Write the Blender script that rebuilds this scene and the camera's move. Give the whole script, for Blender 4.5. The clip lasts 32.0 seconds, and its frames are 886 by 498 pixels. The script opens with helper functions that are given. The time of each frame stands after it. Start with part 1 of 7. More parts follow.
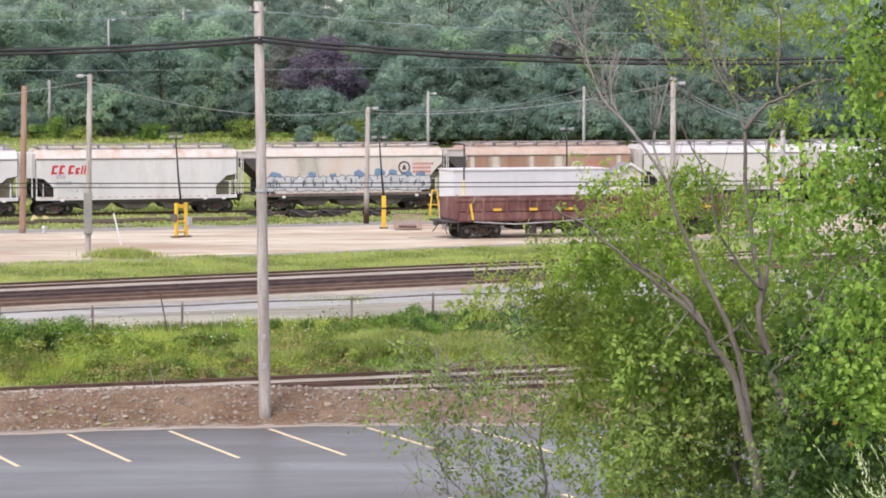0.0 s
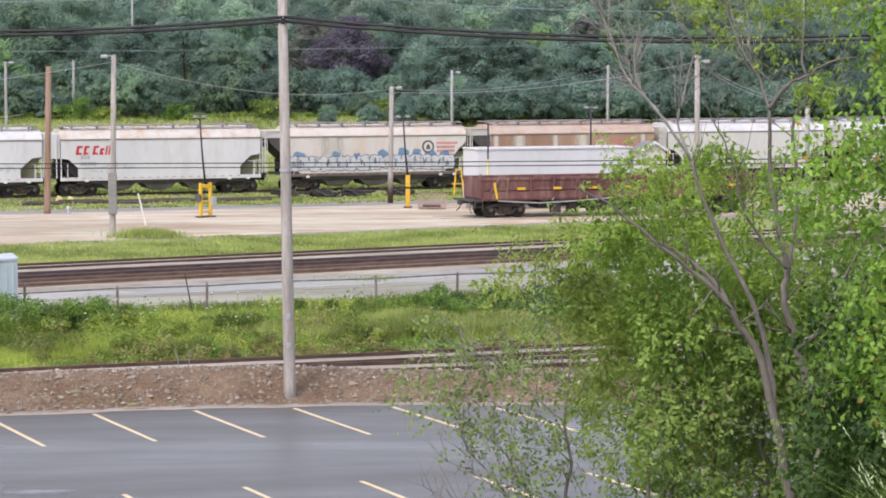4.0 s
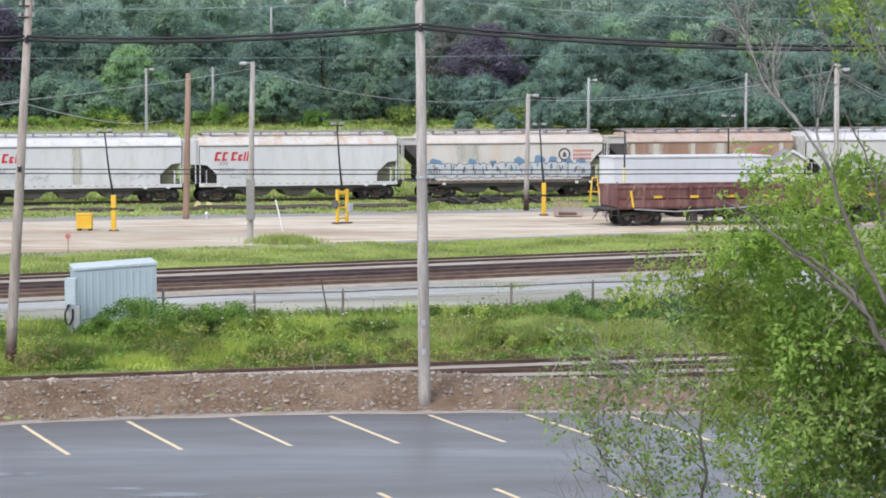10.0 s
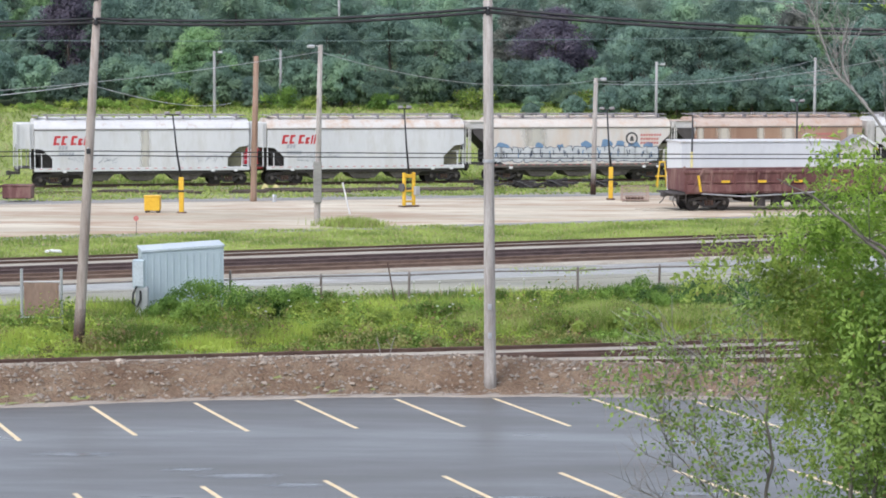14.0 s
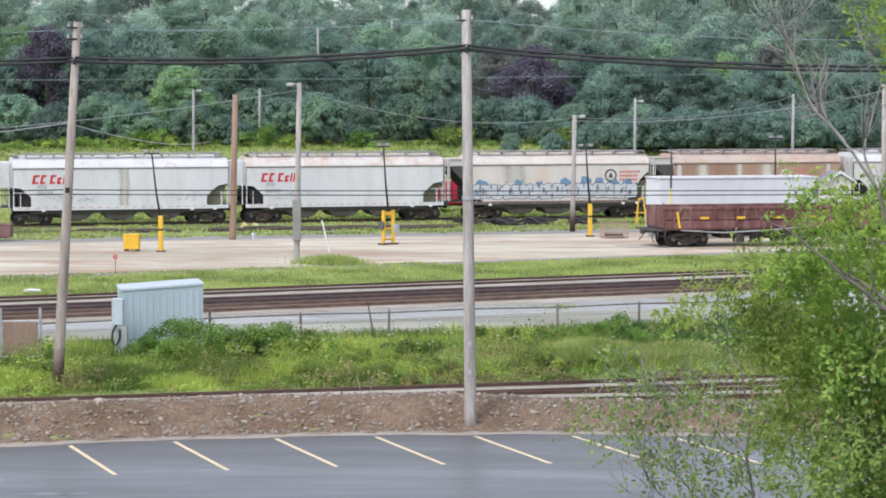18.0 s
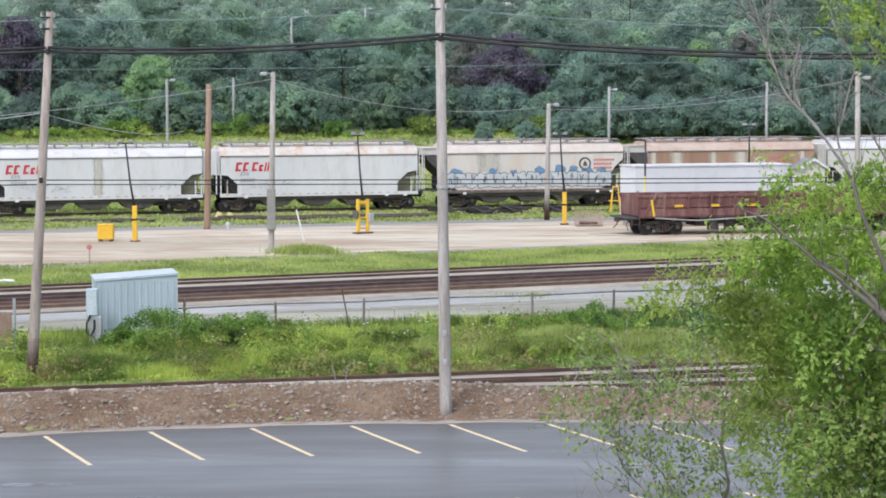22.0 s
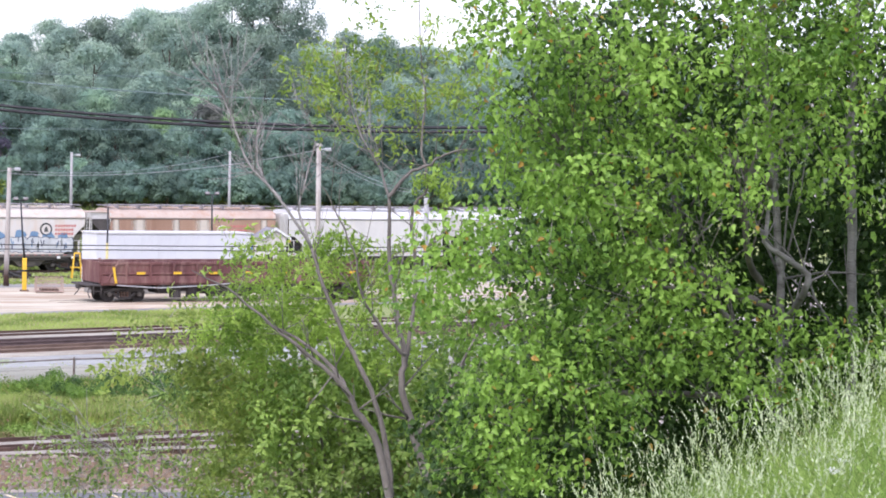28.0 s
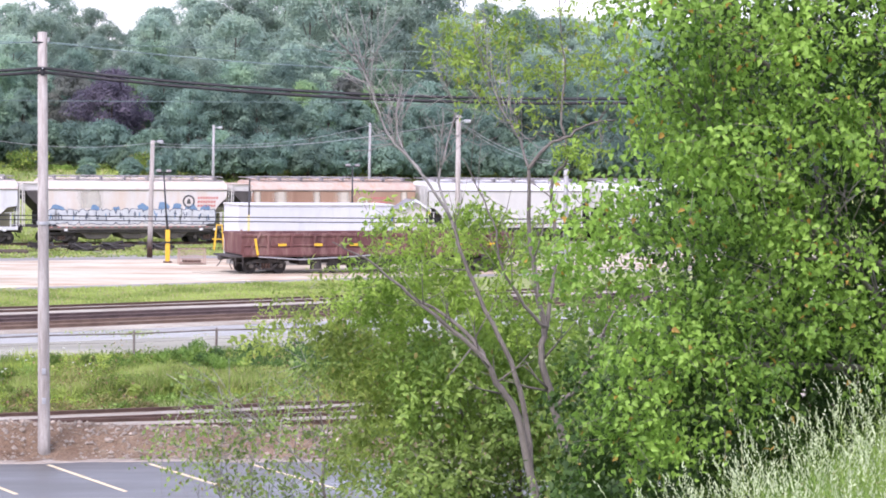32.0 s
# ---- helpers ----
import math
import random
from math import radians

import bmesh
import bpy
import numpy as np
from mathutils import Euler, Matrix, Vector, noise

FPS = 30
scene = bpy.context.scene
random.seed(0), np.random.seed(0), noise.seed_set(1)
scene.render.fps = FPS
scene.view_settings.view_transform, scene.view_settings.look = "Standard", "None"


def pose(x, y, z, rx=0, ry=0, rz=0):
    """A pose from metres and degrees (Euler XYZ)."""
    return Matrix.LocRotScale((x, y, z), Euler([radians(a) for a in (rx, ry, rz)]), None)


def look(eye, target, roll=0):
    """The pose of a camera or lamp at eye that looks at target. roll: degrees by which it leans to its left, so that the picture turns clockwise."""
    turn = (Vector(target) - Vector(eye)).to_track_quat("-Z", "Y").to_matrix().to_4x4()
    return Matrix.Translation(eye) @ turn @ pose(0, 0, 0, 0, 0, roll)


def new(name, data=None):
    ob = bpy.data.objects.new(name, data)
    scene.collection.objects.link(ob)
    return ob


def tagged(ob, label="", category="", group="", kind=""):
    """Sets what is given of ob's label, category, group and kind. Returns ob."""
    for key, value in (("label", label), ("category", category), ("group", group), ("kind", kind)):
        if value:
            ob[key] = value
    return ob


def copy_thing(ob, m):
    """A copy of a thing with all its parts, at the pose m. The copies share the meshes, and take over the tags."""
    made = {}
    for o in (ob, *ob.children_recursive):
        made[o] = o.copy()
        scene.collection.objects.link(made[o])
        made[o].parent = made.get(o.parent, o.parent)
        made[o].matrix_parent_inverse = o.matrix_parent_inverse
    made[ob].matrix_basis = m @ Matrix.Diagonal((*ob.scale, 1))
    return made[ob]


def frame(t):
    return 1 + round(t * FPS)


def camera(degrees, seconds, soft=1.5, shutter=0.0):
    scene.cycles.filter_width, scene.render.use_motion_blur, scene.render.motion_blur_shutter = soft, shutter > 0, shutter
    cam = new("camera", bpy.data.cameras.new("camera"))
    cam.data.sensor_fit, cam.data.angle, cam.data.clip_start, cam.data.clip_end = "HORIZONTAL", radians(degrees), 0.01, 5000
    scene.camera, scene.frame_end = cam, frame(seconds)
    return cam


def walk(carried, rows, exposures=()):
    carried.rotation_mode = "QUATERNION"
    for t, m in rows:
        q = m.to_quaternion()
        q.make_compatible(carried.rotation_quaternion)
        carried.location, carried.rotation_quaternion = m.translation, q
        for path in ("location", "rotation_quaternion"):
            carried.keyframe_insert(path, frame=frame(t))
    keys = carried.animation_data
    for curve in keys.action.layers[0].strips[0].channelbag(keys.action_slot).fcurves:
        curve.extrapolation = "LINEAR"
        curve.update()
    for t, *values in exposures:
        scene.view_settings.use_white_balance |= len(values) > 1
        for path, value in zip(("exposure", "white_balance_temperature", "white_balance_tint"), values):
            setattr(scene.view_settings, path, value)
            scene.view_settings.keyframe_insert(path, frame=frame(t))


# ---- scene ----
EYE = Vector((0.0, 0.0, 9.17))


def aim(yaw, pitch, roll):
    """The camera's pose: yaw to the right of +y, pitch upwards, in degrees."""
    a, b = radians(yaw), radians(pitch)
    way = Vector((math.sin(a) * math.cos(b), math.cos(a) * math.cos(b), math.sin(b)))
    return look(EYE, EYE + way * 60, roll)


cam = camera(22.73, 32.0, soft=1.8)
walk(cam, [
    (0.0, aim(5.850, -4.251, 0.193)), (0.5, aim(5.048, -4.477, -0.080)),
    (1.0, aim(4.988, -4.807, -0.046)), (1.5, aim(5.600, -4.550, -0.325)),
    (2.0, aim(5.282, -4.286, -0.495)), (2.5, aim(5.505, -4.337, -0.293)),
    (3.0, aim(5.297, -4.503, -0.240)), (3.5, aim(5.351, -4.670, -0.058)),
    (5.5, aim(4.681, -4.966, -0.008)), (6.0, aim(4.807, -5.007, 0.121)),
    (6.5, aim(4.920, -5.040, -0.085)), (7.0, aim(4.995, -4.893, -0.128)),
    (7.5, aim(4.796, -4.853, -0.030)), (8.0, aim(4.775, -5.119, 0.255)),
    (8.5, aim(4.494, -5.264, 0.292)), (9.0, aim(4.588, -5.329, 0.221)),
    (9.5, aim(3.435, -5.313, 0.139)), (10.0, aim(1.686, -4.601, 0.110)),
    (10.5, aim(0.903, -4.446, 0.175)), (11.0, aim(0.023, -4.435, 0.350)),
    (11.5, aim(-0.508, -4.527, -0.013)), (12.0, aim(0.338, -4.458, 0.101)),
    (12.5, aim(-0.222, -4.696, -0.212)), (13.0, aim(0.000, -4.822, 0.000)),
    (13.5, aim(-0.169, -5.034, 0.129)), (14.0, aim(-0.045, -5.033, 0.271)),
    (14.5, aim(0.009, -4.954, 0.318)), (16.5, aim(0.675, -4.545, 0.355)),
    (17.0, aim(0.460, -4.555, 0.500)), (17.5, aim(0.444, -4.504, 0.310)),
    (18.0, aim(0.484, -4.058, 0.079)), (18.5, aim(0.399, -3.870, -0.063)),
    (19.0, aim(0.332, -3.755, -0.075)), (19.5, aim(0.335, -3.711, 0.192)),
    (20.0, aim(0.809, -3.850, -0.001)), (20.5, aim(1.111, -4.067, -0.104)),
    (21.0, aim(1.380, -4.089, -0.041)), (21.5, aim(1.108, -4.045, -0.112)),
    (22.0, aim(1.144, -4.350, -0.101)), (22.5, aim(1.488, -4.684, 0.077)),
    (23.0, aim(1.576, -5.163, 0.179)), (23.5, aim(1.098, -5.040, 0.089)),
    (24.0, aim(1.032, -4.814, 0.322)), (24.5, aim(1.797, -4.831, 0.618)),
    (26.5, aim(7.332, -3.947, 1.186)), (27.0, aim(10.988, -3.546, 1.358)),
    (27.5, aim(14.191, -3.283, 1.831)), (28.0, aim(15.058, -2.442, 1.313)),
    (28.5, aim(15.289, -2.396, 1.426)), (29.0, aim(14.971, -2.992, 1.328)),
    (29.5, aim(13.782, -3.189, 0.996)), (30.0, aim(14.484, -3.126, 1.280)),
    (30.5, aim(15.382, -3.303, 1.409)), (31.0, aim(14.319, -3.646, 1.052)),
    (31.5, aim(11.991, -3.115, 1.031)), (32.0, aim(11.440, -3.257, 1.103)),
], exposures=[
    (0.0, 1.02, 6700, 21), (1.2, 0.95, 6700, 21), (3.5, 0.92, 6600, 20.5), (5.5, 0.92, 6150, 14), (24.5, 0.92, 6150, 14), (26.8, 0.85, 6050, 20), (28.0, 1.24, 6000, 24), (29.5, 1.34, 6000, 25), (32.0, 1.4, 6050, 28)])

# ---- world and sun: bright thin overcast ----
SUN_EL, SUN_AZ = radians(52), radians(215)
world = bpy.data.worlds.new("sky")
scene.world = world
world.use_nodes = True
wn, wl = world.node_tree.nodes, world.node_tree.links
sky = wn.new("ShaderNodeTexSky")
sky.sky_type = "NISHITA"
sky.sun_disc = False
sky.sun_elevation, sky.sun_rotation = SUN_EL, SUN_AZ
sky.air_density, sky.dust_density, sky.ozone_density = 1.0, 2.0, 1.0
pale = wn.new("ShaderNodeHueSaturation")
pale.inputs["Saturation"].default_value = 0.45
wl.new(sky.outputs[0], pale.inputs["Color"])
wl.new(pale.outputs[0], wn["Background"].inputs["Color"])
wn["Background"].inputs["Strength"].default_value = 0.15
sun = new("sun", bpy.data.lights.new("sun", "SUN"))
sun.data.energy, sun.data.angle, sun.data.color = 0.75, radians(18), (1.0, 0.97, 0.93)
sun.matrix_world = look((0, 0, 100), Vector((0, 0, 100)) - Vector((math.sin(SUN_AZ) * math.cos(SUN_EL), math.cos(SUN_AZ) * math.cos(SUN_EL), math.sin(SUN_EL))))


# ---- materials ----
def mat(name, a, b, rough=0.8, metal=0.0, big=0.6, fine=30.0, bump=0.3, stain=None, amount=0.5, stretch=(1, 1, 1), rand=0.0, island=0.0, thick=0.02, gloss=None, grain=0.35, soft=0.0, sd=6):
    """Two colours mixed by noise at two scales, an optional stain colour in patches, and a bump."""
    m = bpy.data.materials.new(name)
    m.use_nodes = True
    n, l = m.node_tree.nodes, m.node_tree.links
    bs = n["Principled BSDF"]
    tc = n.new("ShaderNodeTexCoord")
    mp = n.new("ShaderNodeMapping")
    mp.inputs["Scale"].default_value = stretch
    l.new(tc.outputs["Object"], mp.inputs["Vector"])

    def tex(scale, detail=5, rough_=0.6):
        t = n.new("ShaderNodeTexNoise")
        t.inputs["Scale"].default_value, t.inputs["Detail"].default_value, t.inputs["Roughness"].default_value = scale, detail, rough_
        l.new(mp.outputs[0], t.inputs["Vector"])
        return t.outputs["Fac"]

    def ramp(src, lo, hi):
        r = n.new("ShaderNodeMapRange")
        r.inputs["From Min"].default_value, r.inputs["From Max"].default_value = lo, hi
        l.new(src, r.inputs["Value"])
        return r.outputs[0]

    def mix(fac, c1, c2, kind="MIX"):
        x = n.new("ShaderNodeMix")
        x.data_type, x.blend_type = "RGBA", kind
        for sock, v in ((x.inputs[0], fac), (x.inputs[6], c1), (x.inputs[7], c2)):
            if isinstance(v, (int, float)):
                sock.default_value = v
            elif isinstance(v, tuple):
                sock.default_value = (*v, 1)
            else:
                l.new(v, sock)
        return x.outputs[2]

    f_big, f_fine = tex(big), tex(fine, 3)
    col = mix(ramp(f_big, 0.32, 0.68), a, b)
    col = mix(grain, col, mix(ramp(f_fine, 0.3, 0.7), (0.35, 0.35, 0.35), (1.0, 1.0, 1.0)), "MULTIPLY")
    if stain:
        f3 = tex(big * 2.3 + 0.07, sd, 0.7 if sd > 3 else 0.45)
        col = mix(ramp(f3, 0.72 - amount * 0.4 - soft, 0.82 - amount * 0.3 + soft), col, stain)
    if rand:
        oi = n.new("ShaderNodeObjectInfo")
        col = mix(rand, col, mix(oi.outputs["Random"], (0.3, 0.3, 0.3), (1.35, 1.35, 1.35)), "MULTIPLY")
    if island:
        gi = n.new("ShaderNodeNewGeometry")
        col = mix(island, col, mix(gi.outputs["Random Per Island"], (0.25, 0.25, 0.25), (1.5, 1.5, 1.5)), "MULTIPLY")
    l.new(col, bs.inputs["Base Color"])
    bs.inputs["Roughness"].default_value, bs.inputs["Metallic"].default_value = rough, metal
    if gloss:
        l.new(ramp(f_big, *gloss), bs.inputs["Roughness"])
    if bump:
        bp = n.new("ShaderNodeBump")
        bp.inputs["Strength"].default_value, bp.inputs["Distance"].default_value = bump, thick
        l.new(f_fine, bp.inputs["Height"])
        l.new(bp.outputs[0], bs.inputs["Normal"])
    return m


def leaf_mat(name, dark, light, odd=None, share=0.03, through_=0.35, rough=0.45, shine=0.25, patch=0.9, lo=0.0, hi=1.0, vary=0.6, tree=0.0):
    """Foliage: each leaf its own tint, light passing through it."""
    m = bpy.data.materials.new(name)
    m.use_nodes = True
    n, l = m.node_tree.nodes, m.node_tree.links
    bs, out = n["Principled BSDF"], n["Material Output"]
    gi = n.new("ShaderNodeNewGeometry")
    tc = n.new("ShaderNodeTexCoord")
    nz = n.new("ShaderNodeTexNoise")
    nz.inputs["Scale"].default_value = patch
    l.new(tc.outputs["Object"], nz.inputs["Vector"])
    add = n.new("ShaderNodeMath")
    add.operation = "MULTIPLY_ADD"
    l.new(gi.outputs["Random Per Island"], add.inputs[0])
    add.inputs[1].default_value = vary
    pr = n.new("ShaderNodeMapRange")
    pr.clamp = False
    pr.inputs["From Min"].default_value, pr.inputs["From Max"].default_value = 0.5 * lo, 0.5 + 0.5 * hi
    l.new(nz.outputs["Fac"], pr.inputs["Value"])
    l.new(pr.outputs[0], add.inputs[2])
    cr = n.new("ShaderNodeValToRGB")
    cr.color_ramp.elements[0].position, cr.color_ramp.elements[0].color = 0.35, (*dark, 1)
    cr.color_ramp.elements[1].position, cr.color_ramp.elements[1].color = 1.0, (*light, 1)
    l.new(add.outputs[0], cr.inputs[0])
    col = cr.outputs[0]
    if odd:
        gt = n.new("ShaderNodeMath")
        gt.operation = "GREATER_THAN"
        gt.inputs[1].default_value = 1 - share
        l.new(gi.outputs["Random Per Island"], gt.inputs[0])
        mx = n.new("ShaderNodeMix")
        mx.data_type = "RGBA"
        l.new(gt.outputs[0], mx.inputs[0])
        l.new(col, mx.inputs[6])
        mx.inputs[7].default_value = (*odd, 1)
        col = mx.outputs[2]
    if tree:
        oi = n.new("ShaderNodeObjectInfo")
        hs, vr = n.new("ShaderNodeHueSaturation"), n.new("ShaderNodeMapRange")
        vr.inputs["To Min"].default_value, vr.inputs["To Max"].default_value = 1 - tree, 1 + tree
        l.new(oi.outputs["Random"], vr.inputs["Value"])
        l.new(vr.outputs[0], hs.inputs["Value"])
        l.new(col, hs.inputs["Color"])
        col = hs.outputs[0]
    l.new(col, bs.inputs["Base Color"])
    bs.inputs["Roughness"].default_value = rough
    bs.inputs["Specular IOR Level"].default_value = shine
    tr = n.new("ShaderNodeBsdfTranslucent")
    l.new(col, tr.inputs["Color"])
    ms = n.new("ShaderNodeMixShader")
    ms.inputs[0].default_value = through_
    l.new(bs.outputs[0], ms.inputs[1])
    l.new(tr.outputs[0], ms.inputs[2])
    l.new(ms.outputs[0], out.inputs["Surface"])
    return m


M = {
    "asphalt": mat("asphalt", (0.102, 0.103, 0.099), (0.145, 0.146, 0.138), 0.4, big=0.14, fine=60, bump=0.2, thick=0.005, gloss=(0.18, 0.95), stretch=(0.35, 1.6, 1)),
    "line": mat("line_paint", (0.75, 0.55, 0.28), (0.82, 0.72, 0.5), 0.6, big=3, fine=40, bump=0.1),
    "dirt": mat("berm_dirt", (0.155, 0.095, 0.055), (0.26, 0.18, 0.115), 0.95, big=0.7, fine=7, bump=1.0, thick=0.14, grain=0.5, stain=(0.29, 0.235, 0.16), amount=0.36, soft=0.06),
    "stone": mat("stone", (0.31, 0.255, 0.195), (0.5, 0.43, 0.35), 0.9, big=2, fine=25, bump=0.4, rand=0.5, island=0.35),
    "soil": mat("grassy_ground", (0.2, 0.26, 0.08), (0.32, 0.36, 0.12), 0.95, big=0.35, fine=14, bump=0.8, thick=0.06, stain=(0.27, 0.25, 0.12), amount=0.35),
    "hill": mat("hill_ground", (0.09, 0.13, 0.06), (0.15, 0.19, 0.09), 0.95, big=0.3, fine=6, bump=0.6, thick=0.1),
    "edge_gravel": mat("edge_gravel", (0.3, 0.255, 0.205), (0.42, 0.37, 0.31), 0.95, big=0.6, fine=18, bump=0.6, thick=0.03, stretch=(0.4, 1, 1)),
    "yard_dirt": mat("yard_dirt", (0.2, 0.18, 0.15), (0.3, 0.28, 0.24), 0.95, big=0.35, fine=10, bump=0.6, thick=0.05, stretch=(0.35, 1, 1), stain=(0.24, 0.3, 0.1), amount=0.8, soft=0.06),
    "gravel": mat("gravel", (0.28, 0.29, 0.275), (0.47, 0.48, 0.45), 0.92, big=0.25, fine=28, bump=0.7, thick=0.03, stain=(0.25, 0.24, 0.215), amount=0.5, stretch=(0.2, 1, 1)),
    "road": mat("worn_asphalt", (0.25, 0.245, 0.185), (0.44, 0.43, 0.335), 0.85, big=0.3, fine=30, bump=0.3, stretch=(0.08, 1, 1), stain=(0.25, 0.245, 0.21), amount=0.45),
    "ballast": mat("ballast", (0.33, 0.3, 0.24), (0.5, 0.465, 0.385), 0.95, big=0.5, fine=22, bump=0.9, thick=0.05, stretch=(0.25, 1, 1), stain=(0.27, 0.21, 0.16), amount=0.4, soft=0.06),
    "concrete": mat("stained_concrete", (0.43, 0.375, 0.275), (0.68, 0.625, 0.49), 0.85, big=0.15, fine=2.5, bump=0.2, stretch=(0.3, 1.1, 1), stain=(0.33, 0.215, 0.135), amount=0.6, soft=0.03, grain=0.3),
    "patch": mat("patched_asphalt", (0.23, 0.225, 0.205), (0.34, 0.33, 0.3), 0.9, big=0.3, fine=20, bump=0.4, stretch=(0.2, 1, 1)),
    "tie": mat("sleeper_wood", (0.06, 0.045, 0.035), (0.12, 0.09, 0.07), 0.9, big=2, fine=20, bump=0.5, rand=0.4),
    "rail": mat("rusty_rail", (0.1, 0.06, 0.045), (0.17, 0.105, 0.08), 0.7, metal=0.3, big=1.5, fine=30, bump=0.2),
    "rail_light": mat("brown_rail", (0.15, 0.1, 0.075), (0.24, 0.165, 0.125), 0.8, metal=0.1, big=1.5, fine=30, bump=0.2),
    "rail_dark": mat("dark_rail", (0.085, 0.058, 0.055), (0.145, 0.1, 0.092), 0.7, metal=0.2, big=1.5, fine=30, bump=0.2),
    "pole": mat("weathered_pole", (0.32, 0.29, 0.26), (0.52, 0.485, 0.44), 0.9, big=1.6, fine=22, bump=0.5, stretch=(3, 3, 0.3), stain=(0.22, 0.19, 0.16), amount=0.45, soft=0.05),
    "pole_tan": mat("tan_weathered_pole", (0.3, 0.255, 0.215), (0.47, 0.415, 0.36), 0.9, big=1.4, fine=22, bump=0.5, stretch=(3, 3, 0.3), stain=(0.2, 0.155, 0.12), amount=0.45, soft=0.05),
    "pole_brown": mat("brown_pole", (0.24, 0.15, 0.1), (0.36, 0.25, 0.18), 0.9, big=1.2, fine=22, bump=0.5, stretch=(3, 3, 0.3)),
    "tar": mat("creosote", (0.035, 0.022, 0.018), (0.1, 0.055, 0.04), 0.85, big=2, fine=20, bump=0.3, stretch=(3, 3, 0.4), stain=(0.22, 0.12, 0.075), amount=0.45, soft=0.06),
    "pole_grey": mat("grey_pole", (0.3, 0.3, 0.29), (0.42, 0.415, 0.4), 0.7, big=1, fine=18, bump=0.3, stretch=(3, 3, 0.3)),
    "dark_metal": mat("dark_metal", (0.025, 0.027, 0.03), (0.05, 0.05, 0.052), 0.5, metal=0.5, big=2, fine=30, bump=0.1),
    "galv": mat("galvanised", (0.45, 0.46, 0.47), (0.58, 0.59, 0.6), 0.45, metal=0.6, big=3, fine=40, bump=0.1),
    "fence_steel": mat("rusted_fence", (0.16, 0.12, 0.1), (0.28, 0.25, 0.23), 0.7, metal=0.3, big=3, fine=30, bump=0.2),
    "cable": mat("cable_rubber", (0.012, 0.012, 0.013), (0.025, 0.025, 0.027), 0.6, big=3, fine=30, bump=0.1),
    "wet": mat("wet_asphalt", (0.115, 0.118, 0.122), (0.15, 0.155, 0.16), 0.16, big=0.5, fine=8, bump=0.02, thick=0.004),
    "wire": mat("teal_wire", (0.16, 0.24, 0.24), (0.26, 0.34, 0.34), 0.6, big=2, fine=10, bump=0.0),
    "yellow": mat("yellow_paint", (0.72, 0.42, 0.02), (0.82, 0.52, 0.04), 0.55, big=2, fine=25, bump=0.15, stain=(0.4, 0.22, 0.06), amount=0.25),
    "red_paint": mat("red_paint", (0.5, 0.03, 0.04), (0.6, 0.05, 0.05), 0.4, big=2, fine=25, bump=0.05),
    "hopper_white": mat("hopper_white", (0.55, 0.555, 0.545), (0.63, 0.632, 0.62), 0.5, big=0.3, fine=8, bump=0.02, stretch=(1, 1, 0.25), stain=(0.46, 0.44, 0.385), amount=0.3, grain=0.08, soft=0.08),
    "hopper_roof": mat("rusty_white_roof", (0.54, 0.52, 0.48), (0.6, 0.57, 0.52), 0.7, grain=0.12, big=0.45, fine=10, bump=0.1, stretch=(1, 1, 0.8), stain=(0.46, 0.31, 0.2), amount=0.52, soft=0.06, sd=4),
    "roof_white": mat("white_roof", (0.54, 0.54, 0.53), (0.62, 0.62, 0.61), 0.6, grain=0.1, big=0.8, fine=10, bump=0.1, stain=(0.46, 0.41, 0.36), amount=0.45),
    "hopper_cream": mat("hopper_cream", (0.56, 0.52, 0.46), (0.63, 0.6, 0.56), 0.6, big=0.4, fine=8, bump=0.05, stretch=(1, 1, 0.3), stain=(0.56, 0.44, 0.33), amount=0.45, grain=0.1, soft=0.08),
    "hopper_pale": mat("hopper_pale", (0.53, 0.51, 0.47), (0.6, 0.585, 0.55), 0.55, big=0.5, fine=8, bump=0.05, stretch=(1, 1, 0.35), stain=(0.6, 0.55, 0.47), amount=0.25, grain=0.08, soft=0.06),
    "hopper_brown": mat("hopper_rust", (0.27, 0.15, 0.1), (0.39, 0.25, 0.17), 0.7, big=0.2, fine=10, bump=0.03, stretch=(1.0, 1, 0.08), stain=(0.4, 0.27, 0.19), amount=0.45, grain=0.15, soft=0.07),
    "brown_roof": mat("rusty_tan_roof", (0.42, 0.32, 0.26), (0.52, 0.43, 0.36), 0.7, big=0.5, fine=10, bump=0.05, grain=0.12, stain=(0.4, 0.24, 0.15), amount=0.45, soft=0.05),
    "brown_roof_pale": mat("stained_cream_roof", (0.5, 0.45, 0.39), (0.6, 0.56, 0.5), 0.7, big=0.5, fine=10, bump=0.05, grain=0.12, stain=(0.5, 0.36, 0.26), amount=0.45, soft=0.06),
    "under": mat("underframe", (0.045, 0.04, 0.038), (0.085, 0.075, 0.069), 0.85, big=1, fine=12, bump=0.2),
    "bay": mat("hopper_bay", (0.1, 0.088, 0.076), (0.17, 0.15, 0.13), 0.85, big=0.8, fine=10, bump=0.1, stain=(0.07, 0.06, 0.052), amount=0.45),
    "wheel": mat("wheel_steel", (0.028, 0.024, 0.023), (0.055, 0.047, 0.043), 0.7, metal=0.2, big=2, fine=20, bump=0.2),
    "slope": mat("slope_sheet", (0.2, 0.19, 0.12), (0.33, 0.31, 0.2), 0.8, big=0.9, fine=10, bump=0.1),
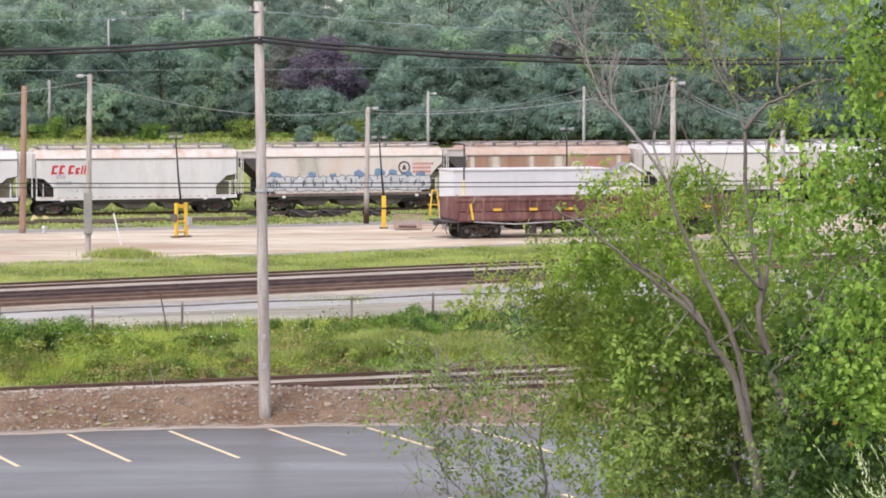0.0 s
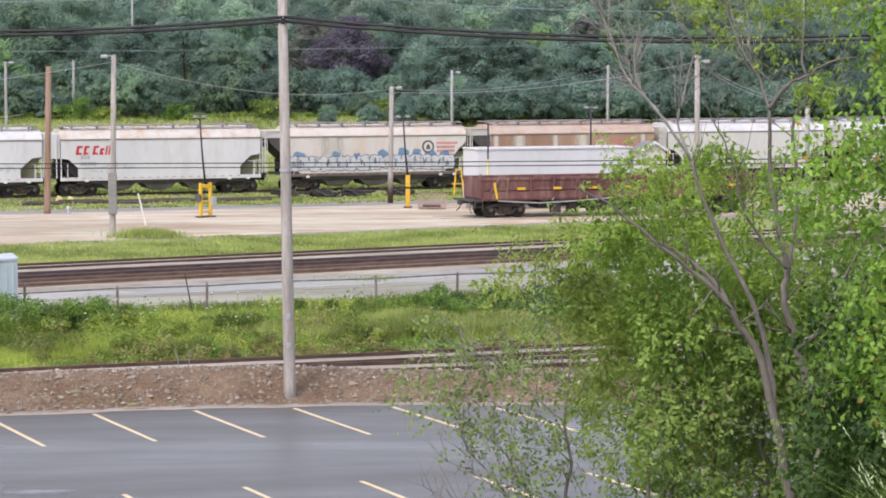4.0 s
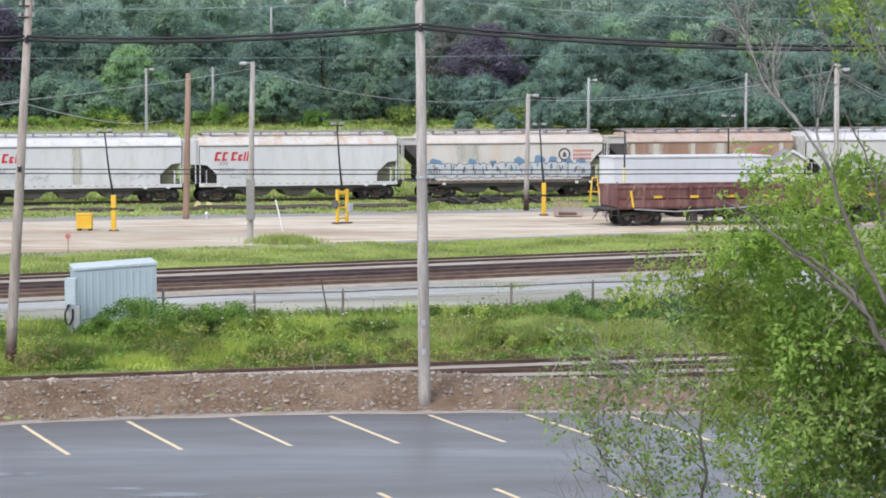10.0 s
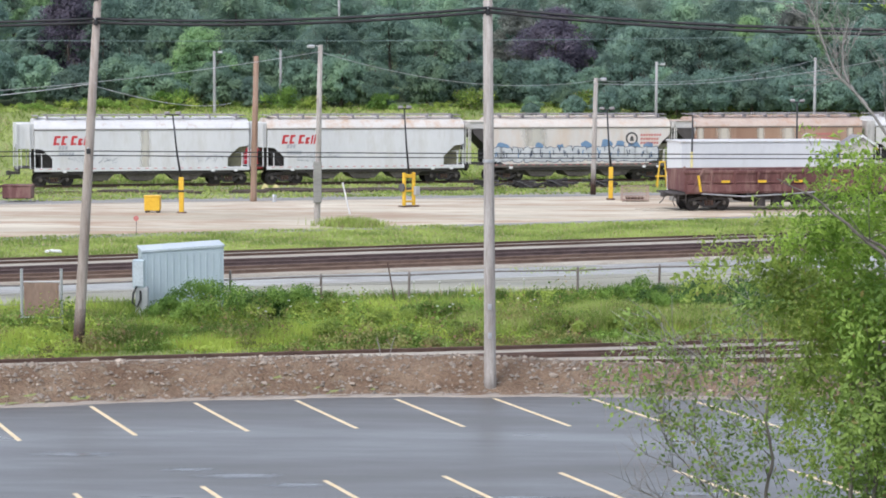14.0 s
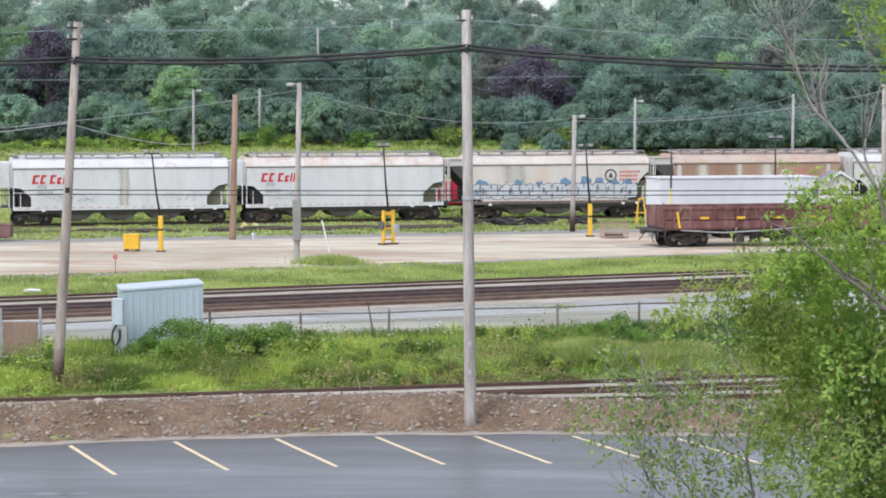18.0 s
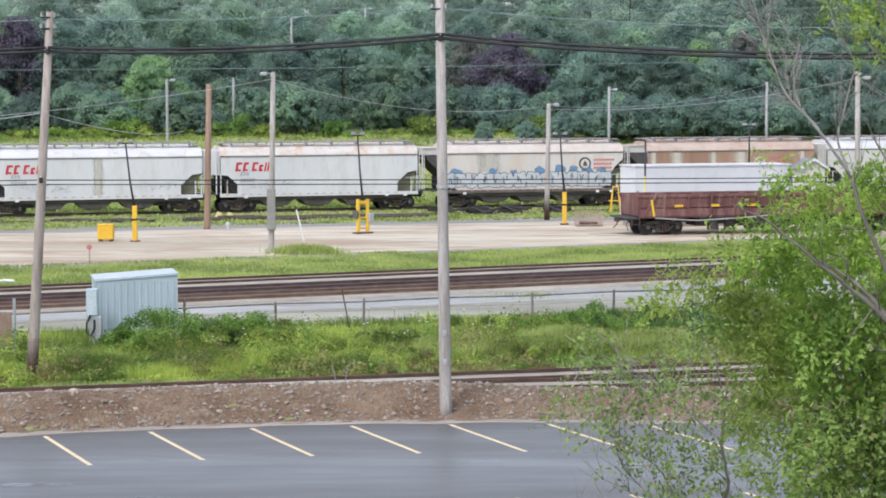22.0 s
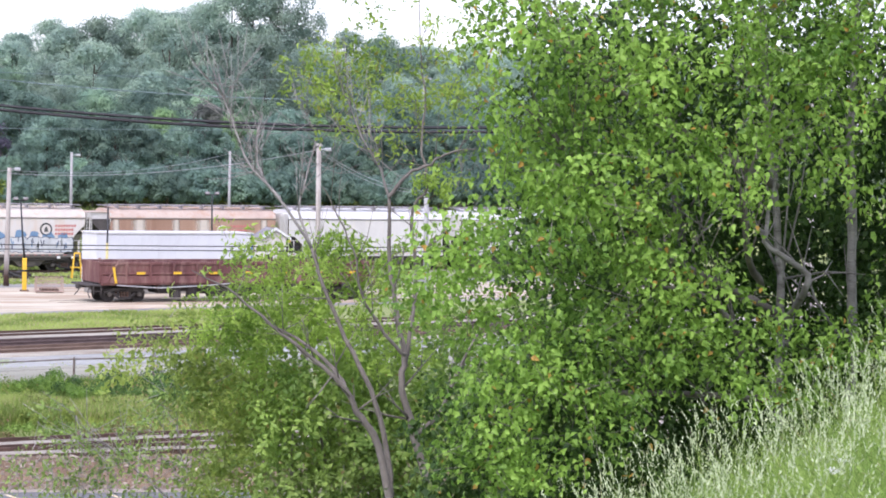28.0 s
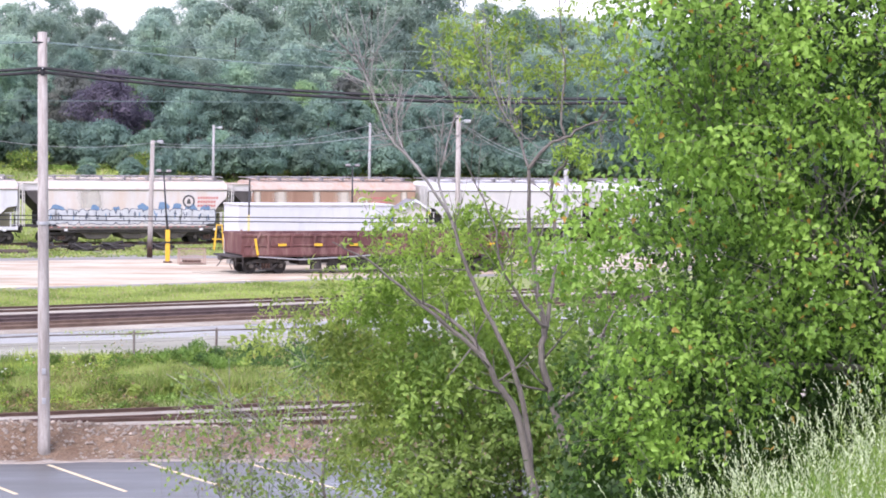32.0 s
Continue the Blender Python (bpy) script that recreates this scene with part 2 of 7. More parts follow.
    "maroon": mat("maroon_paint", (0.09, 0.03, 0.03), (0.165, 0.068, 0.06), 0.7, big=0.7, fine=12, bump=0.15, stretch=(1, 1, 0.3), stain=(0.26, 0.16, 0.13), amount=0.5, soft=0.06, grain=0.2),
    "container": mat("white_panel", (0.57, 0.585, 0.59), (0.63, 0.645, 0.65), 0.5, grain=0.06, big=0.5, fine=9, bump=0.02, stretch=(1, 1, 0.4), stain=(0.54, 0.55, 0.55), amount=0.35),
    "cabinet": mat("cabinet_paint", (0.36, 0.44, 0.47), (0.43, 0.51, 0.54), 0.45, grain=0.08, big=0.8, fine=15, bump=0.05, stretch=(1, 1, 0.4)),
    "cabinet_roof": mat("cabinet_roof", (0.5, 0.57, 0.6), (0.58, 0.64, 0.67), 0.45, big=0.8, fine=15, bump=0.05),
    "board": mat("plywood_board", (0.22, 0.14, 0.1), (0.34, 0.25, 0.19), 0.85, big=1, fine=12, bump=0.2, stretch=(1, 1, 0.3)),
    "crate": mat("rusty_mesh", (0.36, 0.25, 0.2), (0.46, 0.35, 0.29), 0.8, big=1, fine=15, bump=0.1),
    "rubber": mat("scrap_rubber", (0.05, 0.05, 0.05), (0.12, 0.115, 0.11), 0.8, big=1.5, fine=12, bump=0.3),
    "shed_wall": mat("shed_wall", (0.66, 0.62, 0.54), (0.74, 0.71, 0.64), 0.7, big=0.8, fine=15, bump=0.1),
    "shingle": mat("shed_shingle", (0.2, 0.19, 0.2), (0.3, 0.29, 0.29), 0.9, big=2, fine=30, bump=0.4),
    "white": mat("white_paint", (0.76, 0.76, 0.74), (0.82, 0.82, 0.8), 0.5, big=2, fine=30, bump=0.05),
    "grey_paint": mat("grey_marking", (0.34, 0.36, 0.38), (0.44, 0.46, 0.48), 0.6, big=2, fine=20, bump=0),
    "silver": mat("silver_marking", (0.44, 0.46, 0.47), (0.58, 0.59, 0.58), 0.5, big=2, fine=20, bump=0, island=0.2),
    "blue": mat("blue_marking", (0.12, 0.22, 0.36), (0.2, 0.32, 0.46), 0.5, big=2, fine=20, bump=0),
    "black": mat("black_marking", (0.03, 0.03, 0.04), (0.06, 0.06, 0.08), 0.5, big=2, fine=20, bump=0),
    "faded_red": mat("faded_red", (0.5, 0.14, 0.13), (0.6, 0.25, 0.22), 0.6, big=2, fine=20, bump=0),
    "faded_cream": mat("faded_cream", (0.58, 0.52, 0.43), (0.66, 0.61, 0.53), 0.7, big=0.8, fine=10, bump=0.02, grain=0.12),
    "tan_streak": mat("tan_streak", (0.53, 0.5, 0.42), (0.57, 0.55, 0.48), 0.7, big=0.8, fine=10, bump=0.02, grain=0.12),
    "pale_yellow": mat("pale_yellow_paint", (0.74, 0.64, 0.26), (0.82, 0.75, 0.4), 0.6, big=2, fine=20, bump=0.05),
    "navy": mat("dark_blue_marking", (0.07, 0.085, 0.12), (0.13, 0.15, 0.19), 0.6, big=2, fine=20, bump=0),
    "walk": mat("roof_walk_grate", (0.27, 0.25, 0.255), (0.37, 0.35, 0.345), 0.7, big=1.2, fine=15, bump=0.1),
    "olive_steel": mat("olive_steel", (0.2, 0.21, 0.1), (0.32, 0.33, 0.16), 0.8, big=1.2, fine=12, bump=0.1),
    "gold": mat("gold_marking", (0.5, 0.36, 0.12), (0.6, 0.46, 0.2), 0.6, big=2, fine=20, bump=0),
    "truck_red": mat("truck_red", (0.5, 0.02, 0.05), (0.6, 0.03, 0.06), 0.35, big=2, fine=25, bump=0.0),
    "glass": mat("dark_glass", (0.02, 0.025, 0.03), (0.04, 0.045, 0.05), 0.08, big=2, fine=20, bump=0.0),
    "lamp_glass": mat("lamp_glass", (0.6, 0.6, 0.58), (0.72, 0.72, 0.7), 0.2, big=2, fine=20, bump=0.0),
    "bark": mat("grey_bark", (0.13, 0.115, 0.098), (0.27, 0.24, 0.205), 0.9, big=2.5, fine=35, bump=0.5, stretch=(1, 1, 0.4)),
    "dead": mat("bare_twig", (0.25, 0.23, 0.215), (0.38, 0.355, 0.33), 0.9, big=2.5, fine=35, bump=0.3),
    "birch_bark": mat("birch_bark", (0.16, 0.15, 0.135), (0.3, 0.285, 0.26), 0.8, big=3, fine=25, bump=0.3, stretch=(1, 1, 3), stain=(0.08, 0.07, 0.06), amount=0.5),
    "trunk_far": mat("forest_bark", (0.08, 0.065, 0.05), (0.15, 0.125, 0.1), 0.95, big=1, fine=10, bump=0.3),
    "leaf_birch": leaf_mat("birch_leaf", (0.11, 0.225, 0.035), (0.32, 0.51, 0.09), (0.45, 0.28, 0.06), 0.016, 0.42, patch=1.6, lo=0.5, hi=0.5),
    "leaf_dark": leaf_mat("dark_bush_leaf", (0.06, 0.125, 0.035), (0.16, 0.28, 0.07), None, 0, 0.35, patch=0.8, lo=0.6, hi=0.4, vary=0.3),
    # shade inside the birch crown, put into a very dark leaf green
    "leaf_inner_shade": leaf_mat("inner_shade_leaf", (0.024, 0.06, 0.014), (0.07, 0.135, 0.028), None, 0, 0.35),
    "leaf_shrub": leaf_mat("shrub_leaf", (0.13, 0.23, 0.045), (0.31, 0.46, 0.1), None, 0, 0.45),
    "leaf_ash": leaf_mat("ash_leaf", (0.2, 0.33, 0.055), (0.41, 0.57, 0.11), None, 0, 0.5, patch=1.3, lo=0.5, hi=0.5),
    "leaf_crown": leaf_mat("ash_crown_leaf", (0.17, 0.28, 0.05), (0.37, 0.5, 0.1), (0.42, 0.4, 0.1), 0.04, 0.45, patch=1.3, lo=0.5, hi=0.5),
    # alder leaf, also the shade colour of the low thicket
    "leaf_alder_and_shade": leaf_mat("alder_and_shade_leaf", (0.13, 0.21, 0.055), (0.31, 0.43, 0.11), (0.34, 0.28, 0.12), 0.03, 0.42, patch=1.2, lo=0.5, hi=0.5),
    "leaf_thicket": leaf_mat("thicket_leaf", (0.165, 0.275, 0.06), (0.37, 0.52, 0.115), (0.36, 0.3, 0.1), 0.015, 0.42, patch=1.2, lo=0.6, hi=0.4),
    "leaf_olive": leaf_mat("olive_leaf", (0.2, 0.28, 0.065), (0.4, 0.5, 0.12), (0.42, 0.4, 0.13), 0.03, 0.58, patch=1.2, lo=0.5, hi=0.5),
    "leaf_bush": leaf_mat("bush_leaf", (0.09, 0.18, 0.035), (0.27, 0.42, 0.085), None, 0, 0.4, patch=0.8, lo=0.6, hi=0.4, vary=0.3),
    "weed": leaf_mat("weed_leaf", (0.13, 0.205, 0.04), (0.45, 0.55, 0.11), (0.34, 0.26, 0.12), 0.05, 0.42, patch=0.3, lo=0.75, hi=0.28, vary=0.25),
    "weed_brown": leaf_mat("dry_weed_leaf", (0.17, 0.18, 0.06), (0.38, 0.38, 0.13), (0.34, 0.2, 0.13), 0.12, 0.42, patch=0.5, lo=0.6, hi=0.4, vary=0.3),
    "turf": leaf_mat("turf_blade", (0.2, 0.28, 0.06), (0.44, 0.53, 0.15), (0.46, 0.4, 0.22), 0.12, 0.4, patch=0.25, lo=0.6, hi=0.4, vary=0.45),
    "stem": leaf_mat("grass_stem", (0.14, 0.25, 0.055), (0.36, 0.5, 0.13), (0.42, 0.4, 0.2), 0.05, 0.4, 0.7, 0.08, patch=1.5, lo=0.6, hi=0.4),
    "seed": leaf_mat("seed_head", (0.35, 0.44, 0.21), (0.58, 0.65, 0.4), None, 0, 0.3),
    "petal": leaf_mat("white_petal", (0.7, 0.7, 0.66), (0.84, 0.84, 0.8), None, 0, 0.3),
    # far leaf colours are pushed bluer and greyer to imitate haze
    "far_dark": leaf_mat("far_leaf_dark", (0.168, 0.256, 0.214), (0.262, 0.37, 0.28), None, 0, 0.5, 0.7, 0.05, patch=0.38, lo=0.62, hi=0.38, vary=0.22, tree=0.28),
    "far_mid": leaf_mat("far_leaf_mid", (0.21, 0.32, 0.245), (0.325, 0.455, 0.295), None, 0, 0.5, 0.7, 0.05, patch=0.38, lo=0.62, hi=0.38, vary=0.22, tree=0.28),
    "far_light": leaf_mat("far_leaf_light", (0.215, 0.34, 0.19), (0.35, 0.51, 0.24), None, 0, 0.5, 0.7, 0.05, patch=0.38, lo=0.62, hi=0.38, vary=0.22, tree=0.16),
    # upper rows: distance haze put into a paler, bluer leaf colour
    "far_haze": leaf_mat("ridge_haze_leaf", (0.27, 0.37, 0.31), (0.4, 0.51, 0.38), None, 0, 0.5, 0.7, 0.05, patch=0.38, lo=0.62, hi=0.38, vary=0.22, tree=0.28),
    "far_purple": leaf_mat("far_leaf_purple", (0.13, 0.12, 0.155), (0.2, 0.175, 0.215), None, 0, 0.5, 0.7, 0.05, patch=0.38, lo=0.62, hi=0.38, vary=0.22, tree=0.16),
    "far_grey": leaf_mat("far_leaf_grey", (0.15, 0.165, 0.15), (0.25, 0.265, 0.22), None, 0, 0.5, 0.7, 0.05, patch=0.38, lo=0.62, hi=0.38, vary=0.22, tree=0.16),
}


def feathered(m):
    """Lets a disc's material thin out towards its rim, unevenly."""
    n, l = m.node_tree.nodes, m.node_tree.links
    tc, nz = n.new("ShaderNodeTexCoord"), n.new("ShaderNodeTexNoise")
    ln, ad, mr = n.new("ShaderNodeVectorMath"), n.new("ShaderNodeMath"), n.new("ShaderNodeMapRange")
    ln.operation, ad.operation = "LENGTH", "MULTIPLY_ADD"
    nz.inputs["Scale"].default_value = 2.2
    l.new(tc.outputs["Object"], nz.inputs["Vector"])
    l.new(tc.outputs["Object"], ln.inputs[0])
    l.new(nz.outputs["Fac"], ad.inputs[0])
    ad.inputs[1].default_value = 0.9
    l.new(ln.outputs["Value"], ad.inputs[2])
    mr.inputs["From Min"].default_value, mr.inputs["From Max"].default_value = 1.2, 0.65
    mr.inputs["To Max"].default_value = 0.8
    l.new(ad.outputs[0], mr.inputs["Value"])
    l.new(mr.outputs[0], n["Principled BSDF"].inputs["Alpha"])


feathered(M["wet"])


def feather_x(m):
    """Lets a band's material fade out towards its two sides, unevenly."""
    n, l = m.node_tree.nodes, m.node_tree.links
    tc, nz, sx = n.new("ShaderNodeTexCoord"), n.new("ShaderNodeTexNoise"), n.new("ShaderNodeSeparateXYZ")
    ab, ad, mr = n.new("ShaderNodeMath"), n.new("ShaderNodeMath"), n.new("ShaderNodeMapRange")
    ab.operation, ad.operation = "ABSOLUTE", "MULTIPLY_ADD"
    nz.inputs["Scale"].default_value = 1.6
    l.new(tc.outputs["Object"], nz.inputs["Vector"])
    l.new(tc.outputs["Object"], sx.inputs[0])
    l.new(sx.outputs["X"], ab.inputs[0])
    l.new(nz.outputs["Fac"], ad.inputs[0])
    ad.inputs[1].default_value = 0.7
    l.new(ab.outputs[0], ad.inputs[2])
    mr.inputs["From Min"].default_value, mr.inputs["From Max"].default_value = 1.25, 0.55
    mr.inputs["To Max"].default_value = 0.85
    l.new(ad.outputs[0], mr.inputs["Value"])
    l.new(mr.outputs[0], n["Principled BSDF"].inputs["Alpha"])


feather_x(M["faded_cream"])
feather_x(M["tan_streak"])


def creosoted(m):
    """Lets the tar at a pole's foot fade upwards into the wood."""
    n, l = m.node_tree.nodes, m.node_tree.links
    tc, nz = n.new("ShaderNodeTexCoord"), n.new("ShaderNodeTexNoise")
    sx, ad, mr = n.new("ShaderNodeSeparateXYZ"), n.new("ShaderNodeMath"), n.new("ShaderNodeMapRange")
    ad.operation = "MULTIPLY_ADD"
    nz.inputs["Scale"].default_value = 5.0
    l.new(tc.outputs["Object"], nz.inputs["Vector"])
    l.new(tc.outputs["Object"], sx.inputs[0])
    l.new(nz.outputs["Fac"], ad.inputs[0])
    ad.inputs[1].default_value = 0.5
    l.new(sx.outputs["Z"], ad.inputs[2])
    mr.inputs["From Min"].default_value, mr.inputs["From Max"].default_value = 1.75, 0.55
    l.new(ad.outputs[0], mr.inputs["Value"])
    l.new(mr.outputs[0], n["Principled BSDF"].inputs["Alpha"])


creosoted(M["tar"])


# ---- mesh helpers ----
def mesh_from(bm, name, material, smooth=False):
    me = bpy.data.meshes.new(name)
    bm.to_mesh(me)
    bm.free()
    me.materials.append(material)
    if smooth:
        for p in me.polygons:
            p.use_smooth = True
    return me


def part(name, bm, material, parent, label="", smooth=False, at=None):
    ob = new(name, mesh_from(bm, name, material, smooth))
    ob.parent = parent
    if at:
        ob.location = at
    if label:
        tagged(ob, label)
    return ob


def thing(name, label, category, group="", m=None):
    ob = new(name)
    ob.empty_display_size = 0.2
    if m is not None:
        ob.matrix_world = m
    return tagged(ob, label, category, group)


def box(sx, sy, sz, c=(0, 0, 0), bevel=0.0, bm=None, rot=None):
    b = bmesh.new()
    bmesh.ops.create_cube(b, size=1)
    bmesh.ops.scale(b, vec=(sx, sy, sz), verts=b.verts)
    if bevel:
        bmesh.ops.bevel(b, geom=b.edges[:], offset=bevel, segments=1, affect="EDGES")
    if rot:
        bmesh.ops.rotate(b, matrix=Euler([radians(v) for v in rot]).to_matrix(), verts=b.verts)
    bmesh.ops.translate(b, vec=c, verts=b.verts)
    return join(bm, b)


def join(bm, b):
    if bm is None:
        return b
    me = bpy.data.meshes.new("tmp")
    b.to_mesh(me)
    b.free()
    bm.from_mesh(me)
    bpy.data.meshes.remove(me)
    return bm


def cyl(r1, r2, h, c=(0, 0, 0), axis="z", seg=12, bm=None):
    """A tapered cylinder whose middle is at c."""
    b = bmesh.new()
    bmesh.ops.create_cone(b, cap_ends=True, segments=seg, radius1=r1, radius2=r2, depth=h)
    if axis == "x":
        bmesh.ops.rotate(b, matrix=Euler((0, radians(90), 0)).to_matrix(), verts=b.verts)
    if axis == "y":
        bmesh.ops.rotate(b, matrix=Euler((radians(90), 0, 0)).to_matrix(), verts=b.verts)
    bmesh.ops.translate(b, vec=c, verts=b.verts)
    return join(bm, b)


def tube(points, radii, seg=6, bm=None):
    """A tube along points, with a radius at each."""
    bm = bm or bmesh.new()
    pts = [Vector(p) for p in points]
    rings = []
    for i, p in enumerate(pts):
        d = (pts[min(i + 1, len(pts) - 1)] - pts[max(i - 1, 0)]).normalized()
        s = d.cross(Vector((0.13, 0.95, 0.28))).normalized()
        u = d.cross(s)
        r = radii[i] if not isinstance(radii, (int, float)) else radii
        rings.append([bm.verts.new(p + (s * math.cos(a) + u * math.sin(a)) * r) for a in (2 * math.pi * k / seg for k in range(seg))])
    for a, b in zip(rings, rings[1:]):
        for k in range(seg):
            bm.faces.new((a[k], a[(k + 1) % seg], b[(k + 1) % seg], b[k]))
    bm.faces.new(rings[0][::-1])
    bm.faces.new(rings[-1])
    return bm


def prism(profile, lo, hi, axis="x", bm=None):
    """A closed profile of (a, b) pushed from lo to hi: along x the profile is (y, z), along y it is (x, z)."""
    bm = bm or bmesh.new()
    put = (lambda t, a, b: (t, a, b)) if axis == "x" else (lambda t, a, b: (a, t, b))
    v1 = [bm.verts.new(put(lo, a, b)) for a, b in profile]
    v2 = [bm.verts.new(put(hi, a, b)) for a, b in profile]
    n = len(profile)
    for i in range(n):
        bm.faces.new((v1[i], v1[(i + 1) % n], v2[(i + 1) % n], v2[i]))
    bm.faces.new(v1[::-1])
    bm.faces.new(v2)
    bmesh.ops.recalc_face_normals(bm, faces=bm.faces)
    return bm


def plate(points, depth, bm=None, y=0.0):
    """A flat polygon in the xz plane, facing -y, with a little depth."""
    return prism(points, y, y + depth, "y", bm)


def smooth01(t):
    t = max(0.0, min(1.0, t))
    return t * t * (3 - 2 * t)


# ---- the lie of the land ----
YARD = 0.45
FAR = 0.22


def berm_front(x):
    return 58.9 - 0.012 * (x - 2.5) ** 2 if x > -30 else 46.0


def height(x, y):
    """Ground height: the camera's hillside, the car park, the berm, the yard, the far bank and the wooded hill."""
    hill = 7.6 + 0.45 * max(-14, min(9, x)) - 0.235 * y - 0.012 * max(0, y - 18) ** 2
    z = min(8.9, hill - 0.3 * smooth01((y - 4) / 4))
    z = max(0.0, z) if y < 55 else 0.0
    f = berm_front(max(-28, min(32, x)))
    if y > f - 0.1:
        crest = 0.7 - 0.2 * smooth01((x - 0.5) / 4.5)
        up = smooth01((y - f - 0.15) / 2.2)
        down = smooth01((y - f - 2.7) / 0.9)
        z = crest * up * (1 - down) + YARD * down
    v = y - 0.277 * x
    z += 4.4 * smooth01((v - 167) / 14) - 0.23 * smooth01((v - 128) / 14) + 0.05 * max(0, min(90, v - 186)) + 0.085 * max(0, min(60, v - 200))
    return z


def sheet(name, material, label, xs, edge0, edge1, lift, ny=8, rough=0.0, category="ground", under=0.0):
    """A strip of ground between two edges y(x), laid on the land at a little height, with its rim turned down."""
    rnd = random.Random(name)
    verts, faces = [], []
    ny += 2
    for x in xs:
        a, b = edge0(x), edge1(x)
        for j in range(ny + 1):
            rim = j in (0, ny)
            y = (a - 0.04 if j == 0 else b + 0.04) if rim else a + (b - a) * (j - 1) / (ny - 2)
            verts.append((x, y, height(x, y) + (lift if not rim else -0.03) + (rnd.uniform(-rough, rough) if not rim else 0)))
    w = ny + 1
    for i in range(len(xs) - 1):
        for j in range(ny):
            faces.append((i * w + j, (i + 1) * w + j, (i + 1) * w + j + 1, i * w + j + 1))
    me = bpy.data.meshes.new(name)
    me.from_pydata(verts, [], faces)
    me.materials.append(material)
    for p in me.polygons:
        p.use_smooth = True
    return tagged(new(name, me), label, category, kind="structure")


def span(lo, hi, step):
    n = max(1, round((hi - lo) / step))
    return [lo + (hi - lo) * i / n for i in range(n + 1)]


def ground():
    xs = [-1500, -700, -350, -200, -130] + span(-90, 100, 2.0) + [130, 180, 260, 400, 800, 1500]
    ys = [-900, -300, -120, -60] + span(-30, 54, 2.0) + span(55, 66, 0.5) + span(68, 156, 3) + span(158, 200, 2) + span(206, 330, 8) + [420, 600, 900, 1500, 2600]
    verts = [(x, y, height(x, y)) for y in ys for x in xs]
    w = len(xs)
    faces = [(j * w + i, j * w + i + 1, (j + 1) * w + i + 1, (j + 1) * w + i) for j in range(len(ys) - 1) for i in range(w - 1)]
    me = bpy.data.meshes.new("ground")
    me.from_pydata(verts, [], faces)
    me.materials.append(M["soil"])
    me.materials.append(M["hill"])
    for p in me.polygons:
        p.use_smooth = True
        c = p.center
        if c.y - 0.277 * c.x > 186 or (c.y < 50 and height(c.x, c.y) > 0.2):
            p.material_index = 1
    tagged(new("ground", me), "grassy ground running from the hillside to the wooded ridge", "ground", kind="structure")


ground()
XS = span(-70, 70, 2.0)
lot = sheet("parking_lot", M["asphalt"], "dark new asphalt car park with pale yellow lines", XS, lambda x: 27.0, lambda x: berm_front(x) + 0.3, 0.03, 12, category="car park")
berm = sheet("berm", M["dirt"], "low brown dirt berm strewn with pale stones", span(-40, 34, 0.3), lambda x: berm_front(x) - 0.02, lambda x: berm_front(x) + 3.3, 0.035, 20, 0.035, category="berm")
edge = sheet("gravel_edge", M["edge_gravel"], "narrow tan gravel edge along the asphalt", span(-40, 34, 0.4), lambda x: berm_front(x) - 0.3 - 0.12 * math.sin(1.7 * x) * math.sin(0.6 * x + 1), lambda x: berm_front(x) + 0.25, 0.045, 3, 0.006, category="gravel")
road = sheet("service_road", M["road"], "pale grey worn service road beside the tracks", XS, lambda x: 80.3 + 0.3 * x, lambda x: 85.2 + 0.36 * x, 0.02, 3, category="road")
gravel = sheet("gravel_strip", M["gravel"], "pale grey gravel strip beside the tracks", XS, lambda x: 85.3 + 0.36 * x, lambda x: 88.8 + 0.42 * x, 0.03, 3, category="gravel")
beds = sheet("ballast_bed", M["ballast"], "dark brown ballast bed under the three tracks", XS, lambda x: 88.9 + 0.42 * x, lambda x: 100.4 + 0.445 * x, 0.1, 12, 0.01, category="ballast")
bed_near = sheet("near_ballast", M["ballast"], "grey stone ballast under the nearest tracks", span(-40, 40, 1.0), lambda x: 61.2 + 0.16 * x, lambda x: 65.0 + 0.24 * x, 0.03, 4, 0.01, category="ballast")
apron = sheet("concrete_apron", M["concrete"], "stained pinkish concrete yard apron", XS, lambda x: 113.0 + 0.43 * x, lambda x: 136.0 + 0.3 * x, 0.03, 8, category="pavement")
rim_ = sheet("apron_edge", M["patch"], "grey patched asphalt edge of the concrete apron", XS, lambda x: 111.4 + 0.43 * x, lambda x: 112.9 + 0.43 * x, 0.02, 2, category="pavement")
dirt_strip = sheet("dirt_strip", M["yard_dirt"], "weedy brown dirt around the far tracks", XS, lambda x: 141.6 + 0.29 * x, lambda x: 157.5 + 0.277 * x, 0.02, 6, category="dirt")
back = sheet("yard_strip", M["patch"], "grey patched asphalt strip before the far tracks", XS, lambda x: 136.1 + 0.3 * x, lambda x: 141.5 + 0.29 * x, 0.02, 3, category="pavement")


# ---- car park markings ----
def stall_lines():
    me = None
    for row, (x0, n, ya, length, lean, curve) in enumerate(((-14.44, 15, 58.32, 4.35, 1.78, 0.012), (-15.36, 13, 48.4, 4.5, 1.83, 0.01))):
        for i in range(n):
            x = x0 + (2.63 - 0.07 * row) * i
            y = ya - curve * (x - (2.5 if row == 0 else 10.0)) ** 2
            bm = box(0.115, math.hypot(length, lean), 0.006, bevel=0.0)
            ob = part("stall_line", bm, M["line"], lot)
            ob.location = (x + lean / 2, y - length / 2, 0.034)
            ob.rotation_euler = (0, 0, math.atan2(lean, length))


stall_lines()


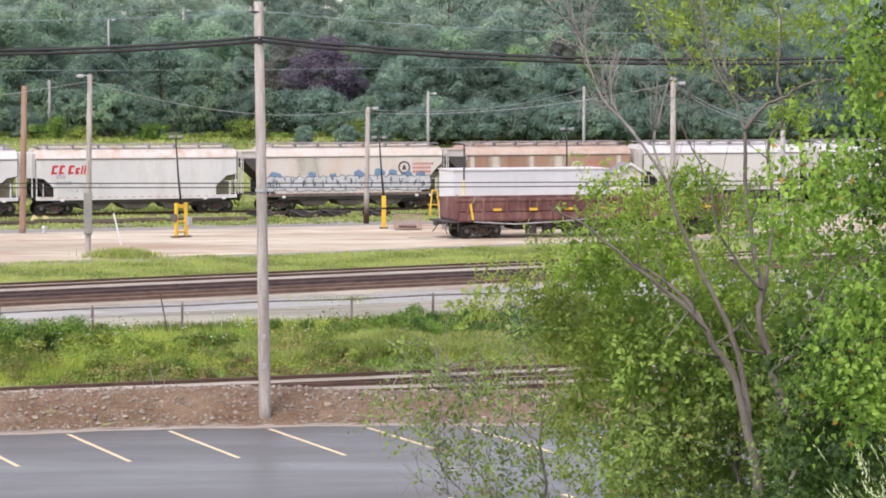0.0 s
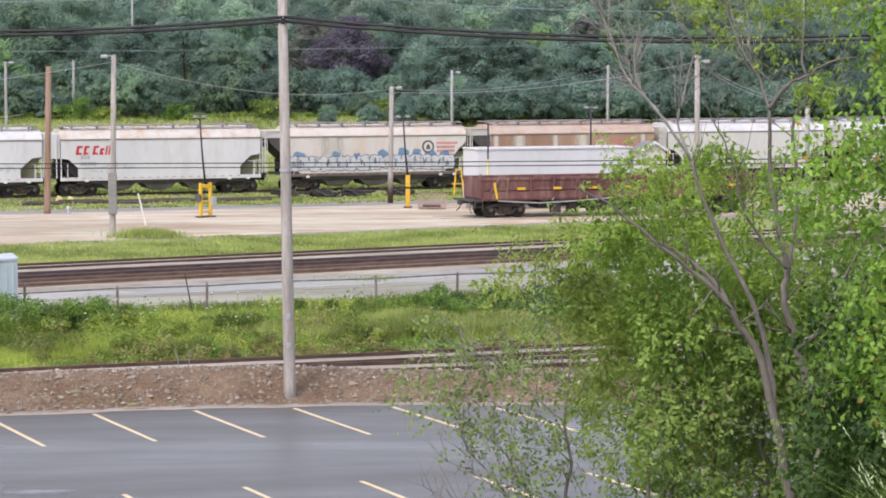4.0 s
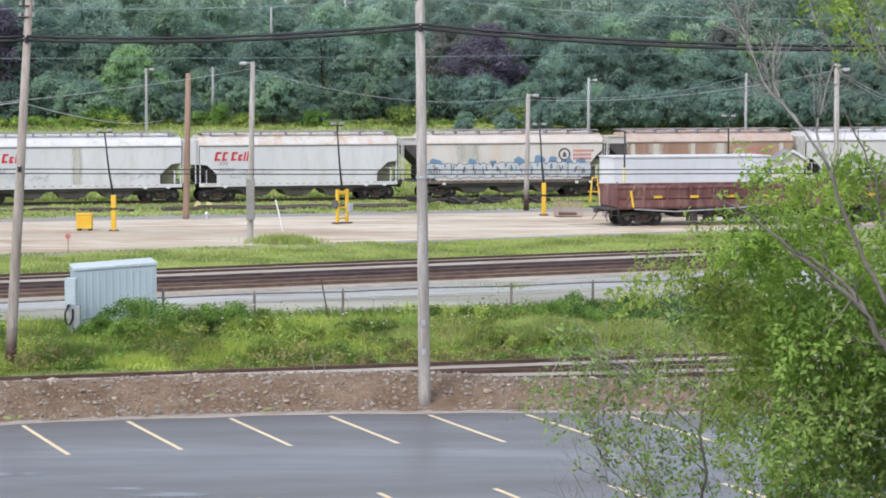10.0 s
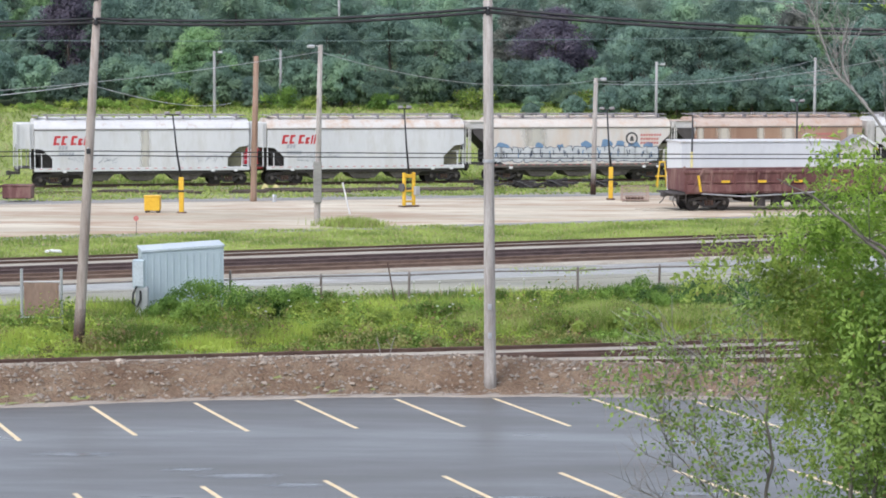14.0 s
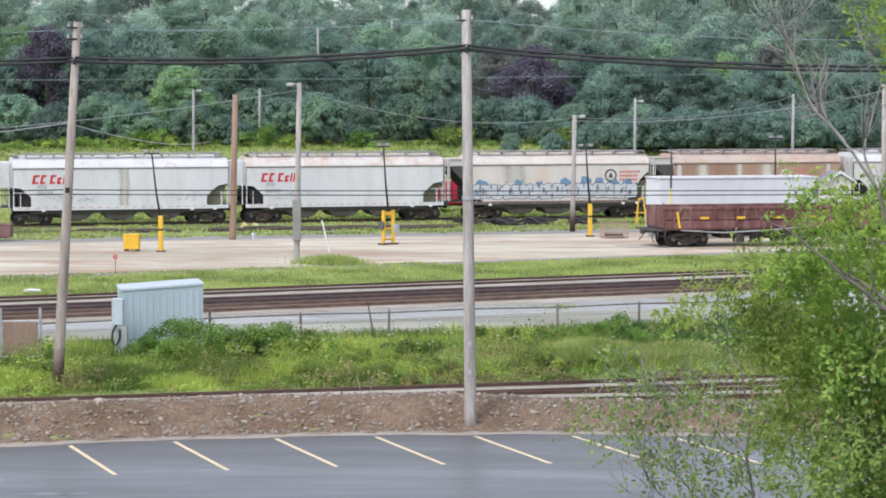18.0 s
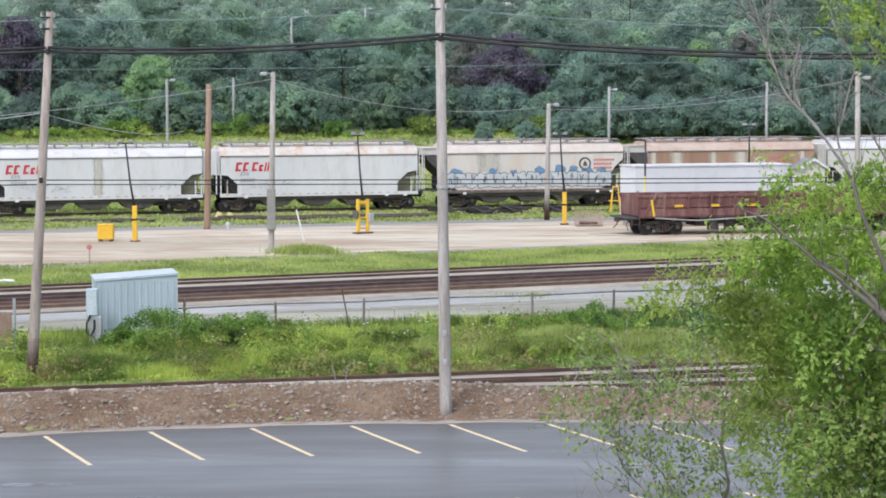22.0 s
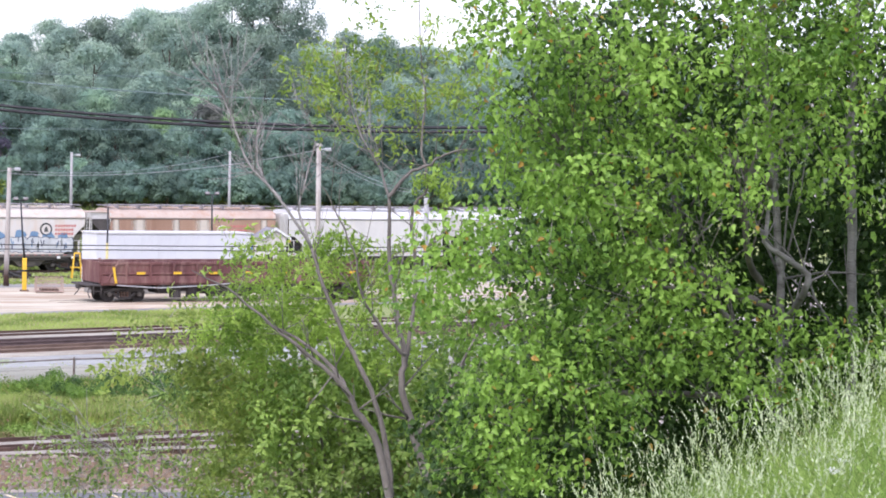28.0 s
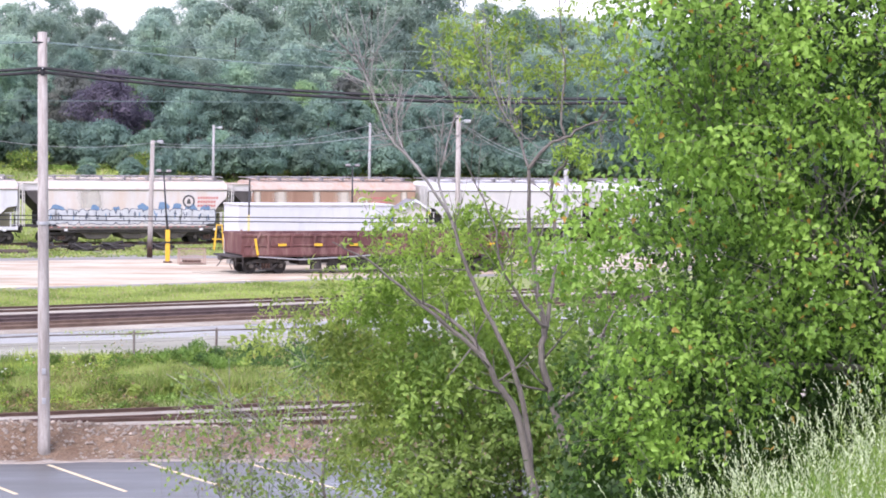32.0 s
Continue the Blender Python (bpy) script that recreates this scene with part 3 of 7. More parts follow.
def wet_patches():
    """Thin films of rain water left on the asphalt, feathered out to nothing."""
    for x, y, w, d in ((-4.4, 47.3, 1.5, 0.5), (-3.1, 46.3, 1.2, 0.4), (-5.6, 48.0, 1.0, 0.3), (-8.4, 49.8, 1.6, 0.4), (1.5, 45.0, 2.0, 0.4), (5.2, 45.6, 1.8, 0.3), (-1.0, 44.6, 2.2, 0.4)):
        bm = bmesh.new()
        bm.faces.new([bm.verts.new((math.cos(t), math.sin(t), 0)) for t in (2 * math.pi * k / 28 for k in range(28))])
        ob = part("wet_patch", bm, M["wet"], lot, "faint wet sheen on the asphalt")
        ob.location = (x, y, 0.0345)
        ob.scale = (w, d, 1)


wet_patches()


# ---- rails ----
def track(name, label, y0, slope, x0, x1, z, tie_len=2.3, step=0.56, group="tracks in the yard", steel="rail"):
    """A straight track along y = y0 + slope * x: two rails and its sleepers."""
    ang = math.atan(slope)
    length = (x1 - x0) / math.cos(ang)
    t = thing(name, label, "railway track", group, pose((x0 + x1) / 2, y0 + slope * (x0 + x1) / 2, z, 0, 0, math.degrees(ang)))
    prof = [(-0.07, 0), (0.07, 0), (0.07, 0.02), (0.012, 0.04), (0.012, 0.12), (0.036, 0.13), (0.036, 0.165), (-0.036, 0.165), (-0.036, 0.13), (-0.012, 0.12), (-0.012, 0.04), (-0.07, 0.02)]
    for s in (-0.7525, 0.7525):
        part("rail", prism([(a + s, b + 0.02) for a, b in prof], -length / 2, length / 2), M[steel], t)
    me = mesh_from(box(0.23, tie_len, 0.16, bevel=0.012), "sleeper", M["tie"])
    rnd = random.Random(name + str(y0))
    for i in range(int(length / step)):
        ob = new("sleeper", me)
        ob.parent = t
        ob.location = (-length / 2 + step * (i + 0.5) + rnd.uniform(-0.02, 0.02), rnd.uniform(-0.05, 0.05), -0.125 + rnd.uniform(-0.03, 0.006))
        ob.rotation_euler = (0, 0, rnd.uniform(-0.02, 0.02))
    return t


track("railway_track", "rusty track half hidden behind the dirt berm", 63.6, 0.24, -22, 26, YARD - 0.04)
track("railway_track", "rusty siding on grey stone beside the berm", 61.9, 0.15, -1, 26, YARD - 0.04)
track("railway_track", "brown rusty yard track beside the gravel strip", 90.75, 0.43, -34, 32, YARD + 0.06, step=0.75, steel="rail_light")
track("railway_track", "brown rusty yard track between two others", 93.85, 0.435, -34, 34, YARD + 0.085, step=0.75, steel="rail_dark")
track("railway_track", "thin rusty yard track beside the grass strip", 98.75, 0.44, -34, 34, YARD + 0.02, step=0.75)
track("railway_track", "rusty track under the row of covered hoppers", 154.36, 0.277, -48, 62, FAR - 0.05, step=0.9)
track("railway_track", "weedy disused track in front of the hoppers", 147.6, 0.277, -44, 20, FAR - 0.1, step=0.9)
track("railway_track", "rusty track on the concrete apron under the gondola", 121.8, 0.23, 11, 48, YARD - 0.14, step=0.9)


# ---- poles, lamps and wires ----
def hang(a, b, sag, n=14):
    a, b = Vector(a), Vector(b)
    return [a.lerp(b, i / n) - Vector((0, 0, 4 * sag * (i / n) * (1 - i / n))) for i in range(n + 1)]


def wire(name, a, b, sag, r, material, label, group="", n=14):
    ob = new(name, mesh_from(tube(hang(a, b, sag, n), r, 5), name, material, True))
    return tagged(ob, label, "cable", group)


def utility_pole(base, top, r0, r1, material, label, tar=0.0, hardware=()):
    base, top = Vector(base), Vector(top)
    p = thing("utility_pole", label, "utility pole", "poles", Matrix.Translation(base))
    d = top - base
    part("shaft", tube([d * -0.02, d * 0.03, d * 0.5, d], [r0 * 1.05, r0, (r0 + r1) / 2, r1], 14), material, p, smooth=True)
    if tar:
        part("tarred_butt", tube([d * -0.01, d * tar * 0.55, d * tar * 0.95], [r0 * 1.07, r0 * 1.03, r0 * 1.002], 14), M["tar"], p, "blackened creosoted foot of the pole", smooth=True)
    for kind, frac in hardware:
        c = d * frac
        if kind == "clamp":
            part("clamp", box(0.12, 0.34, 0.16, c, 0.02), M["dark_metal"], p, "dark cable clamp")
            part("bolt", cyl(0.02, 0.02, 0.5, c + Vector((0, 0, 0.1)), "y", 8), M["galv"], p)
        if kind == "insulator":
            part("bracket", box(0.3, 0.05, 0.05, c + Vector((-0.12, -0.1, 0)), 0.01), M["dark_metal"], p)
            for s in (-0.22, 0.16):
                part("insulator", cyl(0.04, 0.03, 0.12, c + Vector((s, -0.1, 0.08)), seg=10), M["pole_grey"], p, "small grey insulator")
        if kind == "band":
            part("band", cyl(r0 * 1.06, r0 * 1.06, 0.08, c, seg=14), M["galv"], p)
        if kind == "tag":
            part("tag", box(0.1, 0.02, 0.16, c + Vector((0, -r0 * 1.04, 0)), 0.005), M["galv"], p)
        if kind == "box":
            part("conduit_box", box(0.42, 0.24, 2.1, c + Vector((0.0, -0.25, 0)), 0.02), M["patch"], p, "tall grey metal conduit box")
        if kind == "lamp":
            arm = [c, c + Vector((-0.2, -0.1, 0.1)), c + Vector((-0.35, -0.15, 0.08))]
            part("lamp_arm", tube(arm, 0.03, 6), M["galv"], p)
            part("lamp_head", box(0.38, 0.24, 0.18, arm[-1] + Vector((-0.12, 0, -0.02)), 0.05), M["galv"], p, "grey street lamp head")
        if kind == "lamp_right":
            arm = [c, c + Vector((0.2, -0.1, 0.05)), c + Vector((0.36, -0.15, 0.06))]
            part("lamp_arm", tube(arm, 0.03, 6), M["galv"], p)
            part("lamp_head", box(0.38, 0.24, 0.2, arm[-1] + Vector((0.12, 0, -0.02)), 0.05), M["galv"], p, "grey street lamp head")
    return p


utility_pole((1.26, 59.6, 0.1), (1.12, 59.9, 11.4), 0.165, 0.125, M["pole"], "tall weathered grey wooden utility pole on the berm", 0, (("clamp", 0.905), ("insulator", 0.975), ("band", 0.55), ("tag", 0.2), ("tag", 0.13)))
utility_pole((-10.81, 64.5, 0.35), (-10.1, 64.5, 11.2), 0.165, 0.11, M["pole_tan"], "leaning weathered wooden utility pole with a tarred foot", 0.13, (("clamp", 0.895), ("insulator", 0.985), ("insulator", 0.955), ("clamp", 0.55)))
utility_pole((24.0, 52.6, 0.0), (24.0, 52.6, 11.4), 0.165, 0.12, M["pole"], "weathered utility pole behind the birch", 0, (("clamp", 0.905),))
utility_pole((-34.5, 74.6, 0.35), (-34.3, 74.5, 11.4), 0.165, 0.12, M["pole"], "weathered utility pole beside the yard", 0, (("clamp", 0.9),))
utility_pole((-11.5, 132.0, 0.4), (-11.3, 132.0, 9.05), 0.2, 0.16, M["pole_brown"], "plain brown wooden pole in the yard", 0, ())
utility_pole((-6.6, 113.4, 0.4), (-6.42, 113.4, 9.65), 0.17, 0.12, M["pole"], "weathered yard lamp pole with a conduit box", 0, (("lamp", 0.985), ("box", 0.24)))
utility_pole((9.47, 140.8, 0.4), (9.58, 140.8, 7.75), 0.17, 0.13, M["pole"], "weathered yard lamp pole with a dark foot", 0.27, (("lamp_right", 0.985),))
utility_pole((24.7, 118.0, 0.4), (24.6, 118.0, 9.65), 0.16, 0.13, M["pole"], "weathered grey yard lamp pole", 0, (("lamp_right", 0.96), ("insulator", 0.98)))
utility_pole((31.6, 121.0, 0.4), (31.5, 121.0, 7.2), 0.16, 0.13, M["pole_grey"], "grey pole with cables behind the shrubs", 0, (("insulator", 0.98),))
for x, y, z, lamp_, lab in ((-18.3, 175, 9.4, ("lamp_right",), "pale grey lamp pole on the far bank"), (-13.8, 185, 9.5, (), "slim pale grey pole on the far bank"), (16.7, 175, 8.7, ("lamp_right",), "pale grey lamp pole behind the hoppers"), (29.25, 175, 9.1, (), "slim pale grey pole behind the hoppers"), (-28.2, 178, 9.8, (), "slim pale grey pole on the far bank")):
    utility_pole((x, y, height(x, y) - 0.2), (x, y, z), 0.13, 0.1, M["pole_grey"], lab, 0, tuple((k, 0.97) for k in lamp_))
for x, y, z in ((-3.2, 215, 16.3), (-10.6, 220, 15.6), (52.9, 205, 16.6)):
    utility_pole((x, y, height(x, y) - 0.2), (x, y, z), 0.13, 0.1, M["pole_grey"], "slim grey lamp pole among the hillside trees", 0, (("lamp_right", 0.98),))

# the heavy bundle on the near poles
for dz, r in ((0.0, 0.045), (0.11, 0.04)):
    for a, b, sag in (((-34.3, 74.4, 10.35), (-10.15, 64.4, 10.06), 0.3), ((-10.15, 64.4, 10.06), (1.13, 59.75, 10.33), 0.18), ((1.13, 59.75, 10.33), (24.0, 52.5, 10.35), 0.6)):
        wire("overhead_cable", (a[0], a[1], a[2] + dz), (b[0], b[1], b[2] + dz), sag, r, M["cable"], "thick black overhead cable between utility poles", "overhead cables")
for z in (6.33, 6.2):
    wire("phone_cable", (-60, 60.5, z), (-10.5, 64.7, z - 0.02), 0.15, 0.016, M["cable"], "thin grey cable strung low across the yard", "overhead cables")
    wire("phone_cable", (-10.5, 64.7, z - 0.02), (40, 69.5, z + 0.05), 0.12, 0.016, M["cable"], "thin grey cable strung low across the yard", "overhead cables", 24)
for a, b, sag in (((-34.3, 74.5, 11.25), (-10.1, 64.5, 11.0), 0.35), ((-10.1, 64.5, 11.0), (1.12, 59.9, 11.15), 0.15), ((1.12, 59.9, 11.15), (24, 52.6, 11.3), 0.7), ((-60, 170, 16.2), (60, 195, 16.0), 1.0), ((-60, 165, 10.2), (60, 182, 11.6), 0.6)):
    wire("wire", a, b, sag, 0.012 if a[1] < 100 else 0.022, M["wire"], "thin teal overhead wire", "overhead wires", 24)
LT = (-6.45, 113.3, 9.3)
for a, b, sag in ((LT, (-30, 100, 7.0), 0.5), (LT, (9.5, 140.7, 7.6), 0.9), ((9.5, 140.7, 7.6), (29.2, 175, 8.9), 0.7), ((9.5, 140.7, 7.4), (24.6, 118, 9.3), 0.6), ((24.65, 117.9, 9.3), (31.5, 121, 7.1), 0.5), ((24.65, 117.9, 9.2), (31.5, 121, 7.0), 0.6), ((-10.2, 64.4, 8.3), (-30, 95, 7.2), 0.4), ((-10.2, 64.6, 8.2), (-13.58, 140.0, 6.07), 0.35)):
    wire("wire", a, b, sag, 0.016, M["galv"], "sagging grey lamp feed wire", "overhead wires", 18)


def yard_light(x, y, z_top, lean, yellow_h, label, ladder=False, slim=False):
    """A slim black floodlight mast standing on a yellow post."""
    p = thing("yard_light", label, "floodlight mast", "floodlights in the yard", pose(x, y, YARD, 0, 0, 38 if ladder else 0))
    h = z_top - 0.4 - YARD
    part("mast", tube([(0, 0, yellow_h - 0.1), (lean * 0.5, 0, h * 0.6), (lean, 0, h)], [0.07, 0.055, 0.045], 8), M["dark_metal"], p, smooth=True)
    if not slim:
        part("crossbar", box(0.8, 0.07, 0.06, (lean, 0, h), 0.01), M["dark_metal"], p)
    for s in () if slim else (-0.3, 0.3):
        part("floodlight", box(0.3, 0.2, 0.16, (lean + s, -0.05, h + 0.1), 0.04), M["walk"], p, "small grey floodlight head")
    if ladder:
        for s in (-0.34, 0.34):
            part("upright", box(0.16, 0.18, yellow_h, (s, 0, yellow_h / 2), 0.02), M["yellow"], p)
        for z in (0.35, 0.95, 1.75):
            part("rung", box(0.54, 0.1, 0.1, (0, 0, z), 0.02), M["yellow"], p)
        part("top_bar", box(0.54, 0.14, 0.14, (-0.02, 0, yellow_h - 0.15), 0.02), M["yellow"], p)
        part("switch_box", box(0.34, 0.2, 0.5, (0.42, -0.2, 0.95), 0.03), M["galv"], p, "grey switch box")
        part("hose_reel", cyl(0.24, 0.24, 0.12, (-0.5, 0, 1.15), "x", 14), M["rubber"], p, "dark hose reel")
        part("foot", box(1.15, 0.5, 0.12, (0, 0, 0.06), 0.02), M["rail"], p)
    else:
        w = 0.15 if slim else 0.26
        part("post", box(w, w, yellow_h, (0, 0, yellow_h / 2), 0.03), M["pale_yellow"] if slim else M["yellow"], p, "square yellow steel post")
        part("collar", box(0.36, 0.34, 0.1, (0, 0, yellow_h * 0.62), 0.02), M["dark_metal"], p)
        part("foot", box(0.5, 0.45, 0.1, (0, 0, 0.05), 0.02), M["rail"], p)
    return p


yard_light(-14.41, 120.3, 6.25, -0.45, 2.0, "black floodlight mast on a square yellow post")
yard_light(-2.07, 126.1, 6.5, -0.35, 2.0, "black floodlight mast on a yellow ladder frame", True)
yard_light(10.06, 133.6, 6.3, -0.28, 2.0, "black floodlight mast on a square yellow post")
yard_light(14.3, 127.8, 6.1, 0.02, 3.2, "dark slim mast on a slim yellow post behind the gondola", slim=True)
yard_light(21.9, 137.2, 6.75, -0.05, 1.5, "black floodlight mast behind the white container")


# ---- fence, signal cabinet, signs ----
def fence():
    f = thing("wire_fence", "low rusty wire fence with steel posts along the road", "fence", "", pose(0, 0, 0))
    line = lambda x: 77.5 + 0.33 * x
    xs = [-25.5 + 3.03 * i for i in range(18)]
    for i, x in enumerate(xs):
        h = 1.08 if i % 3 else 1.3
        z = height(x, line(x))
        part("post", tube([(x, line(x), z - 0.1), (x + 0.02 * (i % 3 - 1), line(x), z + h)], 0.045, 6), M["fence_steel"], f)
        part("post_cap", cyl(0.045, 0.02, 0.06, (x + 0.02 * (i % 3 - 1), line(x), z + h + 0.03), seg=6), M["fence_steel"], f)
    for z, r in ((1.02, 0.028), (0.7, 0.006), (0.38, 0.006)):
        part("rail", tube([(x, line(x), YARD + z + (0.03 if i % 2 else -0.01)) for i, x in enumerate(xs)], r, 5), M["fence_steel"], f)
    part("brace", tube([(-2.0, 77.0, 1.9), (-1.75, 77.0, 0.5)], 0.025, 6), M["rail"], f, "leaning rusty brace")


fence()


def cabinet():
    c = thing("signal_cabinet", "pale blue-grey ribbed metal signal cabinet in the weeds", "signal cabinet", "", pose(-9.05, 75.2, YARD, 0, 0, 12))
    w, d, h = 2.75, 1.9, 1.98
    part("body", prism([(-w / 2, 0.1), (w / 2, 0.1), (w / 2, h + 0.22), (-w / 2, h + 0.06)], -d / 2, d / 2, "y"), M["cabinet"], c)
    for i in range(12):
        part("rib", box(0.07, 0.016, h - 0.15, (-w / 2 + 0.14 + i * (w - 0.28) / 11, -d / 2 - 0.012, h / 2 + 0.1), 0.008), M["cabinet"], c)
    part("roof", prism([(-w / 2 - 0.03, h + 0.06), (w / 2 + 0.03, h + 0.22), (w / 2 + 0.03, h + 0.29), (-w / 2 - 0.03, h + 0.13)], -d / 2 - 0.04, d / 2 + 0.04, "y"), M["cabinet_roof"], c, "pale sloping metal roof")
    part("plinth", box(w - 0.1, d - 0.1, 0.14, (0, 0, 0.05), 0.02), M["concrete"], c)
    part("door", box(0.04, 0.85, 1.9, (-w / 2 - 0.015, -0.3, 1.15), 0.01), M["cabinet"], c)
    k = thing("meter_box", "grey electric meter box with a hanging black cable", "meter box", "", pose(-10.15, 73.2, YARD))
    part("pedestal", box(0.42, 0.3, 0.95, (0.05, 0, 0.47), 0.02), M["galv"], k)
    part("case", box(0.4, 0.32, 0.95, (-0.05, 0, 1.4), 0.03), M["cabinet"], k)
    part("door", box(0.32, 0.02, 0.8, (-0.05, -0.17, 1.4), 0.005), M["cabinet_roof"], k)
    part("cable_loop", tube([(-0.1, -0.2, 1.0), (-0.22, -0.22, 0.75), (-0.24, -0.22, 0.45), (-0.1, -0.2, 0.3), (0.02, -0.2, 0.55), (0.02, -0.2, 0.85)], 0.035, 6), M["cable"], k, "black cable loop")


cabinet()


def sign_frame():
    s = thing("sign_frame", "rusty brown board between two galvanised posts", "sign board", "", pose(-12.8, 69.6, YARD - 0.05))
    for x in (-0.63, 0.63):
        part("post", tube([(x, 0, 0), (x, 0, 1.95)], 0.05, 8), M["galv"], s)
    part("board", box(1.1, 0.04, 1.05, (0, -0.03, 0.98), 0.008), M["board"], s)
    for z in (1.53, 0.4):
        part("crossbar", tube([(-0.63, -0.01, z), (0.63, -0.01, z)], 0.025, 6), M["galv"], s)
    m = thing("track_marker", "small red disc marker on a thin stake", "marker", "", pose(-14.93, 106.3, YARD))
    part("stake", tube([(0, 0, 0), (0, 0, 0.75)], 0.02, 6), M["fence_steel"], m)
    part("disc", cyl(0.13, 0.13, 0.02, (0, -0.03, 0.78), "y", 14), M["faded_red"], m)
    k = thing("leaning_stake", "thin pale stake leaning in the concrete apron", "stake", "", pose(-5.3, 120.3, YARD))
    part("rod", tube([(0.1, 0, 0), (-0.3, 0, 1.75)], 0.045, 6), M["white"], k)


sign_frame()


def yard_clutter():
    b = thing("grit_box", "yellow grit box on dark skids", "grit box", "", pose(-16.04, 120.7, YARD))
    part("body", box(0.85, 0.7, 0.75, (0, 0, 0.52), 0.03), M["yellow"], b)
    part("lid", box(0.9, 0.75, 0.08, (0, 0, 0.93), 0.02), M["yellow"], b)
    for s in (-0.3, 0.3):
        part("skid", box(0.16, 0.65, 0.15, (s, 0, 0.075), 0.01), M["tie"], b)
    c = thing("mesh_crate", "rusty wire mesh crate on the concrete apron", "crate", "", pose(11.4, 132.2, YARD))
    w, d, h = 1.55, 1.1, 0.95
    for x in (-w / 2, w / 2):
        for y in (-d / 2, d / 2):
            part("corner_post", box(0.06, 0.06, h, (x, y, h / 2), 0.008), M["crate"], c)
    for y in (-d / 2, d / 2):
        for i in range(8):
            part("bar", box(0.02, 0.02, h - 0.1, (-w / 2 + (i + 0.5) * w / 8, y, h / 2)), M["crate"], c)
        for z in (0.12, 0.32, 0.52, 0.72, h - 0.03):
            part("rail", box(w, 0.025, 0.03, (0, y, z)), M["crate"], c)
    for x in (-w / 2, w / 2):
        for z in (0.12, 0.32, 0.52, 0.72, h - 0.03):
            part("rail", box(0.025, d, 0.03, (x, 0, z)), M["crate"], c)
    part("floor", box(w, d, 0.06, (0, 0, 0.12)), M["crate"], c)
    part("scrap", box(1.1, 0.7, 0.16, (0, 0, 0.23), 0.05), M["rail"], c, "rusty scrap in the crate")
    f = thing("buffer_frame", "yellow steel trestle beside the hopper track", "track stop", "", pose(14.8, 150.2, FAR))
    for s in (-0.35, 0.35):
        for y0, y1 in ((-0.5, 0.0), (0.5, 0.0)):
            part("leg", tube([(s * 1.0, y0, 0), (s * 0.5, y1, 1.75)], 0.04, 6), M["yellow"], f)
    part("beam", box(0.45, 0.1, 0.1, (0, 0, 1.75), 0.02), M["yellow"], f)
    part("brace", box(1.0, 0.08, 0.08, (0, -0.25, 0.8), 0.01), M["yellow"], f)
    d_ = thing("steel_drum_bin", "dark maroon steel bin at the track side", "bin", "", pose(-25.6, 132.0, YARD))
    part("body", box(1.75, 1.0, 0.78, (0, 0, 0.42), 0.06), M["maroon"], d_)
    part("rim", box(1.85, 1.1, 0.08, (0, 0, 0.82), 0.02), M["maroon"], d_)
    for s in (-0.6, 0.6):
        part("runner", box(0.12, 1.0, 0.08, (s, 0, 0.04)), M["wheel"], d_)
    for i, dx in enumerate((0, 0.75)):
        y_ = thing("rerailer", "small yellow steel wedge lying by the track", "wedge", "yellow wedges", pose(-11.9 + dx, 145.4 + 0.2 * i, FAR, 0, 0, 8 - 20 * i))
        part("ramp", prism([(-0.3, 0), (0.3, 0), (0.15, 0.34), (-0.05, 0.42)] if i == 0 else [(-0.3, 0), (0.3, 0), (0.1, 0.3), (-0.12, 0.34)], -0.13, 0.13, "y"), M["pale_yellow"], y_)
        part("plate", box(0.7, 0.34, 0.03, (0, 0, 0.015)), M["pale_yellow"], y_)
    rnd = random.Random(5)
    for x, y, n in ((5.4, 148.4, 8), (7.6, 149.6, 10), (2.9, 148.9, 4), (10.6, 150.2, 5)):
        h_ = thing("scrap_heap", "heap of dark scrap hoses and planks on the weeds", "scrap heap", "scrap heaps", pose(x, y, FAR))
        for i in range(n):
            a = rnd.uniform(-0.5, 0.5)
            part("plank", box(rnd.uniform(1.2, 2.6), 0.22, 0.16, (rnd.uniform(-0.4, 0.4), rnd.uniform(-0.3, 0.3), 0.08 + 0.1 * (i % 4)), 0.02, rot=(0, rnd.uniform(-12, 12), math.degrees(a))), M["wheel"], h_)
        part("hose", tube([(math.cos(t) * (0.7 + 0.1 * math.sin(3 * t)), 0.5 * math.sin(t), 0.3 + 0.2 * math.sin(2 * t)) for t in (0.5 * k for k in range(13))], 0.05, 6), M["rubber"], h_)
    for x, y, n in ((-17.5, 141.0, 4), (-8.0, 143.0, 5), (-4.5, 144.2, 5), (0.3, 145.5, 3), (-13, 142.0, 3), (-10.5, 143.4, 5), (-6.2, 143.6, 4), (-1.8, 144.9, 4), (-20.5, 141.5, 3)):
        h_ = thing("timber_pile", "pile of old dark sleepers lying in weeds", "timber pile", "timber piles", pose(x, y, height(x, y) - 0.02, 0, 0, 12))
        for i in range(n):
            part("timber", box(2.4, 0.24, 0.2, (rnd.uniform(-0.7, 0.7), 0.3 * (i - n / 2), 0.1 + 0.02 * i), 0.02, rot=(0, 0, rnd.uniform(-8, 8))), M["tie"], h_)
    g_ = thing("valve_stub", "small grey hydrant stub in the apron", "hydrant", "", pose(-10.1, 130.2, YARD))
    part("stem", cyl(0.12, 0.1, 0.34, (0, 0, 0.17), seg=10), M["galv"], g_)
    part("cap", cyl(0.17, 0.1, 0.12, (0, 0, 0.38), seg=10), M["galv"], g_)


yard_clutter()


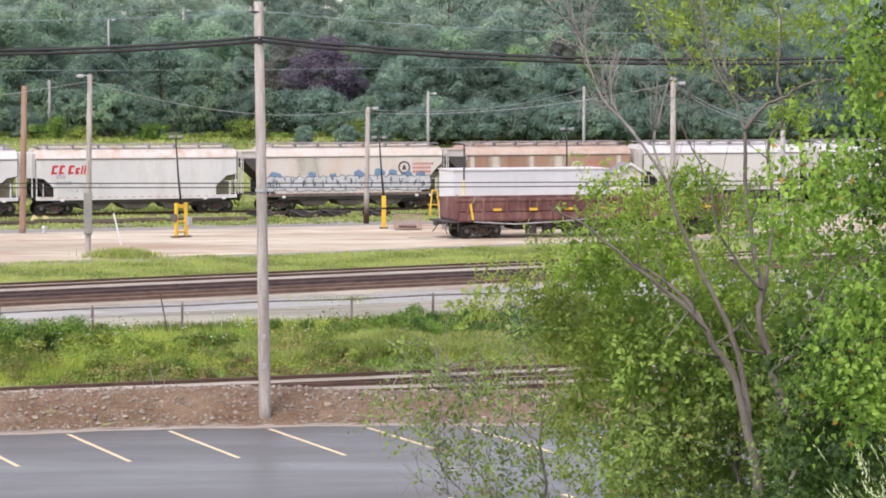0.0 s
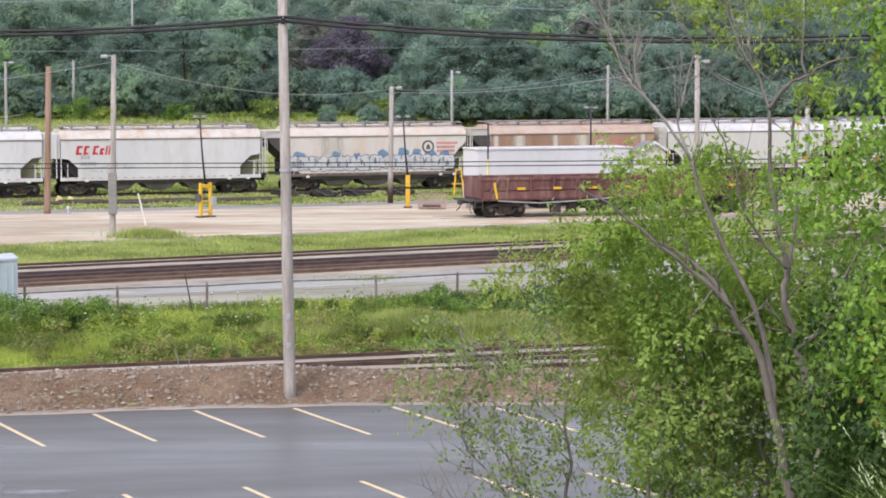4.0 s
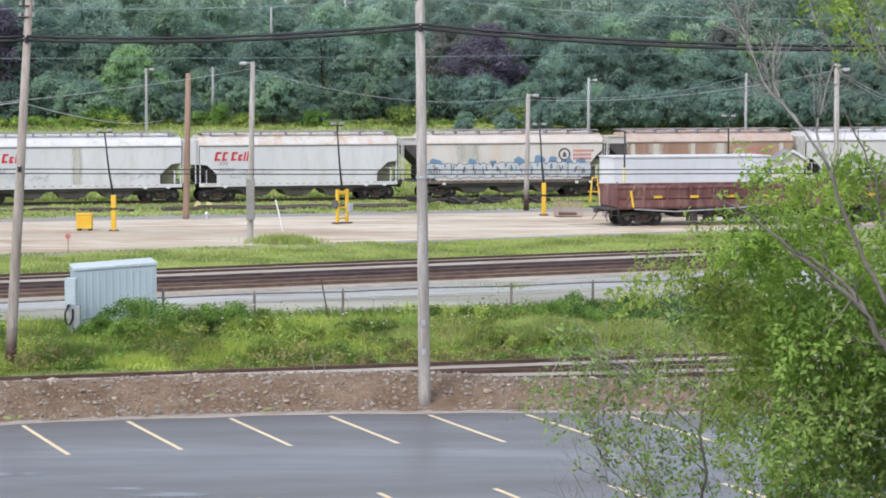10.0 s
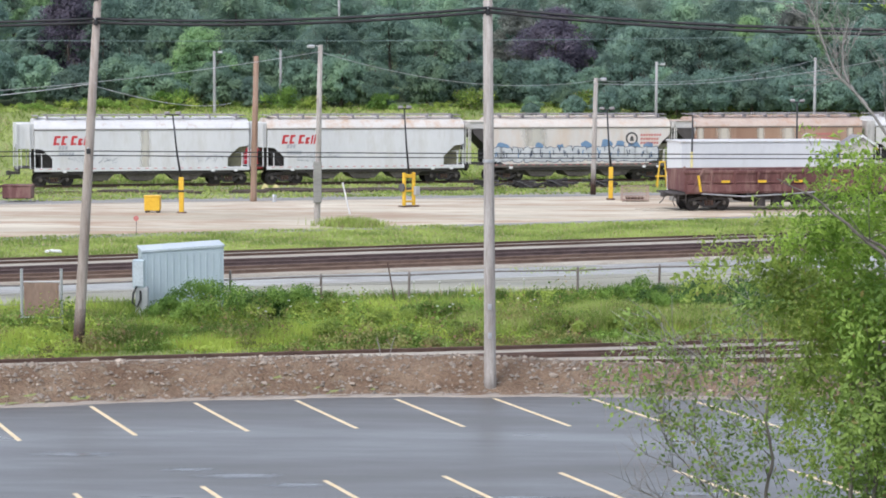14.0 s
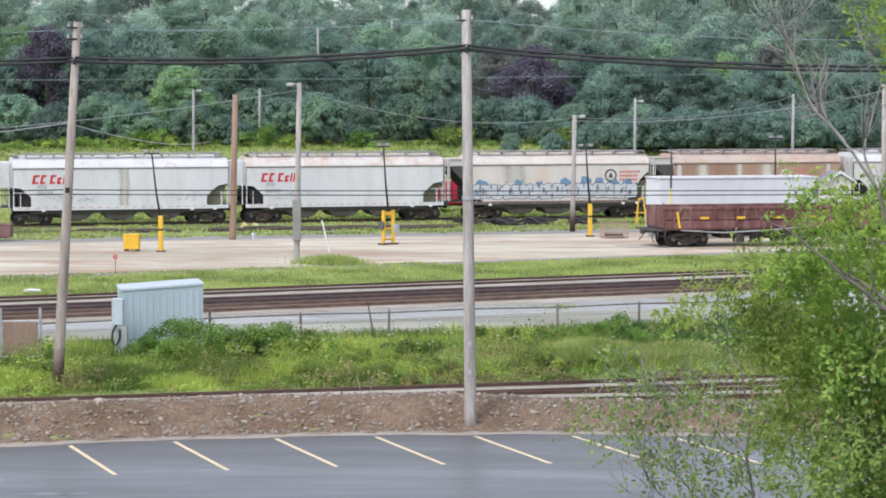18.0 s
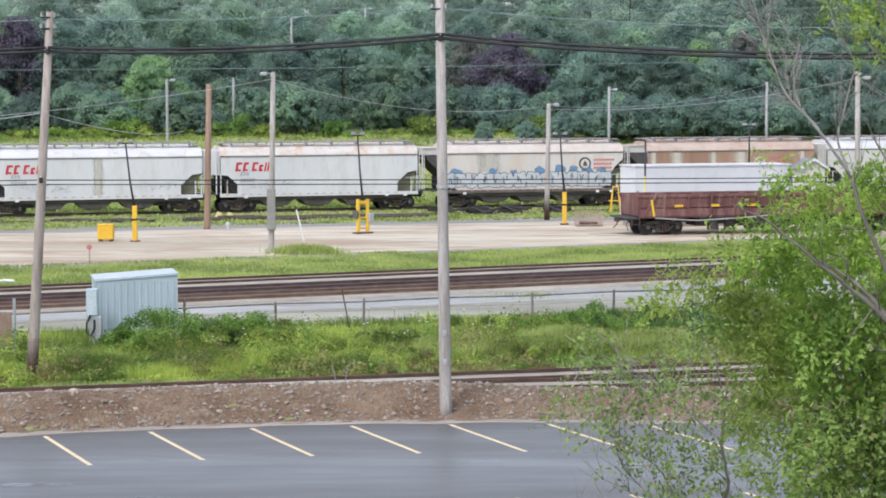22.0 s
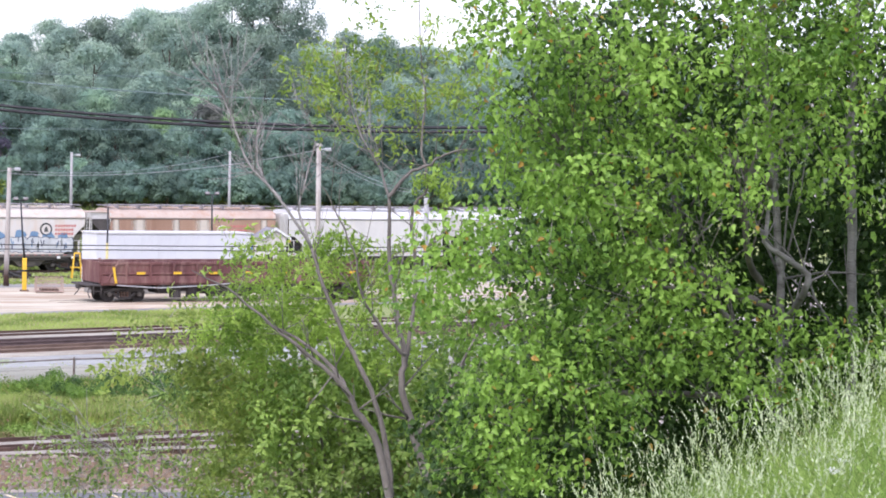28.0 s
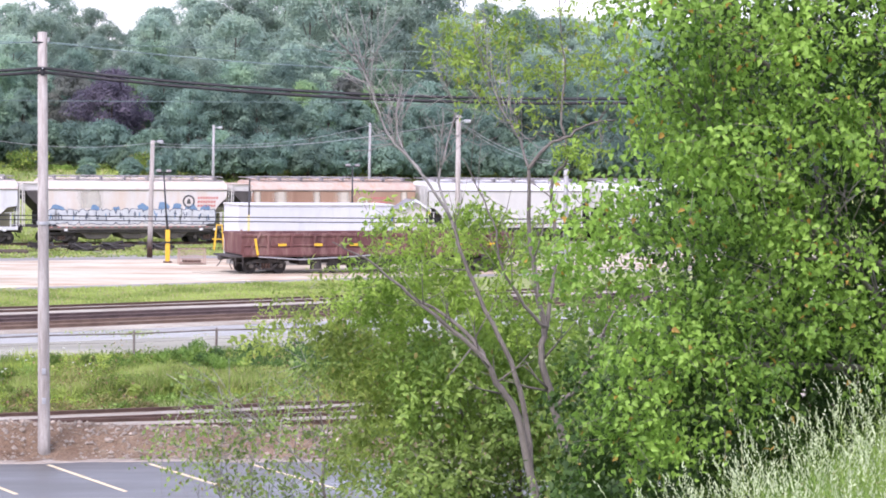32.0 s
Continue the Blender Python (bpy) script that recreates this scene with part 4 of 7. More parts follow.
# ---- rolling stock ----
def wheel_truck(parent, x, side_frames=True):
    """A two-axle freight truck at x on its car."""
    t = new("bogie")
    t.empty_display_size = 0.1
    t.parent = parent
    t.location = (x, 0, 0)
    for ax in (-0.88, 0.88):
        for s in (-0.76, 0.76):
            o = math.copysign(1, s)
            bm = cyl(0.42, 0.42, 0.1, (ax, s, 0.42), "y", 20)
            cyl(0.455, 0.455, 0.035, (ax, s - 0.06 * o, 0.42), "y", 20, bm)
            cyl(0.26, 0.2, 0.04, (ax, s + 0.065 * o, 0.42), "y", 14, bm)
            part("wheel", bm, M["wheel"], t)
            part("bearing_cap", cyl(0.13, 0.11, 0.16, (ax, s + 0.36 * o, 0.44), "y", 10), M["bay"], t)
        part("axle", cyl(0.08, 0.08, 1.5, (ax, 0, 0.42), "y", 10), M["wheel"], t)
    for s in (-1.02, 1.02):
        o = math.copysign(1, s)
        part("side_frame", prism([(-1.2, 0.5), (-0.62, 0.62), (0.62, 0.62), (1.2, 0.5), (1.2, 0.62), (0.6, 0.8), (-0.6, 0.8), (-1.2, 0.62)], s - 0.08, s + 0.08, "y"), M["under"], t)
        part("lower_arch", prism([(-0.74, 0.5), (-0.34, 0.18), (0.34, 0.18), (0.74, 0.5), (0.6, 0.56), (0.28, 0.29), (-0.28, 0.29), (-0.6, 0.56)], s - 0.07, s + 0.07, "y"), M["under"], t)
        for k in (-0.18, 0.0, 0.18):
            part("spring", cyl(0.075, 0.075, 0.28, (k, s + 0.02 * o, 0.44), seg=8), M["rail"], t)
        for k in (-0.34, 0.34):
            part("frame_column", box(0.1, 0.13, 0.36, (k, s, 0.46), 0.01), M["under"], t)
        for k in (-1, 1):
            part("brake_shoe", box(0.1, 0.12, 0.34, (k * 0.4, s * 0.76, 0.44), 0.02), M["rail"], t)
    part("bolster", box(0.42, 2.2, 0.26, (0, 0, 0.7), 0.03), M["under"], t)
    part("brake_beam", box(1.2, 1.5, 0.08, (0, 0, 0.36), 0.02), M["wheel"], t)
    return t


def coupler(parent, x, s):
    bm = box(0.75, 0.2, 0.2, (x + s * 0.2, 0, 0.88), 0.03)
    box(0.28, 0.32, 0.3, (x + s * 0.6, 0, 0.88), 0.05, bm)
    part("coupler", bm, M["under"], parent)
    part("air_hose", tube([(x + s * 0.35, 0.35, 0.85), (x + s * 0.55, 0.35, 0.5), (x + s * 0.75, 0.2, 0.38)], 0.03, 6), M["cable"], parent)


def ladder(parent, x, y, z0, z1, material, w=0.42, n=6):
    bm = box(0.04, 0.04, z1 - z0, (x - w / 2, y, (z0 + z1) / 2))
    box(0.04, 0.04, z1 - z0, (x + w / 2, y, (z0 + z1) / 2), bm=bm)
    for i in range(n):
        box(w, 0.03, 0.03, (x, y, z0 + (i + 0.5) * (z1 - z0) / n), bm=bm)
    part("ladder", bm, material, parent)


def hopper(i, label, side, roof, sill, slope_m, begin, length, hood_l, open_end=False):
    """A covered hopper wagon; i counts wagons along the track. open_end: posts and bare slope sheets at its left end."""
    X, Y = 146.8 * (-0.1866 + 0.1029 * i), 146.8 * (1 + 0.0285 * i)
    ang = math.degrees(math.atan2(0.0285, 0.1029))
    d = Vector((math.cos(radians(ang)), math.sin(radians(ang)), 0))
    o = Vector((X, Y, 0)) + d * (begin + length / 2)
    c = thing("covered_hopper", label, "hopper wagon", "covered hoppers on the far track", pose(o.x, o.y, FAR + 0.13, 0, 0, ang))
    W, HL = 1.58, length / 2
    LO, RO, k_ = HL + hood_l, HL + 0.08, HL / 7.35

    def cut(x0, x1, z0, z1):
        return [(x0 + 1.15, z0), (x1 - 1.45, z0), (x1 - 1.45, 1.85), (x1 - 0.7, 2.55), (x1, 2.66), (x1, z1), (x0, z1), (x0, 2.52), (x0 + 0.5, 2.46), (x0 + 1.15, 1.86)]

    if open_end:
        prof = [(-HL + 1.0, 1.22), (HL - 1.6, 1.22), (HL - 1.45, 1.7), (HL - 0.55, 2.8), (HL - 0.1, 3.2), (HL, 3.5), (HL, 3.78), (-HL + 0.25, 3.78), (-HL + 0.05, 3.5), (-HL, 3.1), (-HL, 2.2), (-HL + 0.3, 1.6)]
        inner = [(-HL + 1.2, 1.26), (HL - 1.65, 1.26), (HL - 0.6, 2.8), (HL - 0.02, 3.7), (-HL - 1.35, 3.7), (-HL - 1.25, 3.4), (-HL + 0.2, 2.0)]
    else:
        prof = cut(-HL, HL, 1.22, 3.78)
        inner = [(a * 0.985, b + (0.04 if b < 1.5 else 0.0)) for a, b in cut(-HL, HL, 1.24, 3.7)]
    for s in (-1, 1):
        part("side_panel", prism(prof, s * W - 0.03, s * W + 0.03, "y"), side, c)
    part("cargo_body", prism(inner, -W + 0.05, W - 0.05, "y"), slope_m, c, "grimy slope sheets inside the wagon ends")
    for s, m_ in ((-1, M["under"]), (1, M["slope"])):
        if not (open_end and s < 0):
            part("end_slope", prism([(s * (HL - 1.55), 1.26), (s * (HL - 0.45), 1.26), (s * (HL - 0.3), 1.9), (s * (HL - 0.02), 2.62), (s * (HL - 0.7), 2.56), (s * (HL - 1.5), 1.85)], -1.1, 1.1, "y"), m_, c, "grimy slope sheet under the wagon end")
    arc = [(-W - 0.03, 3.74), (-W - 0.03, 3.86), (-W * 0.9, 4.12), (-W * 0.7, 4.34), (-W * 0.4, 4.48), (W * 0.4, 4.48), (W * 0.7, 4.34), (W * 0.9, 4.12), (W + 0.03, 3.86), (W + 0.03, 3.74)]
    part("roof", prism(arc, -HL - 0.02, HL + 0.02), roof, c)
    part("eave", box(2 * HL + 0.04, 0.05, 0.06, (0, -W - 0.05, 3.76), 0.01), M["bay"], c)
    for s in (-1, 1):
        E = LO if s < 0 else RO
        hood = E - HL
        if open_end and s < 0:
            for y in (-1.45, -0.5, 0.5, 1.45):
                part("end_post", box(0.1, 0.1, 2.9, (-E + 0.12, y, 2.75), 0.01), sill, c)
            part("end_post", box(0.09, 0.09, 2.9, (-HL + 0.06, -1.5, 2.7), 0.01), sill, c)
            part("end_beam", box(0.1, 2.9, 0.12, (-E + 0.12, 0, 4.15), 0.01), sill, c)
            part("end_roof", box(hood, 2.9, 0.06, (-HL - hood / 2, 0, 4.2), 0.01), roof, c)
            part("end_hood", box(hood, 2.7, 0.5, (-HL - hood / 2, 0, 3.95), 0.03), sill, c)
        else:
            part("end_hood", box(hood, 2.84, 1.7, (s * (HL + hood / 2), 0, 3.35), 0.03), side, c)
            if s < 0:
                for y in (-1.5, 1.5):
                    part("corner_post", box(0.07, 0.07, 3.0, (-E - 0.02, y, 2.7), 0.01), sill, c)
                    part("corner_post", box(0.07, 0.07, 3.0, (-HL - 0.28, y, 2.7), 0.01), sill, c)
        for y in (-1.52, 1.52):
            part("corner_post", box(0.07, 0.07, 1.4, (s * (HL - 0.02), y, 1.9), 0.01), sill, c)
            part("brace_post", box(0.06, 0.06, 0.95, (s * (HL - 0.46), y, 1.7), 0.01), sill, c)
            part("handrail", box(0.8, 0.04, 0.04, (s * (HL - 0.45), y, 2.18)), sill, c)
        part("end_sill", box(0.16, 2.9, 0.3, (s * (E - 0.08), 0, 1.12), 0.03), M["under"], c)
        part("end_deck", box(1.2 + hood, 2.8, 0.06, (s * (E - 0.6 - hood / 2), 0, 1.24), 0.01), M["under"], c)
        if s < 0:
            part("slope_sheet", box(0.06, 2.9, 1.75, (-HL + 0.5, 0.05, 1.85), 0.01, rot=(0, -42, 0)), M["under"], c)
            part("brake_cylinder", cyl(0.2, 0.2, 0.6, (-HL + 0.35, 0.3, 1.62), "x", 12), M["under"], c)
            part("brake_rigging", box(0.5, 1.7, 0.9, (-HL + 0.1, 0.4, 1.75), 0.08), M["under"], c)
            part("brake_wheel", cyl(0.28, 0.28, 0.06, (-E - 0.05, -0.6, 2.5), "x", 14), M["under"], c)
            ladder(c, -E + 0.05, -1.56, 1.25, 4.1, sill, 0.36, 7)
        else:
            part("slope_brace", box(0.08, 2.6, 1.1, (HL - 0.55, 0.0, 1.85), 0.01, rot=(0, 34, 0)), M["olive_steel"], c) if i == 2 else None
            ladder(c, HL - 0.25, -1.56, 1.2, 2.2, sill, 0.36, 3)
        coupler(c, s * (E - 0.1), s)
        wheel_truck(c, s * (HL - 1.3))
    part("under_skirt", box(2 * HL - 2.2, 0.12, 0.26, (0, -W + 0.16, 0.92), 0.02), M["under"], c)
    part("side_sill", box(2 * HL + 0.1, 0.1, 0.24, (0, -W + 0.01, 1.12), 0.02), M["bay"] if open_end else sill, c, "dark side sill" if open_end else "pale side sill with reflective dashes")
    part("side_sill", box(2 * HL + 0.1, 0.1, 0.24, (0, W - 0.01, 1.12), 0.02), sill, c)
    for k in range(22):
        part("reflector", box(0.22, 0.012, 0.045, (-HL + 0.4 + k * 0.6 * k_, -W - 0.046, 1.18)), M["faded_red"], c)
    for x in (-5.2, 4.7, HL - 0.9):
        part("stencil_plate", box(0.24, 0.02, 0.16, (x, -W - 0.05, 1.0), 0.005), M["white"], c)
    for x in (-3.15 * k_, -0.1, 2.95 * k_):
        part("bay", prism([(x - 1.52, 1.06), (x + 1.52, 1.06), (x + 1.3, 0.86), (x + 1.0, 0.62), (x + 0.72, 0.36), (x - 0.72, 0.36), (x - 1.0, 0.62), (x - 1.3, 0.86)], -1.2, 1.2, "y"), M["bay"], c)
        part("bay_shelf", box(2.9, 2.6, 0.1, (x, 0, 1.08), 0.01), M["under"], c)
        part("outlet_gate", box(0.95, 1.5, 0.16, (x, -0.2, 0.36), 0.02), M["under"], c)
        part("gate_shaft", cyl(0.03, 0.03, 2.5, (x + 0.4, 0, 0.42), "y", 6), M["rail"], c)
    # added dark blocks stand in for the shadow between bogie and bay
    for x in (-HL + 2.65, HL - 2.75):
        part("brake_gear", box(1.0, 1.7, 0.55, (x, -0.2, 0.76), 0.08), M["under"], c)
        part("air_tank", cyl(0.2, 0.2, 0.9, (x, -1.0, 0.72), "x", 12), M["wheel"], c)
    part("centre_sill", box(2 * HL, 0.36, 0.3, (0, 0, 0.98)), M["under"], c)
    part("brake_pipe", tube([(-HL + 0.8, -1.1, 0.95), (-2, -1.25, 0.9), (2, -1.25, 0.92), (HL - 0.8, -1.1, 0.95)], 0.03, 6), M["under"], c)
    for y in (-0.95, 0.95):
        part("roof_walk", box(2 * HL - 0.9, 0.34, 0.04, (0.2, y, 4.71), 0.01), M["walk"], c)
    part("end_walk", box(0.4, 2.2, 0.04, (-HL + 0.2, 0, 4.66), 0.01), M["walk"], c)
    part("end_walk", box(0.4, 2.2, 0.04, (HL - 0.3, 0, 4.66), 0.01), M["walk"], c)
    for k in range(8):
        part("walk_bracket", box(0.05, 2.1, 0.24, ((-6.4 + k * 1.86) * k_, 0, 4.56)), M["walk"], c)
    for k in range(8):
        part("hatch", box(1.5, 0.7, 0.12, ((-6.2 + k * 1.77) * k_, 0, 4.53), 0.04), roof, c)
    return c


def text_blocks(parent, shapes, x, z, s, material, y, label=""):
    """Slanted letter-sized blocks in place of lettering: (width, height, gap)."""
    for w, h, gap in shapes:
        at_ = lambda u, v: (x + u * s + 0.2 * v * s, z + v * s)
        if w < 0.3:
            part("letter_block", plate([at_(0, 0), at_(w, 0), at_(w, h), at_(0, h)], 0.012, y=y), material, parent, label)
        else:
            bm = plate([at_(0, 0.05), at_(0.06, 0), at_(0.2, 0), at_(0.2, h), at_(0.06, h), at_(0, h - 0.05)], 0.012, y=y)
            plate([at_(0.2, h - 0.17), at_(w * 0.8, h - 0.17), at_(w, h - 0.12), at_(w * 0.9, h), at_(0.2, h)], 0.012, bm, y)
            plate([at_(0.2, 0.0 if h < 0.6 else 0.06), at_(w * 0.85, 0), at_(w, 0.16), at_(0.2, 0.2)], 0.012, bm, y)
            part("letter_block", bm, material, parent, label)
        x += (w + gap) * s


WALL = -1.61 - 0.012
NAME = ((0.5, 0.72, 0.1), (0.42, 0.72, 0.3), (0.46, 0.72, 0.1), (0.34, 0.52, 0.1), (0.14, 0.7, 0.1), (0.13, 0.76, 0.1))


h0 = hopper(0, "pale grey-white covered hopper wagon with red lettering blocks", M["hopper_white"], M["roof_white"], M["hopper_white"], M["slope"], -0.1, 14.3, 1.1)
h1 = hopper(1, "pale grey-white covered hopper wagon with rust along its roof", M["hopper_white"], M["hopper_roof"], M["hopper_white"], M["slope"], -0.2, 13.85, 1.05)
h2 = hopper(2, "cream covered hopper wagon with a band of graffiti", M["hopper_cream"], M["brown_roof_pale"], M["hopper_pale"], M["under"], -0.05, 13.3, 1.7, True)
h3 = hopper(3, "rust-brown covered hopper wagon with pale vertical streaks", M["hopper_brown"], M["brown_roof"], M["hopper_pale"], M["under"], -0.55, 13.1, 1.6, True)
h4 = hopper(4, "pale cream covered hopper wagon behind the shrubs", M["hopper_pale"], M["roof_white"], M["hopper_pale"], M["slope"], -2.0, 13.3, 0.6)
h5 = hopper(5, "pale cream covered hopper wagon behind the shrubs", M["hopper_pale"], M["roof_white"], M["hopper_pale"], M["slope"], -2.6, 13.3, 1.0)
for h in (h0, h1):
    text_blocks(h, NAME, -5.95, 2.74, 0.86, M["red_paint"], WALL, "red slanted lettering block")
    for k, (w, z) in enumerate(((0.62, 2.45), (0.95, 2.02))):
        text_blocks(h, ((0.16, 0.26, 0.05),) * (3 + 2 * k), -5.6, z, 1.0, M["grey_paint"], WALL)
rnd = random.Random(11)
for h, spans in ((h0, ((-5.1, -1.6, 1.5), (2.6, 5.2, 1.5))), (h1, ((-4.9, -2.0, 1.48),))):
    for a, b, z in spans:
        x = a
        while x < b:
            pts = [(x + rnd.uniform(0, 0.5), WALL, z + rnd.uniform(0, 0.65)) for _ in range(5)]
            part("scribble", tube(pts, 0.018, 4), M["grey_paint"], h, "thin grey spray-paint scribble")
            x += 0.5


def round_badge(parent, x, z, r, ring, face):
    a = [2 * math.pi * k / 24 for k in range(24)]
    part("badge_ring", plate([(x + r * math.cos(t), z + r * math.sin(t)) for t in a], 0.012, y=WALL), ring, parent)
    part("badge_face", plate([(x + 0.72 * r * math.cos(t), z + 0.72 * r * math.sin(t)) for t in a], 0.012, y=WALL - 0.008), face, parent)
    part("badge_shape", plate([(x - 0.35 * r, z - 0.4 * r), (x + 0.35 * r, z - 0.4 * r), (x + 0.25 * r, z + 0.15 * r), (x, z + 0.45 * r), (x - 0.25 * r, z + 0.15 * r)], 0.012, y=WALL - 0.016), ring, parent)


round_badge(h2, 3.75, 2.98, 0.46, M["rubber"], M["hopper_cream"])
round_badge(h3, 2.2, 2.9, 0.42, M["hopper_cream"], M["hopper_brown"])
for k, n in enumerate((8, 7, 7)):
    text_blocks(h2, ((0.15, 0.16, 0.05),) * n, 4.4, 3.15 - 0.28 * k, 1.0, M["faded_red"], WALL, "faded red lettering block")
    text_blocks(h3, ((0.15, 0.16, 0.05),) * n, 2.85, 3.15 - 0.28 * k, 1.0, M["faded_red"], WALL)


def graffiti(h):
    """Bulging sprayed shapes: blue clouds behind, then dark-edged silver forms."""
    rnd = random.Random(23)
    x = -5.9
    while x < 5.6:
        r = rnd.uniform(0.25, 0.55)
        z = 2.38 + 0.12 * math.sin(x) + (0.2 if x > 0.5 else 0.0) * rnd.random()
        pts = [(x + r * math.cos(t) * rnd.uniform(0.7, 1.25), z + 0.36 * math.sin(t) * rnd.uniform(0.7, 1.3)) for t in (2 * math.pi * k / 11 for k in range(11))]
        part("blue_cloud", plate(pts, 0.004, y=WALL), M["blue"], h, "sprayed blue cloud shape")
        x += rnd.uniform(0.9, 2.8) if x < 0 else rnd.uniform(0.5, 1.6)
    x = -6.2
    while x < 5.5:
        w = rnd.uniform(0.75, 1.2)
        pts = []
        for k in range(14):
            t = 2 * math.pi * k / 14
            sq = 1 / max(abs(math.cos(t)), abs(math.sin(t))) ** 0.8
            pts.append((x + w / 2 * sq * math.cos(t) * rnd.uniform(0.78, 1.15), 1.9 + 0.5 * sq * math.sin(t) * rnd.uniform(0.8, 1.15)))
        pts = [(a, max(1.34, b)) for a, b in pts]
        cx = sum(a for a, _ in pts) / 14
        cz = sum(b for _, b in pts) / 14
        part("graffiti_edge", plate([(cx + (a - cx) * 1.13, max(1.3, cz + (b - cz) * 1.1)) for a, b in pts], 0.004, y=WALL - 0.006), M["navy"], h)
        part("graffiti_form", plate(pts, 0.004, y=WALL - 0.012), M["gold"] if rnd.random() < 0.03 else M["silver"], h, "sprayed silver letter-like form")
        for _ in range(3):
            a = rnd.uniform(-0.22, 0.16)
            b = rnd.uniform(-0.32, 0.12)
            e = rnd.uniform(-0.12, 0.12)
            part("graffiti_stroke", plate([(cx + a, cz + b), (cx + a + 0.08, cz + b), (cx + a + 0.08 + e, cz + b + 0.34), (cx + a + e, cz + b + 0.34)], 0.004, y=WALL - 0.018), M["navy"] if rnd.random() < 0.75 else M["blue"], h)
        x += w * rnd.uniform(0.78, 0.98)


graffiti(h2)
for x, w in ((-6.1, 0.4), (-4.3, 0.75), (-1.45, 0.42), (0.7, 0.8), (5.6, 0.4)):
    bm = bmesh.new()
    bm.faces.new([bm.verts.new(v) for v in ((-1, 0, 1.24), (1, 0, 1.24), (1, 0, 3.68), (-1, 0, 3.68))])
    ob = part("faded_band", bm, M["faded_cream"], h3, "pale faded band worn into the rust")
    ob.location = (x, -1.616, 0)
    ob.scale = (w, 1, 1)

for h, x, w, z0 in ((h0, 0.15, 0.45, 1.26), (h2, -3.4, 1.1, 2.5)):
    bm = bmesh.new()
    bm.faces.new([bm.verts.new(v) for v in ((-1, 0, z0), (1, 0, z0), (1, 0, 3.7), (-1, 0, 3.7))])
    ob = part("tan_stain", bm, M["tan_streak"], h, "tan stain run down the wagon side")
    ob.location = (x, -1.6135, 0)
    ob.scale = (w, 1, 1)


def gondola():
    """A maroon side-dump gondola on the apron track."""
    ang = math.degrees(math.atan(0.23))
    L2 = 8.6
    o = Vector((13.05 + L2 * math.cos(radians(ang)), 0, 0))
    g_ = thing("gondola_wagon", "rusty maroon gondola wagon with yellow reflectors", "gondola wagon", "", pose(o.x, 121.8 + 0.23 * o.x, YARD + 0.04, 0, 0, ang))
    W = 1.5
    for s in (-1, 1):
        part("side_wall", prism([(-L2 + 0.1, 1.1), (L2 - 0.1, 1.1), (L2, 2.14), (-L2, 2.14)], s * W - 0.04, s * W + 0.04, "y"), M["maroon"], g_)
        part("top_chord", box(2 * L2 + 0.1, 0.2, 0.18, (0, s * W, 2.2), 0.03), M["maroon"], g_)
        part("side_sill", box(2 * L2 - 0.2, 0.2, 0.2, (0, s * W, 1.08), 0.02), M["maroon"], g_)
        part("mid_rail", box(2 * L2 - 0.3, 0.1, 0.1, (0, s * (W + 0.06), 1.62), 0.02), M["maroon"], g_)
        part("lower_panel", prism([(s * W, 1.06), (s * (W + 0.16), 1.1), (s * (W + 0.12), 1.48), (s * W, 1.54)], -L2 + 0.15, L2 - 0.15), M["maroon"], g_)
        for k in range(11):
            part("side_post", box(0.14, 0.14, 1.0, (-L2 + 1.6 + k * (2 * L2 - 3.2) / 10, s * (W + 0.09), 1.7), 0.02), M["maroon"], g_)
    for s in (-1, 1):
        part("end_wall", box(0.08, 2 * W, 1.2, (s * (L2 - 0.06), 0, 1.7), 0.01), M["maroon"], g_)
        part("diagonal_brace", box(0.12, 0.14, 1.5, (s * (L2 - 0.75), -W - 0.1, 1.7), 0.02, rot=(0, s * -30, 0)), M["maroon"], g_)
        part("diagonal_brace", box(0.12, 0.14, 1.5, (s * (L2 - 0.75), W + 0.1, 1.7), 0.02, rot=(0, s * -30, 0)), M["maroon"], g_)
        part("end_platform", box(0.9, 2.9, 0.1, (s * (L2 + 0.2), 0, 0.98), 0.02), M["under"], g_)
        part("grab_iron", tube([(s * (L2 + 0.5), -1.4, 0.95), (s * (L2 + 0.62), -1.4, 0.6), (s * (L2 + 0.5), -1.4, 0.3)], 0.03, 6), M["under"], g_)
        ladder(g_, s * (L2 + 0.1), -1.5, 0.5, 1.1, M["under"], 0.45, 2)
        coupler(g_, s * (L2 + 0.1), s)
        wheel_truck(g_, s * (L2 - 1.65))
    part("floor", box(2 * L2 - 0.1, 2 * W - 0.1, 0.12, (0, 0, 1.12)), M["under"], g_)
    for x, w, h in ((-4.6, 0.8, 0.5), (-3.5, 0.7, 0.4), (0.4, 0.6, 0.55), (2.3, 0.8, 0.5), (4.4, 0.7, 0.45)):
        part("valve_box", box(w, 1.6, h, (x, -0.3, 0.98 - h / 2), 0.05), M["wheel"], g_)
    for x in (-3.9, -2.9, 2.0, 3.4):
        part("dump_cylinder", cyl(0.34, 0.3, 0.75, (x, -1.0, 0.62), seg=14), M["under"], g_)
        part("cylinder_bracket", box(0.7, 0.4, 0.22, (x, -1.1, 0.9), 0.04), M["under"], g_)
    part("air_reservoir", cyl(0.36, 0.36, 2.6, (-0.6, -0.9, 0.62), "x", 16), M["under"], g_)
    part("skid_beam", box(8.8, 0.14, 0.2, (0.1, -1.3, 0.95), 0.03), M["under"], g_)
